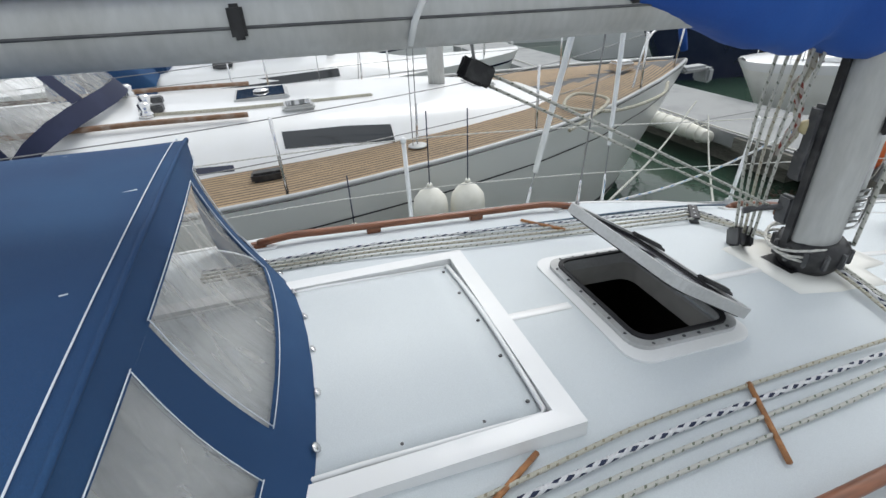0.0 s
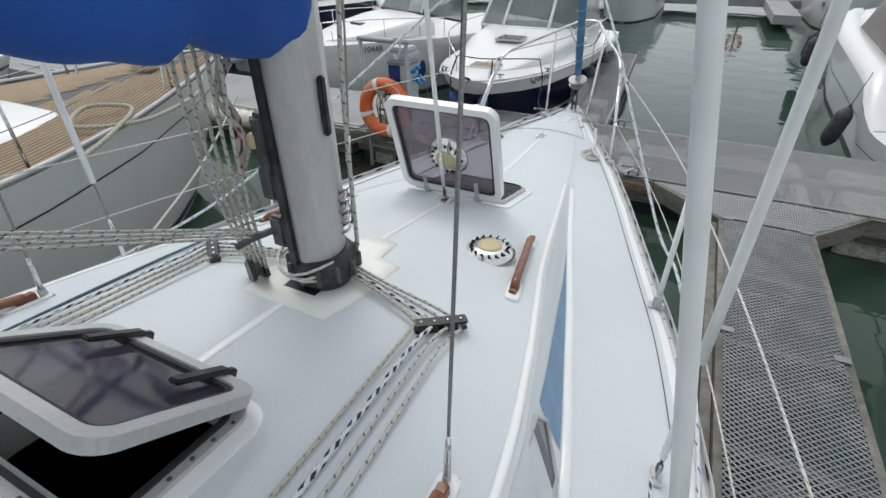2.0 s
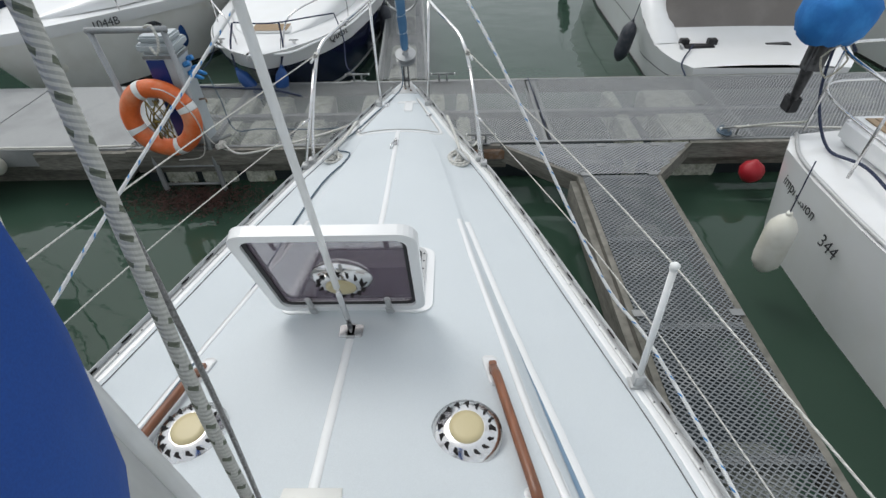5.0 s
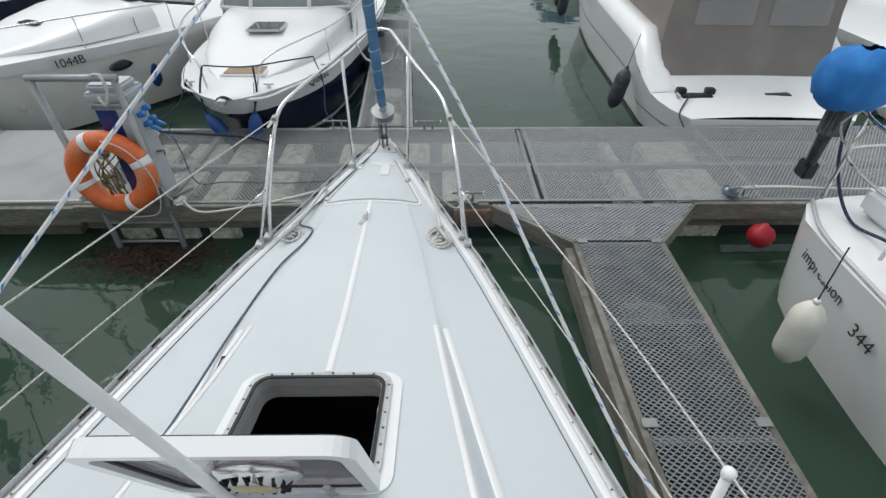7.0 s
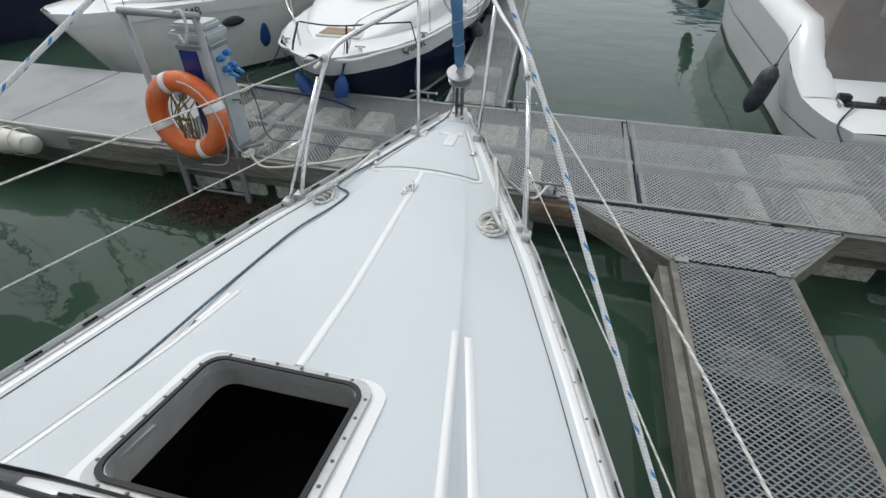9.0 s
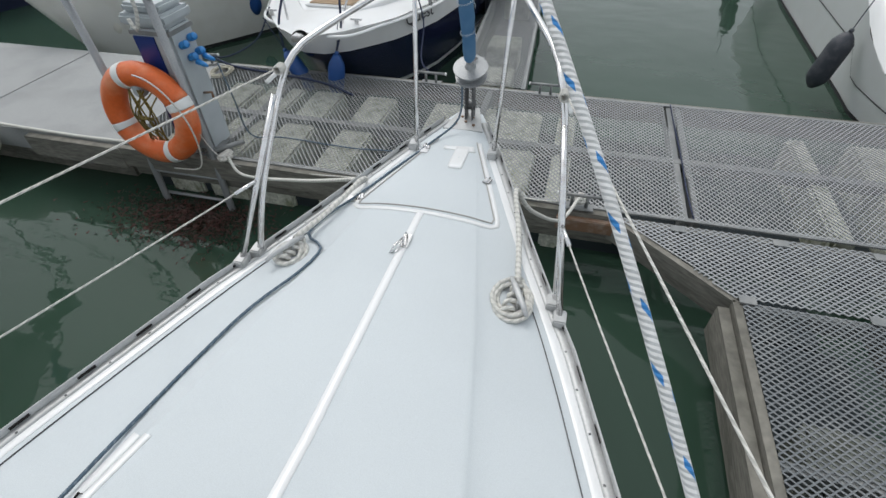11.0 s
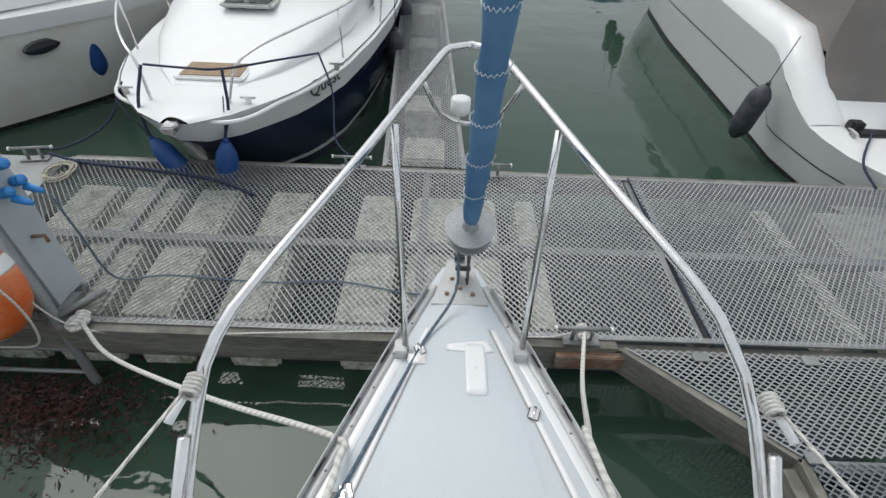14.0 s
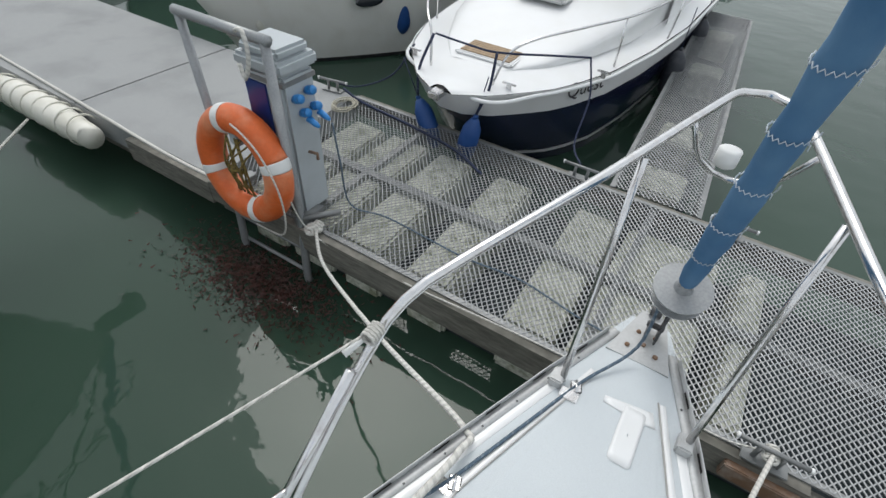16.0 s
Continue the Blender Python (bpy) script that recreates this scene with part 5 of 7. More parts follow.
for k in range(3):
    rope("mast_lashing", [(0.12 * math.cos(a), MY + 0.14 * math.sin(a), MZ + 0.09 + 0.012 * k + 0.015 * math.sin(a * 2 + k)) for a in np.linspace(0.3 * k, 6.2, 18)], 0.005, ROPE_W, "white cord wound round the mast foot", "rope", "mast foot cords")
for k in range(4):
    part("shackle", tube([(0.085, MY + 0.04, MZ + 0.18 + 0.04 * k), (0.115, MY + 0.05, MZ + 0.20 + 0.04 * k), (0.11, MY + 0.07, MZ + 0.22 + 0.04 * k), (0.08, MY + 0.06, MZ + 0.20 + 0.04 * k)], 0.005, 8), STEEL, mast, "steel snap shackle")
rope("halyard", [(0.118, MY + 0.08, MZ + 0.12), (0.112, MY + 0.11, MZ + 0.7), (0.08, MY + 0.24, 3.2), (0.03, MY + 0.45, 4.9)], 0.0075, ROPE_FLECK, "pale halyard clipped at the mast foot and running up the mast", "rope", "halyards")

rope("halyard", [(0.10, MY + 0.09, MZ + 0.2), (0.098, MY + 0.12, MZ + 0.45), (0.085, MY + 0.20, 2.9), (0.05, MY + 0.30, 4.7)], 0.0035, WIRE, "thin wire halyard with a swaged eye in front of the mast", "rope", "halyards")
part("wire_ferrule", tube([(0.0985, MY + 0.11, MZ + 0.42), (0.098, MY + 0.122, MZ + 0.50)], 0.009, 8), STEEL, mast)

# furling line along the port side and steel fairleads
fl = [(-0.62, 3.0), (-0.64, 4.2), (-0.60, 4.9), (-0.56, 5.6), (-0.52, 6.2), (-0.44, 6.65), (-0.34, 6.90), (-0.325, 7.04), (-0.43, 7.13), (-0.40, 7.28), (-0.33, 7.42), (-0.22, 7.7), (-0.13, 7.93), (-0.05, 8.12)]
rope("furling_line", laid(fl, 0.010)[:-1] + [(-0.02, 8.12, 1.37), (-0.02, 8.20, 1.57)], 0.0055, ROPE_BLUE, "slate blue furling line led aft along the foredeck", "rope")
for x, y in ((-0.335, 7.40), (-0.15, 7.86)):
    part("fairlead", boxes(((x - 0.03, y - 0.02, deck_z(x, y) + 0.003), (x + 0.03, y + 0.02, deck_z(x, y) + 0.009)), bevel=0.002), STEEL, yacht, "small steel fairlead")

# genoa sheets beside the deck
rope("lazy_sheet", [(1.19, 4.1, 1.52), (1.25, 3.6, 1.5), (1.3, 3.0, 1.52)], 0.006, ROPE_BLACK, "white sheet with dark flecks along the side deck", "rope", "sheets")
SH = [(0.02, 7.11, 3.08), (0.545, 6.36, 2.37), (0.80, 5.94, 1.965), (1.06, 5.52, 1.555), (1.2, 5.2, 1.48), (1.32, 4.4, 1.44), (1.36, 3.0, 1.46)]
SP = [(-0.045, 7.42, 3.16), (-0.172, 7.181, 3.0), (-0.561, 6.43, 2.5), (-0.95, 5.68, 2.0), (-1.27, 5.06, 1.58), (-1.36, 4.4, 1.46), (-1.40, 3.0, 1.48)]
rope("headsail_sheet", SH, 0.0072, ROPE_BLUEF, "thick white sheet with blue flecks led from the furled sail", "rope", "headsail sheets", 10)
rope("headsail_sheet", SP, 0.0078, ROPE_BLUEF, "thick white sheet with blue flecks led from the furled sail", "rope", "headsail sheets", 10)


# spray hood
hood = thing("spray_hood", "faded blue canvas spray hood with clear vinyl windows over the companionway", "spray hood")


def hood_front(u, v):
    """u across from -1 to 1, v up from the coachroof to the brow."""
    a = u * 1.15
    bx, by = 0.95 * math.sin(a), 2.36 - 0.42 * (1 - math.cos(a)) * 1.3
    bz = deck_z(min(0.9, abs(bx)), by) + 0.005 if abs(bx) < 0.9 else 1.75
    tx, ty, tz = 0.85 * math.sin(u * 1.3), 2.11 - 0.05 * u * u, 2.47 - 0.09 * u * u
    k = v
    return Vector((bx + (tx - bx) * k, by + (ty - by) * k - 0.03 * math.sin(math.pi * k), bz + (tz - bz) * k))


def hood_patch(name, u0, u1, v0, v1, material, off=0.0, label=""):
    rows = [[hood_front(u0 + (u1 - u0) * a, v0 + (v1 - v0) * b) + Vector((0, off, off)) for a in np.linspace(0, 1, 18)] for b in np.linspace(0, 1, 9)]
    return part(name, sheet(rows), material, hood, label)


hood_patch("hood_skirt", -1, 1, 0.0, 0.27, CANVAS)
hood_patch("hood_brow", -1, 1, 0.86, 1.0, CANVAS)
for u0, u1 in ((-1.0, -0.86), (-0.42, -0.31), (0.31, 0.42), (0.86, 1.0)):
    hood_patch("hood_panel", u0, u1, 0.27, 0.86, CANVAS)
for u0, u1 in ((-0.86, -0.42), (-0.31, 0.31), (0.42, 0.86)):
    w = hood_patch("hood_window", u0, u1, 0.25, 0.88, VINYL, -0.004, "crazed clear vinyl window")
    for vv in (0.255, 0.875):
        rod("stitching", [hood_front(u0 + (u1 - u0) * a, vv) + Vector((0, 0.004, 0.004)) for a in np.linspace(0, 1, 12)], 0.0014, STITCH, w, n=4)
    for uu in (u0 + 0.004, u1 - 0.004):
        rod("stitching", [hood_front(uu, 0.26 + 0.61 * b) + Vector((0, 0.004, 0.004)) for b in np.linspace(0, 1, 9)], 0.0014, STITCH, w, n=4)
rows = [[hood_front(u, 1.0).lerp(Vector((1.02 * math.sin(u * 1.3), 0.7, 2.50 - 0.5 * abs(u) ** 3)), b) + Vector((0, 0, 0.03 * math.sin(math.pi * b))) for u in np.linspace(-1, 1, 30)] for b in np.linspace(0, 1, 12)]
rng = random.Random(17)
for k in range(16):
    u, b, ln = rng.uniform(-0.6, 0.75), rng.uniform(0.03, 0.3), rng.uniform(0.01, 0.06)
    pa = hood_front(u, 1.0) + Vector((0, -1.2 * b, 0.002 + 0.010 * b + 0.02 * math.sin(math.pi * b)))
    rod("scuff", [pa, pa + Vector((ln * 0.3, -ln, 0.001))], 0.0016, STITCH, hood, "pale scuff", 4)
part("hood_roof", sheet(rows), CANVAS, hood, "scuffed blue canvas roof")
rod("stitching", [hood_front(u, 1.0) + Vector((0, -0.03, 0.008)) for u in np.linspace(-1, 1, 30)], 0.0018, STITCH, hood, n=4)
rod("brow_piping", [hood_front(u, 1.0) + Vector((0, 0, 0.003)) for u in np.linspace(-1, 1, 30)], 0.006, CANVAS, hood, n=6)
for u in np.linspace(-0.9, 0.9, 13):
    p = hood_front(u, 0.05) + Vector((0, 0.006, 0.004))
    part("eyelet", lathe([(0.011, 0), (0.013, 0.002), (0.007, 0.004)], 12, Matrix.Translation(p) @ pose(0, 0, 0, -50, 0, -40 * u)), STEEL, hood)

# the cockpit and after part, closed off under the hood
part("companionway", boxes(((-0.45, 0.9, 1.0), (0.45, 1.6, 1.9)), bevel=0.01), TEAK, yacht, "varnished companionway bulkhead")
part("cockpit", boxes(((-1.3, -2.6, 0.9), (1.3, 0.6, 1.45)), bevel=0.05), GELCOAT, yacht, "white cockpit moulding")


# ---- things on the pontoon ----
def dock_cleat(x, y, turn=0, kind="t"):
    c = thing("mooring_cleat", "galvanised T-shaped mooring cleat bolted to the pontoon edge", "mooring cleat", "pontoon cleats", (x, y, DOCK))
    c.rotation_euler.z = radians(turn)
    part("cleat_bar", tube([(-0.15, 0, 0.10), (0.15, 0, 0.10)], 0.012, 10), GALV_DARK, c)
    for xx in (-0.05, 0.05):
        part("cleat_post", tube([(xx, 0, 0.0), (xx, 0, 0.10)], 0.012, 10), GALV_DARK, c)
    part("cleat_plate", boxes(((-0.10, -0.04, 0.0), (0.10, 0.04, 0.01)), bevel=0.003), GALV_DARK, c)
    for s in (-1, 1):
        part("bar_end", lathe([(0.015, -0.006), (0.015, 0.006)], 12, pose(s * 0.15, 0, 0.10, 0, 90)), PVC, c, "pale worn end cap")


dock_cleat(-0.80, FAR - 0.0)
dock_cleat(0.315, FAR - 0.03)
dock_cleat(0.715, NEAR - 0.02)
dock_cleat(3.35, NEAR + 0.05, 8)
dock_cleat(-3.3, FAR - 0.05, 10)
rb = part("cleat_bracket", boxes(((0.58, NEAR - 0.10, 0.40), (1.00, NEAR - 0.04, 0.50)), bevel=0.006), RUST)
tagged(rb, "rusty steel bracket under the mooring cleat", "bracket")

ladder = thing("safety_ladder", "grey galvanised safety ladder with a tall frame on the pontoon edge", "ladder")
LY = NEAR - 0.02
part("ladder_frame", tube([(-2.84, LY, 1.74), (-2.80, LY, 0.6), (-2.78, LY - 0.05, 0.1), (-2.76, LY - 0.02, -0.5)], 0.028, 8, False), GALV, ladder)
part("ladder_frame", tube([(-2.17, LY, 1.74), (-2.15, LY, 0.6), (-2.13, LY - 0.05, 0.1), (-2.12, LY - 0.02, -0.5)], 0.028, 8, False), GALV, ladder)
part("ladder_top", tube([(-2.87, LY, 1.745), (-2.14, LY, 1.745)], 0.03, 8), GALV, ladder)
for z in (0.35, 0.12, -0.12, -0.34):
    part("rung", tube([(-2.78, LY - 0.03, z), (-2.13, LY - 0.03, z)], 0.014, 8), GALV, ladder)
for x in (-2.2, -2.86):
    part("ladder_bracket", boxes(((x, LY - 0.02, 0.50), (x + 0.08, LY + 0.2, 0.58)), bevel=0.005), GALV_DARK, ladder)
rod("ladder_strut", [(-2.13, LY, 0.60), (-2.0, LY + 0.22, 0.58)], 0.02, GALV_DARK, ladder)

ped = thing("power_pedestal", "grey and blue power pedestal with blue sockets beside the ladder", "power pedestal", "", (-2.34, 8.75, DOCK))
part("case", boxes(((-0.16, -0.12, 0.0), (0.16, 0.13, 0.97)), bevel=0.02), PED_GREY, ped, "pale grey casing")
part("front_panel", boxes(((-0.14, -0.132, 0.08), (0.03, -0.121, 0.90)), bevel=0.003), PED_BLUE, ped, "deep blue panel")
part("lid", boxes(((-0.18, -0.15, 0.975), (0.18, 0.16, 1.05)), ((-0.15, -0.12, 1.05), (0.15, 0.13, 1.11)), bevel=0.018), PED_GREY, ped, "grey lid")
part("lid_band", boxes(((-0.165, -0.125, 0.905), (0.165, 0.135, 0.935)), bevel=0.003), GALV_DARK, ped, "dark grey band under the lid")
for k, (y, z) in enumerate(((-0.05, 0.82), (0.05, 0.84), (-0.01, 0.72), (0.08, 0.73))):
    s = part("socket", lathe([(0.024, 0), (0.028, 0.03), (0.024, 0.05)], 14, pose(0.16, y, z, 0, 70)), PLUG, ped, "blue socket")
    part("socket_cap", lathe([(0.028, 0.05), (0.024, 0.065)], 14, pose(0.16, y, z, 0, 70)), PLUG, s)
    if k > 1:
        part("plug", lathe([(0.022, 0.055), (0.018, 0.11), (0.010, 0.14)], 12, pose(0.16, y, z, 0, 110)), PLUG, s)
part("tap", tube([(0.16, 0.0, 0.45), (0.23, 0.0, 0.46), (0.23, 0.0, 0.42)], 0.01, 8), RUST, ped, "brass tap")

buoy = thing("lifebuoy", "orange ring lifebuoy with white bands hung on the ladder frame", "lifebuoy", "", (-2.47, LY - 0.09, 0.93))
bz = pose(0, 0, 0, 84, 0, 0)
R, r = 0.300, 0.088


def torus_arc(a0, a1, R, r, n=24):
    return tube([bz @ Vector((R * math.cos(a), R * math.sin(a), 0)) for a in np.linspace(a0, a1, n)], r, 18, False)


for k in range(4):
    a = radians(20 + 90 * k)
    part("ring_section", torus_arc(a + 0.09, a + math.pi / 2 - 0.09, R, r), ORANGE, buoy, "sun-faded orange foam ring")
    part("band", torus_arc(a - 0.095, a + 0.095, R, r + 0.003, 7), PVC, buoy, "white reflective band")
rng = random.Random(9)
for k in range(9):
    a = rng.uniform(-0.25, 0.25)
    pts = [(0.10 * math.sin(k) + 0.02 * k - 0.08, -0.02, 0.20), (a * 0.4 + 0.01 * k - 0.03, -0.05 - 0.004 * k, 0.02), (0.10 * a + 0.02 * (k - 4), -0.03, -0.20)]
    part("throwing_line", tube(pts, 0.006, 6), ROPE_GOLD, buoy, "old gold throwing line")
part("line_knot", tube([(-0.06, -0.06, 0.0), (0.0, -0.085, 0.01), (0.06, -0.06, 0.0), (0.0, -0.05, -0.01), (-0.05, -0.06, 0.01)], 0.013, 8), ROPE_GOLD, buoy)
part("hook_plate", boxes(((-0.06, -0.02, 0.14), (0.02, 0.06, 0.27)), bevel=0.012), PED_GREY, buoy)
rope("grab_line", [(-2.40, 8.40, 1.27), (-2.28, 8.38, 1.25), (-2.17, 8.38, 1.15), (-2.08, 8.38, 0.95), (-2.10, 8.40, 0.70), (-2.2, 8.42, 0.52), (-2.45, 8.43, 0.48)], 0.006, ROPE_W, "white cord hanging from the lifebuoy", "rope")
rope("lifebuoy_strop", [(-2.30, 8.50, 1.78), (-2.22, 8.48, 1.80), (-2.20, 8.47, 1.68), (-2.26, 8.47, 1.55), (-2.3, 8.48, 1.62)], 0.012, ROPE_W, "thick white strop over the ladder frame", "rope")

# ropes and hoses on the pontoon
rope("mooring_line", [(-0.44, 7.05, 1.36), (-0.39, 7.25, 1.345), (-0.345, 7.50, 1.34), (-0.40, 7.60, 1.27), (-0.95, 7.88, 0.98), (-1.7, 8.3, 0.62), (-1.98, 8.52, 0.60)], 0.011, ROPE_W, "thick white laid mooring line from the bow to the ladder foot", "rope", "mooring lines")
coil("mooring_knot", -2.02, 8.54, 0.56, 0.06, ROPE_W, "white mooring line knotted at the ladder foot", 3, 0.011, 8)
rope("mooring_line", [(0.46, 7.02, 1.355), (0.42, 7.32, 1.34), (0.37, 7.60, 1.335), (0.44, 7.70, 1.15), (0.60, 8.15, 0.75), (0.70, 8.50, 0.66), (0.72, 8.56, 0.63)], 0.011, ROPE_W, "cream mooring line from the bow to the pontoon cleat", "rope", "mooring lines")
coil("mooring_knot", 0.715, 8.56, 0.60, 0.045, ROPE_W, "cream rope turned round the pontoon cleat", 3, 0.009, 12)
rope("power_cable", [(-2.05, 8.85, 1.2), (-2.0, 8.83, 0.95), (-1.97, 8.86, 0.60), (-1.7, 8.93, 0.565), (-1.1, 8.90, 0.565), (-0.7, 8.93, 0.565), (-0.3, 8.86, 0.565), (0.0, 8.83, 0.565)], 0.006, ROPE_BLUE, "grey-blue shore power cable over the mesh", "cable")
rope("power_cable", [(-3.15, 10.15, 0.62), (-2.9, 10.12, 0.57), (-2.3, 10.05, 0.565), (-1.8, 9.95, 0.565), (-1.45, 9.78, 0.565)], 0.012, ROPE_NAVY, "dark hose lying along the pontoon", "hose")
coil("coiled_rope", -3.0, 9.98, 0.555, 0.14, ROPE_YEL, "cream rope coiled flat at the pontoon's far edge", 7, 0.006, 21, False)
rope("edge_cord", [(-2.14, 8.46, 0.95), (-2.05, 8.50, 0.62), (-1.8, 8.53, 0.50), (-1.3, 8.53, 0.53), (-0.6, 8.55, 0.565), (0.0, 8.57, 0.565), (0.5, 8.56, 0.565), (0.66, 8.57, 0.60)], 0.005, ROPE_W, "thin white cord along the pontoon edge", "rope")
rope("edge_cord", [(-12.0, 8.9, 0.57), (-8.0, 8.75, 0.56), (-5.0, 8.62, 0.56), (-3.6, 8.52, 0.60), (-2.9, 8.5, 0.62)], 0.014, ROPE_W, "white rope stretched along the concrete pontoon edge", "rope")
rope("pontoon_tie", [(1.42, FAR - 0.02, 0.565), (1.425, 9.9, 0.56), (1.44, 9.3, 0.56), (1.44, 8.9, 0.56), (1.455, 8.6, 0.56)], 0.006, ROPE_NAVY, "dark cord laced along the joint of the mesh decks", "rope")
weed = []
rng = random.Random(7)
verts, faces = [], []
for k in range(4200):
    x, y = rng.gauss(-2.40, 0.36), rng.gauss(8.30, 0.15)
    a, s = rng.uniform(0, 6.28), rng.uniform(0.010, 0.045)
    z = WATER + rng.uniform(0.002, 0.02)
    i = len(verts)
    verts += [(x, y, z), (x + s * math.cos(a), y + s * math.sin(a), z + 0.004), (x + 0.3 * s * math.cos(a + 1.6), y + 0.3 * s * math.sin(a + 1.6), z + 0.008)]
    faces.append((i, i + 1, i + 2))
tagged(part("floating_weed", (verts, faces), WEED), "dark red-brown weed floating round the ladder", "seaweed", kind="stuff")


# ---- other boats ----
def place(ob, x, y, turn):
    ob.matrix_basis = pose(x, y, 0, 0, 0, turn)
    return ob


def hull_band(bf, zf, L, z0f, z1f, flare, n=40, bow_pull=0.5, out=0.0):
    """A band of a hull's side between two heights. Local: bow at y=0, stern at y=L."""
    rows = []
    for y in np.linspace(0.0, L, n) if n else ():
        rows.append(y)
    left, right = [], []
    for y in rows:
        a, b = [], []
        for k in np.linspace(0, 1, 6):
            z = z0f(y) + (z1f(y) - z0f(y)) * k
            k = min(1.0, max(0.0, (zf(y) - z) / (zf(y) - WATER + 0.3)))
            w, back = bf(y) * (1 - (1 - flare) * k) + out, y + bow_pull * k * max(0.0, 1 - y / (0.45 * L)) ** 1.5
            a.append((-w, back, z))
            b.append((w, back, z))
        left.append(a)
        right.append(b)
    return left, right


def add_hull(bt, bf, zf, L, flare, bands, bow_pull=0.5):
    for name, z0f, z1f, m, lab, out in bands:
        l, r = hull_band(bf, zf, L, z0f, z1f, flare, 44, bow_pull, out)
        # both sides, joined round the bow
        ringed = [list(reversed(row)) for row in reversed(l)]
        part(name, sheet([[p for p in row] for row in ([x[::-1] for x in ringed] + r)]), m, bt, lab)
        part("transom" if name == "hull" else "transom_band", ([l[-1][0], r[-1][0], r[-1][-1], l[-1][-1]], [(0, 1, 2, 3)]), m, bt)


def deck_skin(bf, zf, L, camber=0.06, inset=0.0, n=40, y0=0.0):
    rows = []
    for y in np.linspace(y0, L, n):
        b = max(0.01, bf(y) - inset)
        rows.append([(x * b, y, zf(y) + camber * (1 - x * x)) for x in np.linspace(-1, 1, 13)])
    return sheet(rows)


def rail_run(bt, pts, posts, zf, r=0.011, name="guard_rail"):
    g = part(name, tube(pts, r, 8), STEEL, bt, "steel guard rail")
    for (x, y, z), (fx, fy) in posts:
        rod("rail_post", [(fx, fy, zf(fy)), (x, y, z)], r * 0.9, STEEL, g)
    return g


def hang_fender(x, y, z, size, material, label, tilt=(0, 0), group=""):
    f = thing("fender", label, "fender", group, (x, y, z))
    f.rotation_euler = (radians(tilt[0]), radians(tilt[1]), 0)
    L, r = 0.56 * size, 0.105 * size
    part("body", lathe([(0.02, -L), (0.035, -L + 0.01), (r * 0.6, -L + 0.04), (r * 0.93, -L + 0.10), (r, -L + 0.16), (r, -0.16), (r * 0.93, -0.10), (r * 0.6, -0.04), (0.035, -0.01), (0.02, 0)], 20), material, f)
    part("eye", lathe([(0.018, 0), (0.024, 0.012), (0.018, 0.03)], 10), material if material != FENDER else FENDER, f)
    part("lanyard", tube([(0, 0, 0.02), (0, 0, 0.45 * size)], 0.005, 6), ROPE_NAVY, f)
    return f


# small cruiser with a navy hull
q = place(thing("motor_cruiser", "small white motor cruiser with a navy hull and lettered name", "motor boat"), -1.99, 10.0, 0)
qb = knots("0:0.10 0.04:0.19 0.12:0.30 0.22:0.39 0.4:0.54 0.6:0.69 0.85:0.81 1.3:0.97 2.1:1.12 3.2:1.25 5.5:1.32 6.2:1.26")
qz = knots("0:1.00 1:0.99 3:0.95 6.2:0.90")
add_hull(q, qb, qz, 6.2, 0.84, [
    ("hull", lambda y: -0.3, lambda y: qz(y) - 0.235, NAVY, "dark navy hull", 0.0),
    ("upper_hull", lambda y: qz(y) - 0.24, lambda y: qz(y), GELCOAT, "white upper hull", 0.012),
    ("waterline_stripe", lambda y: WATER + 0.12, lambda y: WATER + 0.165, GELCOAT, "white stripe", 0.008)], 0.95)
rod("rubbing_strake", [(s * (qb(y) + 0.02), y, qz(y) - 0.03) for s, ys in ((-1, np.arange(6, 0, -0.4)), (1, np.arange(0.1, 6.1, 0.4))) for y in ys], 0.018, GELCOAT, q)
part("deck", deck_skin(qb, qz, 6.2, 0.05), GELCOAT, q, "white foredeck")
rows = []
for y, w, h in ((0.55, 0.25, 0.02), (0.9, 0.50, 0.06), (1.4, 0.72, 0.17), (2.1, 0.90, 0.30), (2.9, 0.98, 0.40), (3.3, 1.02, 0.44)):
    rows.append([(w * math.copysign(abs(math.sin(a)) ** 0.5, math.sin(a)), y, qz(y) + 0.03 + h * max(0.0, math.cos(a)) ** 0.4) for a in np.linspace(-math.pi / 2, math.pi / 2, 21)])
part("trunk", sheet(rows), GELCOAT, q, "white moulded cabin trunk")
zq = qz(0.9)
hatch = part("anchor_hatch", boxes(((-0.26, 0.62, zq + 0.06), (0.30, 1.12, zq + 0.085)), bevel=0.02), GELCOAT, q)
for k in range(10):
    part("teak_slat", boxes(((-0.22, 0.66 + 0.041 * k, zq + 0.085), (0.26, 0.698 + 0.041 * k, zq + 0.094)), bevel=0.002), DECK_TEAK, hatch)
f = part("deck_hatch", boxes(((-0.24, 1.75, qz(2) + 0.305), (0.26, 2.20, qz(2) + 0.345)), bevel=0.03, m=pose(0, 0, 0, 0)), ALU, q)
part("hatch_pane", boxes(((-0.20, 1.79, qz(2) + 0.346), (0.22, 2.16, qz(2) + 0.352)), bevel=0.003), WINDOW, f, "dark smoked pane")
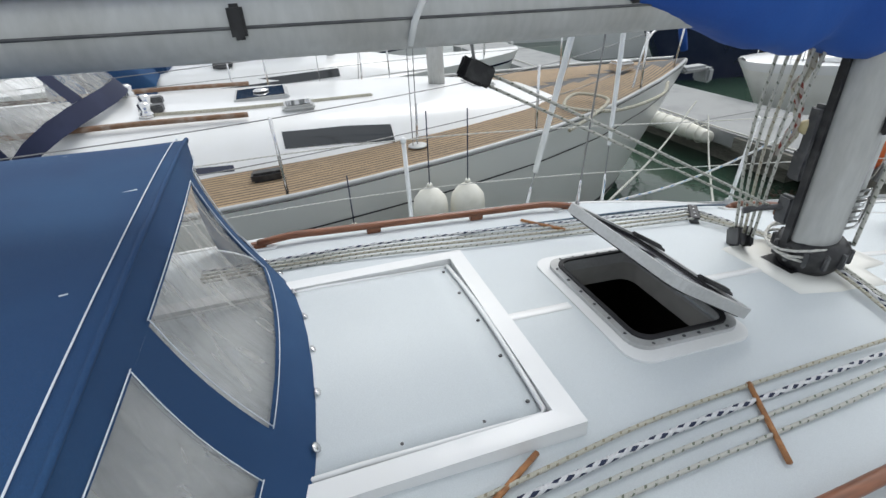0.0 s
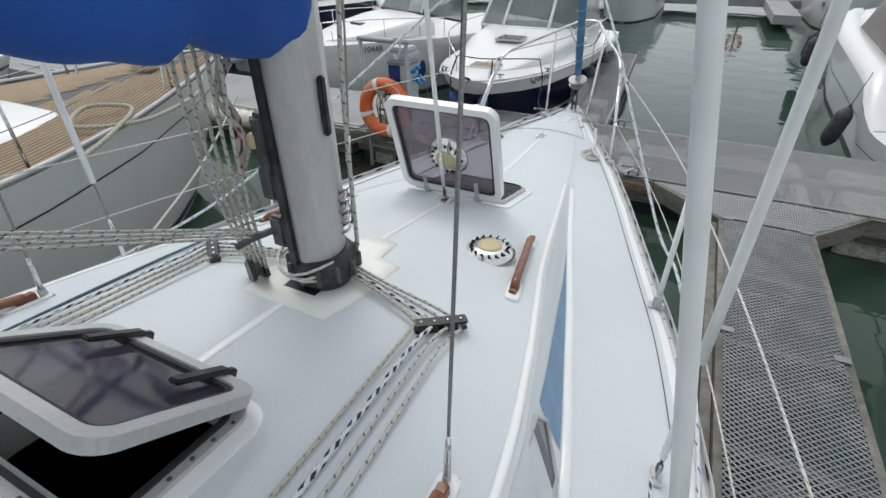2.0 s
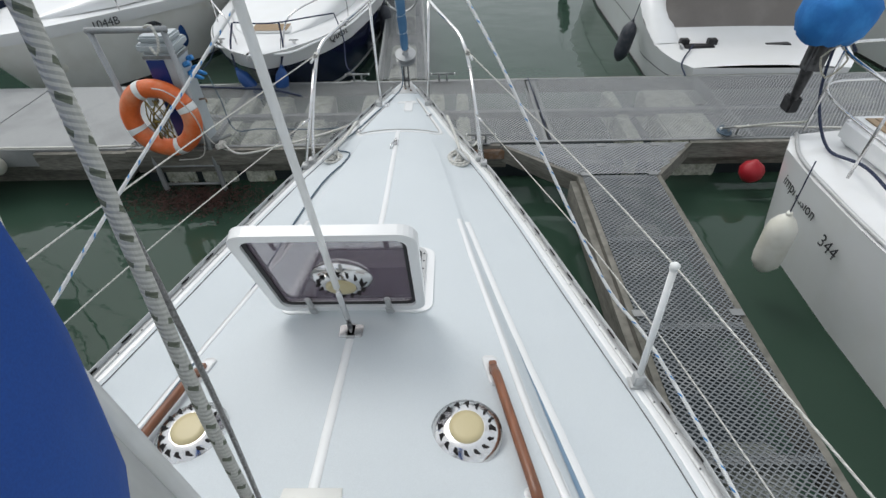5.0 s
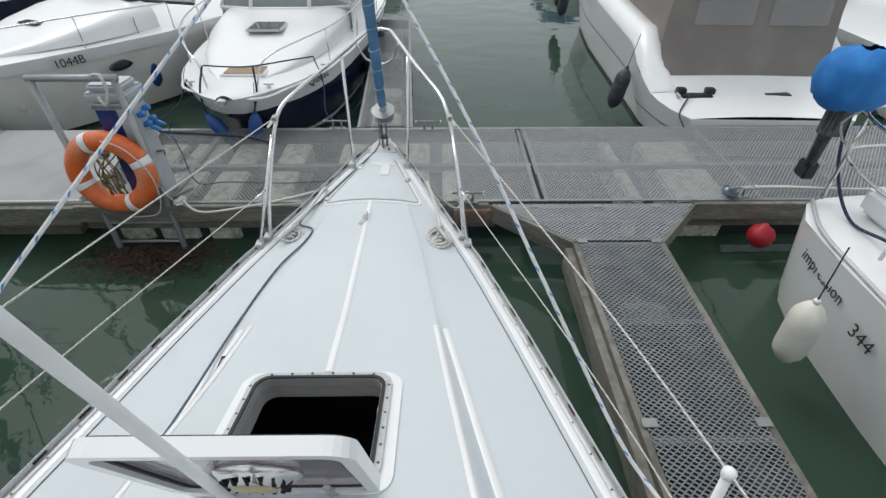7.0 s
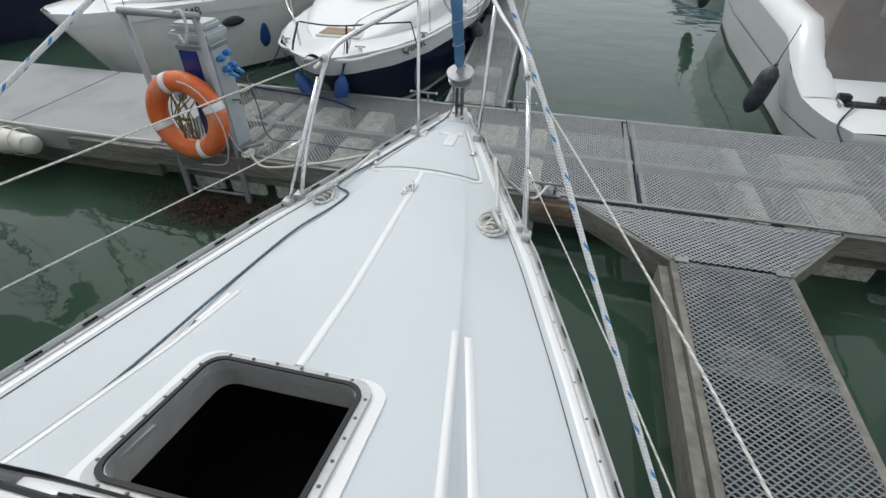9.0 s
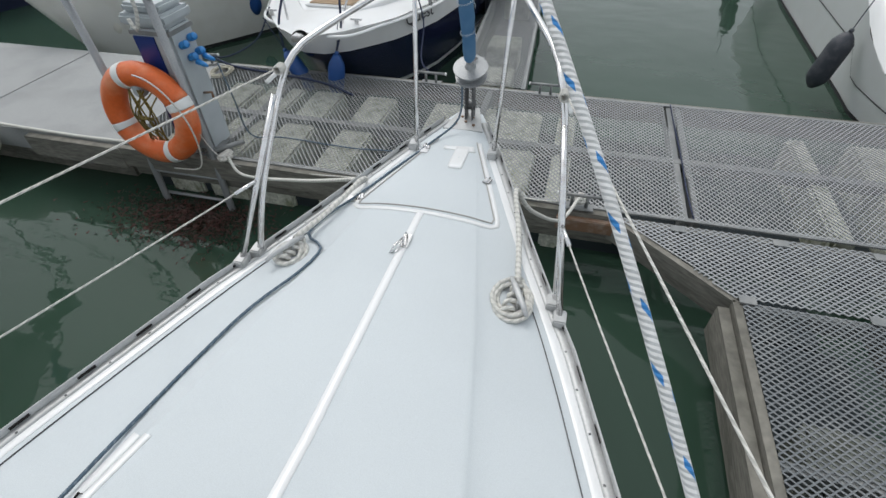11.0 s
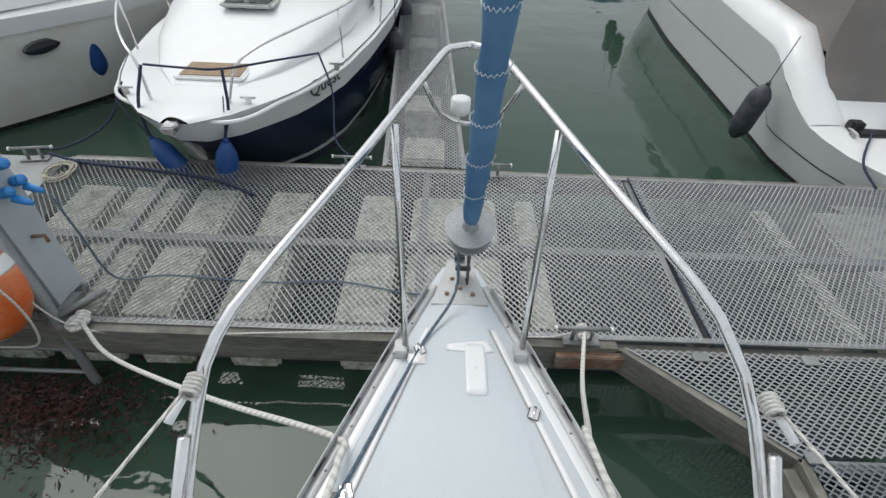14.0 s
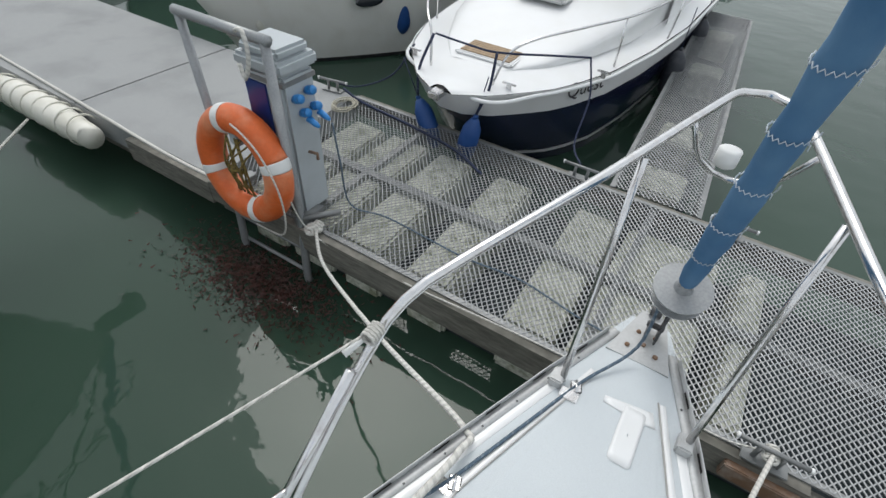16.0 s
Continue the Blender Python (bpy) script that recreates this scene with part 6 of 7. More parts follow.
# wheelhouse
A = [(-1.02, 3.1, 1.32), (-0.45, 2.75, 1.36), (0.45, 2.75, 1.36), (1.02, 3.1, 1.32)]
B = [(-0.88, 3.65, 2.08), (-0.42, 3.42, 2.12), (0.42, 3.42, 2.12), (0.88, 3.65, 2.08)]
for k in range(3):
    w = part("windscreen", ([A[k], A[k + 1], B[k + 1], B[k]], [(0, 1, 2, 3)]), SCREEN, q, "sloping windscreen pane")
for k in range(4):
    rod("screen_pillar", [A[k], B[k]], 0.03, GELCOAT, q, n=8)
rod("screen_sill", A, 0.03, GELCOAT, q, bend=False)
for s in (-1, 1):
    part("side_window", ([(s * 1.02, 3.1, 1.32), (s * 1.05, 4.6, 1.32), (s * 0.90, 4.5, 2.08), (s * 0.88, 3.65, 2.08)], [(0, 1, 2, 3)]), SCREEN, q)
    part("house_side", ([(s * 1.02, 3.1, 1.32), (s * 1.05, 4.6, 1.32), (s * 1.08, 4.6, 0.95), (s * 1.05, 3.0, 0.95)], [(0, 1, 2, 3)]), GELCOAT, q)
    rod("wiper", [(s * 0.2, 2.9, 1.44), (s * 0.45, 3.12, 1.75)], 0.008, BLACK, q)
rows = [[(x * 1.0, y, 2.12 + 0.06 * (1 - x * x) - (0.03 if y < 3.35 else 0)) for x in np.linspace(-1, 1, 9)] for y in np.linspace(3.2, 4.9, 7)]
part("house_roof", sheet(rows, 0.06), GELCOAT, q, "white wheelhouse roof")
rail_pts = [(-1.24, 4.3, 1.42), (-1.20, 2.6, 1.44), (-1.02, 1.6, 1.42), (-0.74, 0.95, 1.40), (-0.50, 0.55, 1.36), (-0.36, 0.40, 1.26), (-0.29, 0.30, 1.02)]
for s in (1, -1):
    rail_run(q, [(s * x, y, z) for x, y, z in rail_pts], [((s * 1.20, 2.6, 1.44), (s * 1.16, 2.6)), ((s * 0.95, 1.4, 1.41), (s * 0.95, 1.42))], qz)
part("bow_roller", boxes(((-0.05, -0.12, 0.97), (0.05, 0.12, 1.03)), bevel=0.012), STEEL, q, "steel bow roller")
letters("boat_name", "Quest", 0.19, pose(0, 0, 0) @ Matrix(((0.36, 0, 0.93, 0.0), (0.93, 0, -0.36, 0.0), (0, 1, 0, 0.0), (0, 0, 0, 1))), INK, q, "dark lettering").matrix_basis = pose(0.775, 0.78, 0.865)
for x, y in ((-0.55, 0.45), (0.42, 0.35), (0.95, 1.1)):
    c = part("deck_cleat", boxes(((x - 0.06, y - 0.012, qz(y) + 0.05), (x + 0.06, y + 0.012, qz(y) + 0.065)), ((x - 0.02, y - 0.012, qz(y)), (x + 0.02, y + 0.012, qz(y) + 0.05)), bevel=0.004), STEEL, q)
hang_fender(-2.34, 10.22, 0.74, 0.80, FENDER_BLUE, "blue fender hanging at the navy cruiser's bow", (-6, -32), "cruiser bow fenders")
hang_fender(-1.74, 10.16, 0.78, 0.80, FENDER_BLUE, "blue fender hanging at the navy cruiser's bow", (-4, 10), "cruiser bow fenders")
hang_fender(-0.70, 13.0, 0.75, 1.0, FENDER_DARK, "dark fender between the cruiser and the finger pontoon", (0, 0), "cruiser side fenders")
hang_fender(-0.70, 14.4, 0.75, 1.0, FENDER_DARK, "dark fender between the cruiser and the finger pontoon", (0, 0), "cruiser side fenders")
rope("bow_line", [(-1.12, 10.86, 1.22), (-1.03, 10.8, 0.92), (-0.98, 10.5, 0.66), (-0.82, 10.24, 0.64)], 0.008, ROPE_NAVY, "dark mooring line from the cruiser to a pontoon cleat", "rope", "cruiser lines")
rope("bow_line", [(-2.62, 10.55, 1.05), (-2.8, 10.45, 0.75), (-3.1, 10.3, 0.60), (-3.3, 10.2, 0.62)], 0.008, ROPE_NAVY, "dark mooring line from the cruiser to a pontoon cleat", "rope", "cruiser lines")
rope("bow_rope", [(-2.27, 10.34, 1.28), (-2.0, 10.38, 1.25), (-1.70, 10.34, 1.27), (-1.35, 10.62, 1.25), (-1.12, 10.86, 1.22)], 0.009, ROPE_NAVY, "dark rope tied across the cruiser's bow rails", "rope")
rope("bow_strop", [(-1.70, 10.33, 1.28), (-1.68, 10.22, 1.02), (-1.735, 10.16, 0.82)], 0.012, ROPE_NAVY, "dark rope from the cruiser's rail to its bow fender", "rope", "fender strops")
rope("bow_strop", [(-2.28, 10.33, 1.28), (-2.34, 10.22, 1.02), (-2.34, 10.20, 0.78)], 0.012, ROPE_NAVY, "dark rope from the cruiser's rail to its bow fender", "rope", "fender strops")


def day_boat(name, label, x, y, turn, L, B, sheer, hull_m, screen=True, cover=None, number=False):
    b = place(thing(name, label, "motor boat"), x, y, turn)
    bf = lambda v: B * min(1.0, 0.12 + 0.88 * min(1.0, (v / (0.42 * L))) ** 0.55)
    zf = lambda v: sheer - 0.10 * v / L
    add_hull(b, bf, zf, L, 0.74, [("hull", lambda v: -0.3, lambda v: zf(v) - 0.14, hull_m, "", 0.0), ("gunwale", lambda v: zf(v) - 0.145, lambda v: zf(v) + 0.01, GELCOAT, "", 0.02),
                                  ("boot_stripe", lambda v: WATER, lambda v: WATER + 0.05, BLACK, "", 0.006)], 0.8)
    part("deck", deck_skin(bf, zf, L, 0.05), GELCOAT, b)
    rows = []
    for k, (w, h) in enumerate(((0.25, 0.02), (0.5, 0.12), (0.68, 0.24), (0.76, 0.34), (0.78, 0.38))):
        yy = L * (0.10 + 0.085 * k)
        rows.append([(w * B * math.copysign(abs(math.sin(a)) ** 0.5, math.sin(a)), yy, zf(yy) + 0.03 + h * max(0.0, math.cos(a)) ** 0.5) for a in np.linspace(-math.pi / 2, math.pi / 2, 17)])
    part("trunk", sheet(rows), GELCOAT, b)
    y1, y2 = L * 0.42, L * 0.56
    w = 0.78 * B
    if screen:
        A = [(-w, y2, sheer + 0.15), (-w * 0.7, y1, sheer + 0.36), (w * 0.7, y1, sheer + 0.36), (w, y2, sheer + 0.15)]
        C = [(-w * 0.85, y2 + 0.3, sheer + 0.85), (-w * 0.6, y1 + 0.4, sheer + 0.92), (w * 0.6, y1 + 0.4, sheer + 0.92), (w * 0.85, y2 + 0.3, sheer + 0.85)]
        for k in range(3):
            part("windscreen", ([A[k], A[k + 1], C[k + 1], C[k]], [(0, 1, 2, 3)]), SCREEN, b)
        for k in range(4):
            rod("screen_pillar", [A[k], C[k]], 0.022, GELCOAT, b)
        rod("screen_top", C, 0.022, GELCOAT, b, bend=False)
        rod("screen_base", A, 0.022, BLACK, b, bend=False)
    else:
        rows = [[(w * math.sin(a), yy, zf(yy) + 0.2 + hh * max(0, math.cos(a)) ** 0.6) for a in np.linspace(-1.57, 1.57, 15)] for yy, hh in ((y1, 0.2), (y1 + 0.5, 0.9), (L * 0.8, 0.95), (L * 0.92, 0.7))]
        part("cockpit_cover", sheet(rows), cover or TAUPE, b, "canvas cockpit cover")
    if cover and screen:
        rows = [[(w * math.sin(a), yy, sheer + 0.1 + hh * max(0, math.cos(a)) ** 0.6) for a in np.linspace(-1.57, 1.57, 15)] for yy, hh in ((y2 + 0.2, 0.85), (L * 0.8, 0.95), (L * 0.95, 0.6))]
        part("cockpit_cover", sheet(rows), cover, b, "canvas cockpit cover")
    for s in (1, -1):
        pts = [(s * bf(L * 0.45) * 0.95, L * 0.45, sheer + 0.32), (s * bf(L * 0.25) * 0.95, L * 0.25, sheer + 0.38), (s * bf(L * 0.08) * 0.9, L * 0.08, sheer + 0.38), (s * 0.15, 0.02, sheer + 0.34)]
        rail_run(b, pts, [(p, (p[0], p[1])) for p in pts[:3]], zf)
        part("port_light", lathe([(0.13, 0), (0.13, 0.012), (0.10, 0.014)], 20, pose(s * (bf(L * 0.3) * 0.965), L * 0.3, sheer - 0.33, 0, s * 82, 0) @ Matrix.Diagonal((0.5, 1.5, 1, 1))), WINDOW, b, "oval port light")
    part("foredeck_hatch", boxes(((-0.2, L * 0.24, sheer + 0.2), (0.2, L * 0.24 + 0.4, sheer + 0.235)), bevel=0.02), WINDOW, b)
    return b


cr = day_boat("cabin_cruiser", "cream cabin cruiser with a stripe and oval port light", -5.85, 10.4, -22, 6.5, 1.25, 1.15, GEL_WARM, True)
letters("hull_number", "1044B", 0.15, Matrix(((0.29, 0, 0.957, 0), (0.957, 0, -0.29, 0), (0, 1, 0, 0), (0, 0, 0, 1))), INK, cr, "dark number").matrix_basis = pose(0.875, 1.15, 0.985)
hang_fender(-4.02, 12.3, 0.9, 1.0, FENDER_BLUE, "blue fender on the cream cruiser", (0, 0), "cream cruiser fenders")
hang_fender(-5.15, 10.95, 0.95, 0.9, FENDER, "white fender on the cream cruiser", (0, 0), "cream cruiser fenders")

# sports cruiser with a taupe canopy, stern to the pontoon
sc = place(thing("sports_cruiser", "white sports cruiser moored stern-to under a taupe canvas canopy", "motor boat"), 4.95, 19.6, 177.8)
sb = knots("0:0.08 1:0.75 2.5:1.25 4.5:1.42 8.2:1.42 9.0:1.22 9.3:1.0")
sz = knots("0:1.35 3:1.22 6.5:1.12 7.8:1.08 8.6:0.66 9.3:0.60")
add_hull(sc, sb, sz, 9.3, 0.80, [("hull", lambda v: -0.3, lambda v: sz(v), GELCOAT, "white hull", 0.0), ("hull_line", lambda v: min(sz(v) - 0.25, 0.62) if v < 8 else 0.36, lambda v: min(sz(v) - 0.235, 0.635) if v < 8 else 0.375, DARKGREY, "", 0.01),
                                 ("boot_stripe", lambda v: WATER - 0.02, lambda v: WATER + 0.05, INK, "", 0.008)], 1.0)
part("deck", deck_skin(sb, sz, 9.3, 0.04), GELCOAT, sc)
for s in (-1, 1):
    rows = [[(s * (sb(y) - d), y, sz(y) + h * (1 if y < 7.9 else max(0.05, (8.7 - y) / 0.8))) for d, h in ((0.0, 0.0), (0.03, 0.12), (0.12, 0.20), (0.28, 0.22), (0.36, 0.12))] for y in np.linspace(2.0, 8.6, 24)]
    part("quarter_moulding", sheet(rows), GELCOAT, sc, "rounded white side deck moulding")
rows = []
for y, hh in ((4.2, 0.35), (4.9, 1.05), (5.8, 1.15), (7.2, 1.15), (8.05, 1.05)):
    rows.append([(1.13 * math.copysign(abs(math.sin(a)) ** 0.55, math.sin(a)), y, 1.16 + hh * max(0.0, math.cos(a)) ** 0.5) for a in np.linspace(-math.pi / 2, math.pi / 2, 25)])
canopy = part("canopy", sheet(rows), TAUPE, sc, "sagging taupe canvas canopy")
bottom = [(1.13 * t, 8.38, 0.67) for t in np.linspace(-1, 1, 25)]
part("canopy_back", sheet([rows[-1], [tuple(Vector(p).lerp(Vector(q_), 0.5) + Vector((0, 0.02, 0))) for p, q_ in zip(rows[-1], bottom)], bottom]), TAUPE, canopy)
for x0, x1 in ((-0.85, -0.1), (0.1, 0.85)):
    rows = [[(x0 + (x1 - x0) * a, 8.10 + 0.14 * b + 0.03, 2.05 - 0.60 * b) for a in (0, 1)] for b in (0.0, 1.0)]
    part("canopy_window", sheet(rows), CLEAR, canopy, "cloudy vinyl window")
for x in (-0.8, 0.5):
    part("grille", boxes(((x - 0.2, 8.46, 0.66), (x + 0.25, 8.54, 0.685)), bevel=0.006), BLACK, sc, "black vent grille")
wn_ = part("stern_bracket", boxes(((0.55, 8.65, 0.64), (0.95, 8.78, 0.70)), ((0.5, 8.6, 0.68), (0.62, 8.7, 0.76)), ((0.88, 8.6, 0.68), (1.0, 8.7, 0.76)), bevel=0.01), BLACK, sc, "black folded bathing ladder bracket")
part("stern_bracket", boxes(((-0.5, 8.6, 0.64), (-0.15, 8.72, 0.70)), bevel=0.01), BLACK, sc)
for s in (-1, 1):
    cleat(s * 1.0, 8.75, 90, sc, 0.9, 0.66, "steel stern cleat")
hang_fender(3.12, 11.6, 0.82, 1.05, FENDER_DARK, "dark fender hanging on the sports cruiser's side", (0, 10), "sports cruiser fenders")
hang_fender(3.28, 16.6, 1.0, 1.1, FENDER_DARK, "dark fender hanging on the sports cruiser's side", (0, 5), "sports cruiser fenders")
hang_fender(3.38, 17.5, 1.0, 1.1, FENDER_DARK, "dark fender hanging on the sports cruiser's side", (0, 5), "sports cruiser fenders")
for k in range(3):
    part("side_marking", tube([(-1.44, 7.0 + 0.15 * k, 0.95), (-1.44, 7.1 + 0.15 * k, 0.85), (-1.44, 7.2 + 0.15 * k, 0.97)], 0.012, 6), INK, sc)
rope("stern_line", [(3.78, 10.9, 0.72), (3.5, 10.5, 0.62), (3.45, 10.2, 0.56)], 0.010, ROPE_NAVY, "dark mooring line of the sports cruiser", "rope")

# sailing yacht across the finger, seen from its stern quarter
im = place(thing("sailing_yacht", "white sailing yacht beyond the finger pontoon with lettered quarter", "yacht"), 4.74, -2.55, 0)
ib = knots("0:0.05 1.5:0.7 3:1.15 5:1.5 7.5:1.61 9:1.63 9.8:1.59 10.2:1.50 10.4:1.39 10.6:1.18 10.75:0.95")
iz = knots("0:1.25 5:1.08 10:0.98 10.5:0.92 10.75:0.80")
add_hull(im, ib, iz, 10.75, 0.84, [("hull", lambda v: -0.3, lambda v: iz(v), GELCOAT, "white hull with dark lettering", 0.0)], 0.8)
part("deck", deck_skin(ib, iz, 10.75, 0.05), GELCOAT, im)
part("toe_rail", tube([(-ib(v) + 0.03, v, iz(v) + 0.02) for v in np.arange(0.5, 10.6, 0.5)], 0.016, 8), ALU, im)
for x in (-1.1, 0.45):
    part("cockpit_seat", boxes(((x, 8.6, 1.0), (x + 0.65, 10.3, 1.22)), bevel=0.05), GELCOAT, im)
for k in range(6):
    part("teak_slat", boxes(((-1.0 + 0.08 * k, 9.2, 1.222), (-0.93 + 0.08 * k, 10.2, 1.23)), bevel=0.002), DECK_TEAK, im)
part("coachroof", boxes(((-1.0, 3.0, 1.1), (1.0, 7.8, 1.55)), bevel=0.12), GELCOAT, im)
letters("boat_name", "impression", 0.125, Matrix(((0, 0, -1, 0), (-1, 0, 0, 0), (0, 1, 0, 0), (0, 0, 0, 1))), INK, im, "dark lettering").matrix_basis = pose(-1.505, 10.06, 0.72, 0, 3, -7)
letters("boat_name", "344", 0.14, Matrix(((0, 0, -1, 0), (-1, 0, 0, 0), (0, 1, 0, 0), (0, 0, 0, 1))), INK, im, "dark number").matrix_basis = pose(-1.58, 9.36, 0.64, 0, 3, -2)
for s in (-1, 1):
    pr = part("pushpit", tube([(s * 1.42, 8.9, 1.1), (s * 1.42, 8.95, 1.66), (s * 1.40, 9.6, 1.70), (s * 1.25, 10.45, 1.70), (s * 0.8, 10.62, 1.70), (s * 0.45, 10.64, 1.68), (s * 0.45, 10.62, 1.0)], 0.0125, 10), STEEL, im, "steel stern rail")
    rod("pushpit_rail", [(s * 1.42, 8.93, 1.38), (s * 1.25, 10.42, 1.38), (s * 0.45, 10.62, 1.38)], 0.010, STEEL, pr)
    rod("pushpit_post", [(s * 1.28, 10.4, 1.70), (s * 1.28, 10.4, 1.02)], 0.012, STEEL, pr)
    rod("pushpit_post", [(s * 1.42, 9.6, 1.70), (s * 1.42, 9.6, 1.06)], 0.012, STEEL, pr)
ob_ = thing("outboard_motor", "small outboard motor in a bright blue bag on the stern rail", "outboard motor", "", (3.37, 8.0, 1.74))
rows = []
rng = random.Random(12)
for k, (z, s) in enumerate(((-0.02, 0.14), (0.05, 0.195), (0.15, 0.215), (0.26, 0.21), (0.34, 0.165), (0.38, 0.06))):
    rows.append([(1.2 * s * math.copysign(abs(math.cos(a)) ** 0.7, math.cos(a)) * (1 + 0.07 * rng.uniform(-1, 1)), 0.92 * s * math.copysign(abs(math.sin(a)) ** 0.7, math.sin(a)) * (1 + 0.07 * rng.uniform(-1, 1)), z + 0.012 * rng.uniform(-1, 1)) for a in np.linspace(0, 2 * math.pi, 23)[:-1]])
part("bag", sheet(rows, 0, True), BLUEBAG, ob_, "crumpled bright blue bag")
part("leg", tube([(0, 0, 0.05), (-0.02, 0, -0.12), (-0.02, 0, -0.50)], [0.07, 0.05, 0.035], 12), BLACK, ob_, "black motor leg")
part("clamp", boxes(((-0.07, -0.05, -0.25), (0.07, 0.06, -0.02)), bevel=0.012), DARKGREY, ob_)
part("tiller_cord", tube([(0.05, -0.1, 0.0), (0.12, -0.18, -0.1), (0.03, -0.16, -0.25), (-0.05, -0.12, -0.1), (0.04, -0.14, 0.0)], 0.008, 6), ROPE_YEL, ob_)
part("gear_foot", boxes(((-0.05, -0.03, -0.62), (0.05, 0.10, -0.48)), bevel=0.015), BLACK, ob_)
rope("stern_cable", [(3.75, 8.1, 1.6), (3.60, 8.15, 1.75), (3.55, 8.0, 1.3), (3.52, 7.6, 1.0), (3.4, 7.0, 1.15), (3.3, 6.2, 1.1), (3.3, 5.4, 1.0)], 0.012, ROPE_NAVY, "black cable looping down from the stern rail", "cable")
rope("stern_line", [(3.55, 7.95, 1.05), (3.45, 8.3, 0.85), (3.36, 8.6, 0.66)], 0.011, ROPE_FLECK, "green-flecked stern line of the neighbouring yacht", "rope")
coil("coiled_rope", 3.28, 8.66, 0.57, 0.09, ROPE_BLUE, "pale blue rope heaped on the pontoon cleat", 4, 0.009, 31)
rope("stern_line", [(3.34, 8.62, 0.66), (3.8, 8.7, 0.62), (4.4, 8.68, 0.60), (5.4, 8.66, 0.60)], 0.012, ROPE_W, "white rope lying on the pontoon", "rope")
hang_fender(2.84, 6.82, 0.90, 1.0, FENDER, "cream fender on the yacht's quarter", (0, -3))
rf = tagged(part("round_fender", lathe([(0.02, -0.14), (0.09, -0.12), (0.14, -0.05), (0.15, 0.02), (0.12, 0.09), (0.05, 0.14), (0.02, 0.17)], 18, Matrix.Translation((3.50, 8.30, 0.32)) @ Matrix.Scale(0.8, 4)), FENDER_RED), "dark red round fender by the pontoon edge", "fender")

# big teak-decked yacht on the other side
nb = place(thing("sailing_yacht", "large white sailing yacht with teak side decks and grey hull", "yacht"), -4.42, 7.72, 180)
nbb = knots("0:0.05 0.3:0.28 1:0.72 2:1.22 3:1.58 4:1.80 5.4:1.98 8:2.05 11:1.95")
nbz = knots("0:1.62 2:1.50 5:1.43 11:1.40")
add_hull(nb, nbb, nbz, 11.0, 0.80, [("hull", lambda v: -0.3, lambda v: nbz(v), GEL_GREY, "pale grey hull", 0.0), ("hull_stripe", lambda v: nbz(v) - 0.30, lambda v: nbz(v) - 0.285, INK, "", 0.006),
                                    ("boot_stripe", lambda v: WATER + 0.03, lambda v: WATER + 0.11, INK, "dark boot stripe", 0.006)], 1.1)
part("deck", deck_skin(nbb, nbz, 11.0, 0.03), BLACK, nb, "dark caulking between the planks")
for s in (-1, 1):
    pts = [(s * (nbb(v) - 0.01), v, nbz(v) + 0.03) for v in np.arange(0.1, 11, 0.4)]
    part("toe_rail", tube(pts, 0.022, 8), ALU, nb, "grey toe rail")
    for k in range(26):
        rows = []
        off = 0.07 + 0.052 * k
        for v in np.arange(0.25, 10.9, 0.3):
            w = nbb(v) - off
            if w < 0.04:
                continue
            z = nbz(v) + 0.03 * (1 - (w / nbb(v)) ** 2) + 0.004
            rows.append([(s * w, v, z), (s * max(0.01, w - 0.040), v, z)])
        if len(rows) > 2:
            part("teak_plank", sheet(rows, 0), DECK_TEAK, nb)
rows = []
for v, w, h in ((2.3, 0.55, 0.02), (2.8, 0.80, 0.14), (3.6, 1.0, 0.26), (4.8, 1.14, 0.36), (6.5, 1.22, 0.44), (8.6, 1.24, 0.50), (9.2, 1.22, 0.50)):
    rows.append([(w * t, v, nbz(v) + 0.02 + h * (1 - abs(t) ** 5)) for t in np.linspace(-1, 1, 21)])
part("coachroof", sheet(rows), GELCOAT, nb, "glossy white coachroof")


def on_roof(x, v, up=0.0):
    w = float(np.interp(v, [2.3, 2.8, 3.6, 4.8, 6.5, 8.6], [0.55, 0.8, 1.0, 1.14, 1.22, 1.24]))
    h = float(np.interp(v, [2.3, 2.8, 3.6, 4.8, 6.5, 8.6], [0.02, 0.14, 0.26, 0.36, 0.44, 0.50]))
    return (x, v, nbz(v) + 0.02 + h * (1 - abs(x / w) ** 5) + up)


for s in (-1, 1):
    part("side_window", sheet([[on_roof(s * k, v, 0.006) for k in (0.97, 1.01, 1.05, 1.09)] for v in np.linspace(4.35, 5.35, 8)]), WINDOW, nb, "long dark cabin window")
    part("side_window", sheet([[on_roof(s * k, v, 0.006) for k in (1.15, 1.18)] for v in np.linspace(5.8, 6.8, 8)]), NAVY, nb)
    part("grab_rail", tube([on_roof(s * 0.80, v, 0.05) for v in np.linspace(5.6, 9.2, 12)], 0.024, 8), RUST, nb, "dark teak grab rail")
for x0, x1, v0, v1 in ((-0.28, 0.28, 5.2, 5.75), (-0.22, 0.22, 2.9, 3.2), (-0.75, -0.45, 5.0, 5.3)):
    z = on_roof((x0 + x1) / 2, (v0 + v1) / 2)[2]
    h = part("deck_hatch", boxes(((x0, v0, z - 0.02), (x1, v1, z + 0.03)), bevel=0.02), ALU, nb)
    part("hatch_pane", boxes(((x0 + 0.04, v0 + 0.04, z + 0.03), (x1 - 0.04, v1 - 0.04, z + 0.036)), bevel=0.003), WINDOW, h)
part("mast", tube([(0, 3.55, 1.7), (0, 3.7, 13.0)], 0.09, 16, flat=1.3), MAST, nb, "silver mast")
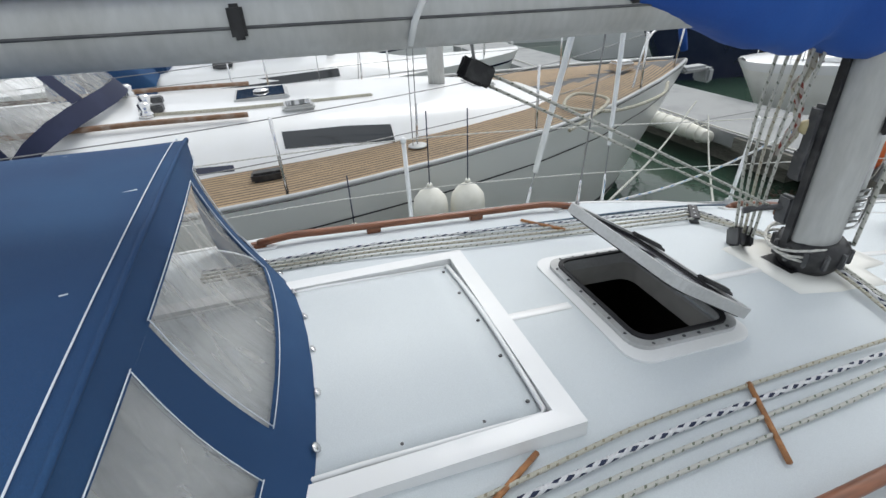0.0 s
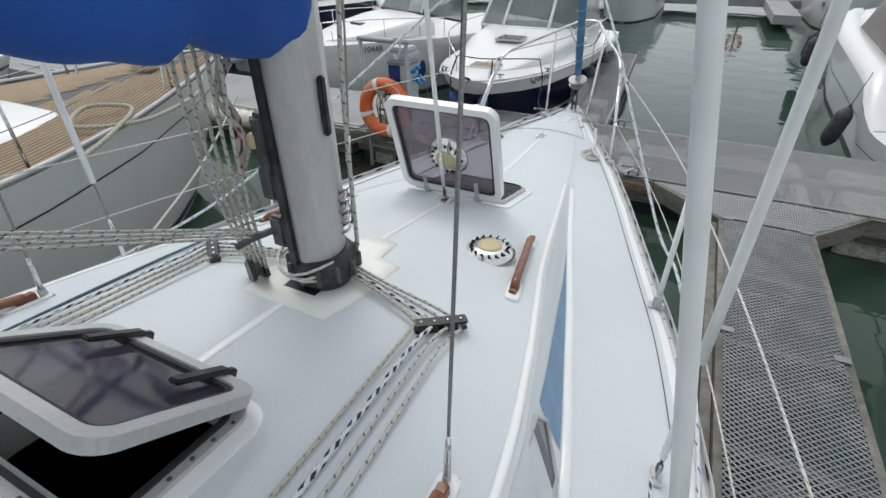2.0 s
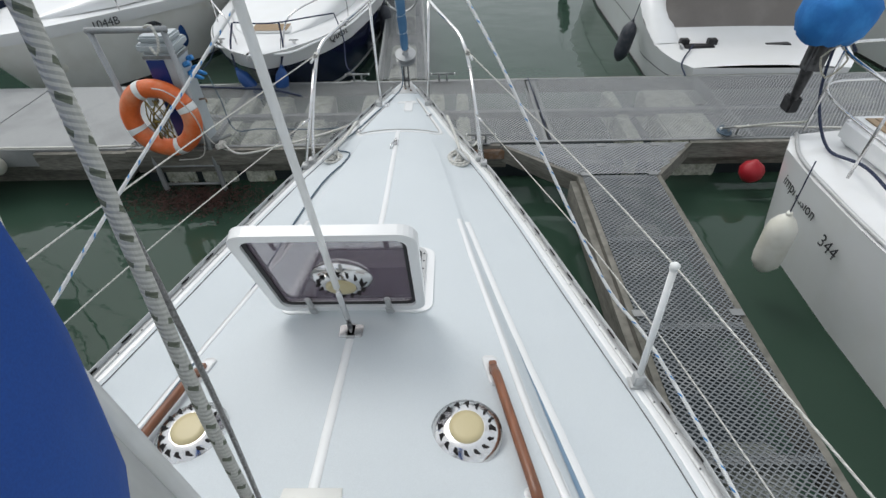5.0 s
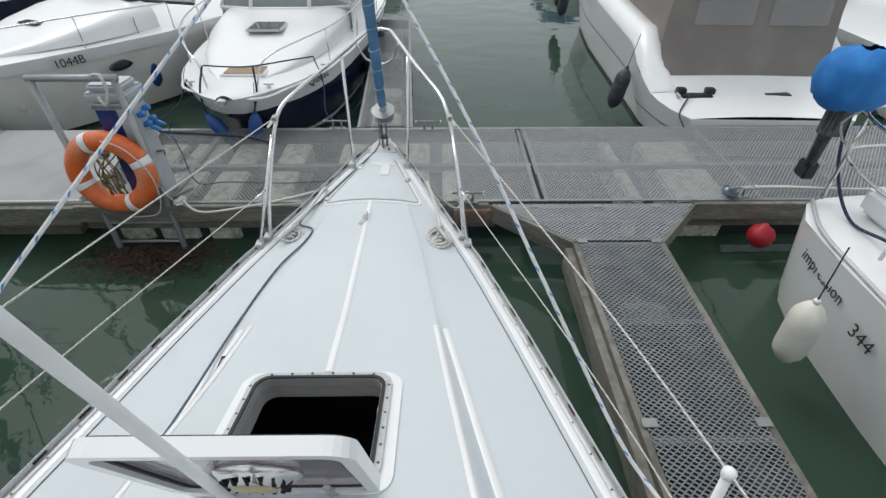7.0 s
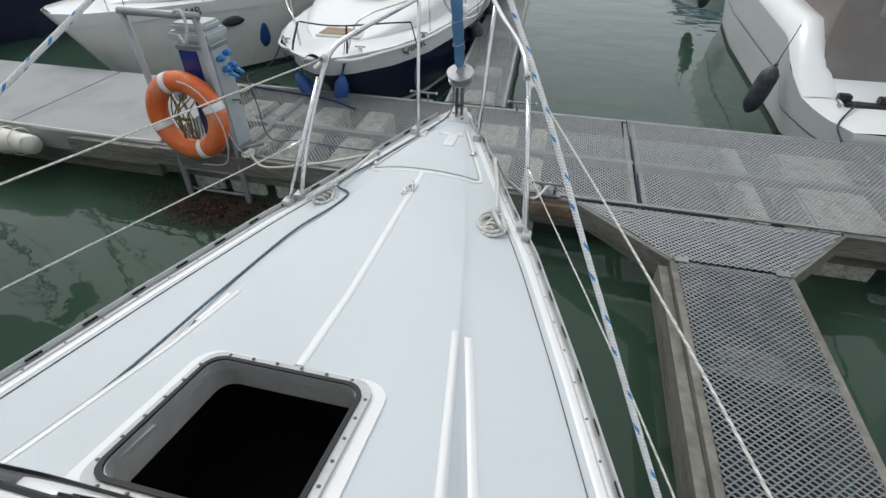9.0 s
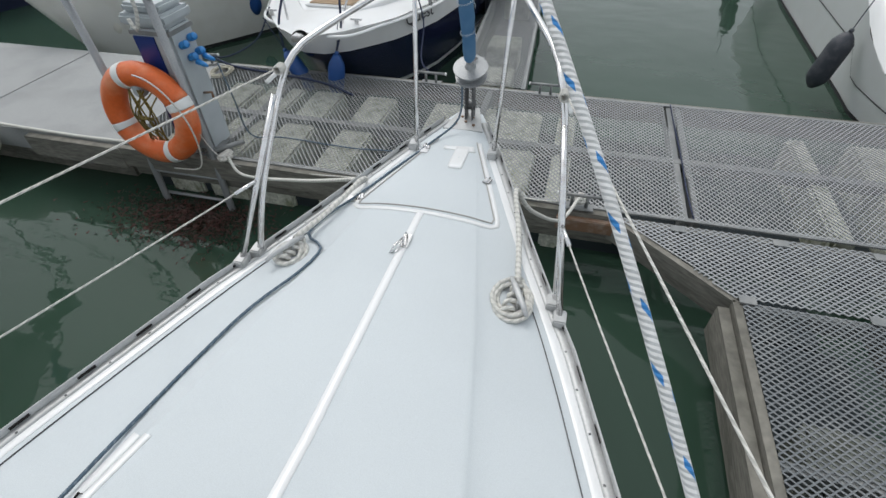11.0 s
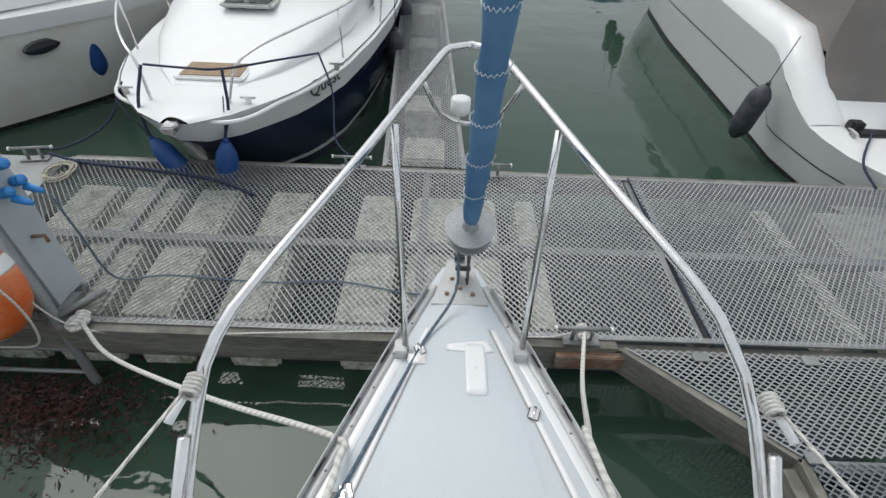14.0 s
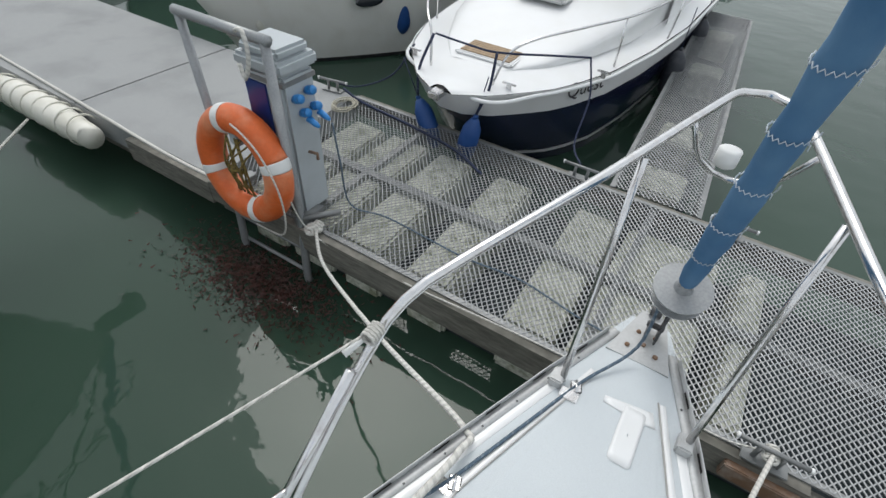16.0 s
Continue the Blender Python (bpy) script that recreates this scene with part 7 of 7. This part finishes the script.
for s in (-1, 1):
    part("shroud", tube([(s * 1.33, 4.2, 1.45), (s * 1.0, 3.9, 8.0)], 0.005, 6), WIRE, nb)
    part("shroud", tube([(s * 1.36, 4.25, 1.45), (s * 0.1, 3.8, 7.0)], 0.005, 6), WIRE, nb)
    part("shroud_sleeve", tube([(s * 1.33, 4.2, 1.52), (s * 1.30, 4.17, 1.85)], 0.010, 8), STEEL, nb)
    part("chainplate", lathe([(0.09, 0), (0.085, 0.012), (0.02, 0.016)], 18, Matrix.Translation((s * 1.34, 4.2, nbz(4.2) + 0.03))), ALU, nb)
    tops = []
    for v in (1.4, 3.1, 5.4, 7.6, 9.8):
        x = s * (nbb(v) - 0.06)
        part("stanchion", tube([(x, v, nbz(v)), (x * 1.01, v, nbz(v) + 0.62)], 0.0125, 8), STEEL, nb)
        tops.append(Vector((x * 1.01, v, nbz(v) + 0.61)))
    part("lifeline", tube(tops, 0.004, 6), WIRE, nb)
    part("lifeline", tube([t - Vector((0, 0, 0.3)) for t in tops], 0.004, 6), WIRE, nb)
part("pulpit", tube([(-0.72, 1.4, 1.5), (-0.68, 1.2, 2.1), (-0.35, 0.35, 2.22), (-0.05, -0.05, 2.24), (0.05, -0.05, 2.24), (0.35, 0.35, 2.22), (0.68, 1.2, 2.1), (0.72, 1.4, 1.5)], 0.014, 8), STEEL, nb)
for s in (-1, 1):
    rod("pulpit_leg", [(s * 0.3, 0.45, 1.6), (s * 0.33, 0.4, 2.22)], 0.012, STEEL, nb)
part("anchor", boxes(((-0.10, -0.35, 1.45), (0.10, 0.05, 1.53)), ((-0.14, -0.42, 1.30), (0.14, -0.30, 1.50)), bevel=0.03), GALV, nb, "galvanised anchor on the bow roller")
part("furled_headsail", tube([(0, 0.05, 1.75), (0, 3.6, 12.6)], [0.05, 0.07, 0.05], 12), COVER, nb)
part("anchor_windlass", boxes(((-0.12, 0.9, 1.58), (0.12, 1.15, 1.72)), bevel=0.03), STEEL, nb)
for v in (6.8, 8.2):
    part("winch", lathe([(0.07, 0), (0.06, 0.03), (0.045, 0.06), (0.055, 0.11), (0.03, 0.13)], 18, Matrix.Translation(on_roof(0.55, v))), STEEL, nb)
part("genoa_car", boxes(((-1.52, 5.40, 1.44), (-1.40, 5.66, 1.52)), bevel=0.02), BLACK, nb)


def nb_hood(u, k):
    """The neighbour's spray hood: u across from -1 to 1; k up the front to 1, then aft over the roof to 2."""
    a = u * 1.45
    base = Vector((1.30 * math.sin(a), 6.72 + 0.62 * (1 - math.cos(a)), 1.97 - 0.30 * abs(u) ** 3))
    brow = Vector((1.18 * math.sin(a), 7.25 + 0.30 * (1 - math.cos(a)), 2.62 - 0.42 * abs(u) ** 3))
    return base.lerp(brow, k) if k <= 1 else brow + Vector((0, 1.5, 0.03)) * (k - 1)


def nb_panel(name, u0, u1, k0, k1, material, parent, label=""):
    return part(name, sheet([[nb_hood(u0 + (u1 - u0) * a, k0 + (k1 - k0) * b) for a in np.linspace(0, 1, 12)] for b in np.linspace(0, 1, 5)]), material, parent, label)


sh2 = nb_panel("spray_hood", -1, 1, 1.0, 2.0, NAVY_CANVAS, nb, "navy blue spray hood")
nb_panel("hood_skirt", -1, 1, 0.0, 0.20, NAVY_CANVAS, sh2)
nb_panel("hood_brow", -1, 1, 0.88, 1.0, NAVY_CANVAS, sh2)
for u0, u1 in ((-1.0, -0.93), (-0.40, -0.30), (0.30, 0.40), (0.93, 1.0)):
    nb_panel("hood_strip", u0, u1, 0.20, 0.88, NAVY_CANVAS, sh2)
for u0, u1 in ((-0.93, -0.40), (-0.30, 0.30), (0.40, 0.93)):
    nb_panel("hood_window", u0, u1, 0.20, 0.88, VINYL, sh2, "clouded clear window")
for x, v in ((-0.54, 6.45), (-0.20, 6.5)):
    part("rope_clutch", boxes(((x + 0.10, v - 0.12, on_roof(x, v)[2]), (x + 0.22, v + 0.08, on_roof(x, v)[2] + 0.07)), bevel=0.012), DARKGREY, nb, "grey rope clutch")
    part("winch", lathe([(0.07, 0), (0.06, 0.03), (0.045, 0.06), (0.055, 0.11), (0.03, 0.13)], 18, Matrix.Translation(on_roof(x, v))), STEEL, nb)
for k in range(3):
    part("roof_line", tube([on_roof(-0.50 - 0.03 * k, 6.4, 0.012), on_roof(-0.52 - 0.035 * k, 5.6, 0.012), on_roof(-0.42 - 0.03 * k, 4.4, 0.012)], 0.006, 6), ROPE_YEL, nb, "pale control line")
part("hatch_vent", lathe([(0.08, 0.0), (0.08, 0.012), (0.05, 0.028)], 18, Matrix.Translation(on_roof(0.0, 5.47, 0.04))), STEEL, nb)
rope("toe_rope", [(-2.75, 4.9, 1.5), (-2.95, 5.3, 1.55), (-3.3, 5.7, 1.58), (-3.6, 5.5, 1.6), (-3.3, 5.2, 1.56), (-3.0, 5.6, 1.54), (-3.2, 6.3, 1.56), (-3.45, 6.6, 1.62)], 0.018, ROPE_YEL, "old thick rope looped on the teak deck", "rope")
for k, (y, z) in enumerate(((3.35, 1.34), (3.66, 1.32))):
    hang_fender(-2.20, y, z + 0.1, 1.3, FENDER, "white fender hanging between the two yachts", (0, 4), "fenders between the yachts")
hang_fender(-2.27, 2.75, 1.2, 0.95, FENDER, "white fender hanging between the two yachts", (0, 4), "fenders between the yachts")
for (a, b) in (((-3.0, 6.6, 1.5), (-1.28, 4.2, 1.45)), ((-4.1, 8.0, 0.9), (-1.0, 4.9, 1.36))):
    rope("cross_line", [a, ((a[0] + b[0]) / 2, (a[1] + b[1]) / 2, (a[2] + b[2]) / 2 - 0.08), b], 0.009, ROPE_FLECK, "white mooring spring between the yachts", "rope")
bf_ = thing("dock_fender", "white cylindrical fender fixed along the concrete pontoon edge", "fender", "", (0, 0, 0))
part("body", tube([(-6.2, 8.46, 0.44), (-6.0, 8.47, 0.44), (-4.6, 8.44, 0.44), (-4.40, 8.42, 0.44)], [0.06, 0.13, 0.13, 0.09], 20), FENDER, bf_)
for k in range(8):
    part("rib", tube([(-5.85 + 0.18 * k + 0.0, 8.46 + 0.135 * math.cos(a), 0.44 + 0.135 * math.sin(a)) for a in np.linspace(0, 6.28, 19)], 0.008, 6), FENDER, bf_)


# ---- boats further off ----
def far_yacht(x, y, turn, L, B, hull_m, cover_m, label, seed):
    rng = random.Random(seed)
    b = place(thing("sailing_yacht", label, "yacht", "distant yachts"), x, y, turn)
    bf = lambda v: B * min(1.0, 0.04 + (v / (0.5 * L)) ** 0.65)
    zf = lambda v: 1.35 - 0.2 * v / L
    add_hull(b, bf, zf, L, 0.82, [("hull", lambda v: -0.3, lambda v: zf(v), hull_m, "", 0.0), ("hull_stripe", lambda v: zf(v) - 0.2, lambda v: zf(v) - 0.16, NAVY, "", 0.006)], 0.9)
    part("deck", deck_skin(bf, zf, L, 0.05), GELCOAT, b)
    rows = [[(B * 0.58 * t, v, zf(v) + 0.03 + h * (1 - abs(t) ** 5)) for t in np.linspace(-1, 1, 13)] for v, h in ((L * 0.22, 0.03), (L * 0.32, 0.28), (L * 0.65, 0.42), (L * 0.7, 0.42))]
    part("coachroof", sheet(rows), GELCOAT, b)
    for s in (-1, 1):
        part("side_window", sheet([[(s * B * k, v, zf(v) + 0.03 + 0.33 * (1 - abs(k / 0.58) ** 5) + 0.015) for k in (0.50, 0.56)] for v in np.linspace(L * 0.38, L * 0.62, 5)]), WINDOW, b)
        pts = [(s * bf(v) * 0.97, v, zf(v) + 0.6) for v in (L * 0.1, L * 0.3, L * 0.55, L * 0.85)]
        g = part("lifeline", tube(pts, 0.006, 6), WIRE, b)
        for p in pts:
            rod("stanchion", [(p[0], p[1], p[2] - 0.6), p], 0.013, STEEL, g)
        part("shroud", tube([(s * B * 0.9, L * 0.42, 1.3), (s * 0.3, L * 0.4, 9)], 0.006, 6), WIRE, b)
    part("mast", tube([(0, L * 0.38, 1.4), (0, L * 0.39, 12.5)], 0.08, 12), MAST, b)
    part("boom", tube([(0, L * 0.39, 2.4), (0, L * 0.8, 2.5)], 0.06, 10), MAST, b)
    part("sail_cover", tube([(0, L * 0.38, 2.6), (0, L * 0.5, 2.62), (0, L * 0.8, 2.58)], [0.16, 0.14, 0.08], 12), cover_m, b)
    rows = [[(B * 0.72 * math.sin(a), v, 1.45 + h * max(0, math.cos(a)) ** 0.5) for a in np.linspace(-1.57, 1.57, 13)] for v, h in ((L * 0.66, 0.2), (L * 0.70, 0.8), (L * 0.8, 0.85))]
    part("spray_hood", sheet(rows), cover_m, b)
    part("forestay", tube([(0, 0.1, 1.45), (0, L * 0.38, 11.5)], 0.03, 8), PVC, b)
    rod("pulpit", [(-B * 0.4, L * 0.1, 1.4), (-B * 0.38, L * 0.09, 1.95), (0, -0.05, 2.0), (B * 0.38, L * 0.09, 1.95), (B * 0.4, L * 0.1, 1.4)], 0.014, STEEL, b)
    for k in range(3):
        part("deck_gear", boxes(((rng.uniform(-0.6, 0), L * (0.55 + 0.1 * k), 1.6), (rng.uniform(0.1, 0.5), L * (0.55 + 0.1 * k) + 0.3, 1.8)), bevel=0.05), rng.choice((DARKGREY, CANVAS, TEAK)), b)


far_yacht(-8.6, 7.3, 180, 10, 1.55, GEL_GREY, CANVAS, "white yacht beyond the teak-decked one", 1)
far_yacht(-12.6, 7.0, 180, 10.5, 1.6, GELCOAT, TAUPE, "white yacht with a beige cover farther off", 2)
far_yacht(-16.6, 7.2, 180, 9.5, 1.5, NAVY, COVER, "yacht with a dark hull farther off", 3)
far_yacht(-21.0, 7.0, 180, 10.5, 1.6, GELCOAT, CANVAS, "white yacht with a blue cover farther off", 4)
far_yacht(-9.5, 11.2, 0, 9.5, 1.5, NAVY, TAUPE, "dark-hulled yacht beyond the concrete pontoon", 5)
far_yacht(-13.5, 11.2, 0, 10, 1.55, GELCOAT, CANVAS, "white yacht beyond the concrete pontoon", 6)
far_yacht(-18.5, 11.2, 0, 10, 1.55, GELCOAT, COVER, "white yacht beyond the concrete pontoon", 7)
far_yacht(-26.0, 8.0, 180, 10, 1.6, GEL_WARM, TAUPE, "cream yacht in the far berths", 8)
day_boat("motor_boat", "white motor boat moored across the basin", -5.5, 22.0, 0, 6.5, 1.25, 1.1, GELCOAT, True)
day_boat("motor_boat", "white motor boat with a dark cover across the basin", -1.8, 23.5, 0, 6.5, 1.25, 1.1, GELCOAT, True, CANVAS)
day_boat("motor_boat", "white motor boat moored across the basin", 5.6, 23.0, 0, 7.0, 1.35, 1.2, GELCOAT, False, CANVAS)
day_boat("motor_boat", "white motor boat under a dark cover", 10.5, 23.2, 0, 7.0, 1.35, 1.2, GELCOAT, False, TAUPE)
day_boat("motor_boat", "white motor boat by the sports cruiser", 8.2, 19.0, 180, 7.5, 1.3, 1.1, GELCOAT, True, None)
day_boat("motor_boat", "cream motor boat beyond the navy cruiser", -6.6, 15.5, 20, 6.0, 1.2, 1.1, GEL_WARM, True)
fb = thing("lifebuoy", "orange lifebuoy on its post across the basin", "lifebuoy", "", (2.4, 28.9, 1.2))
part("ring", tube([(0.28 * math.cos(a), 0, 0.28 * math.sin(a)) for a in np.linspace(0, 2 * math.pi, 25)], 0.07, 10, False), ORANGE, fb)
part("post", tube([(0, 0.1, -0.7), (0, 0.1, 0.5)], 0.04, 8), GALV, fb)
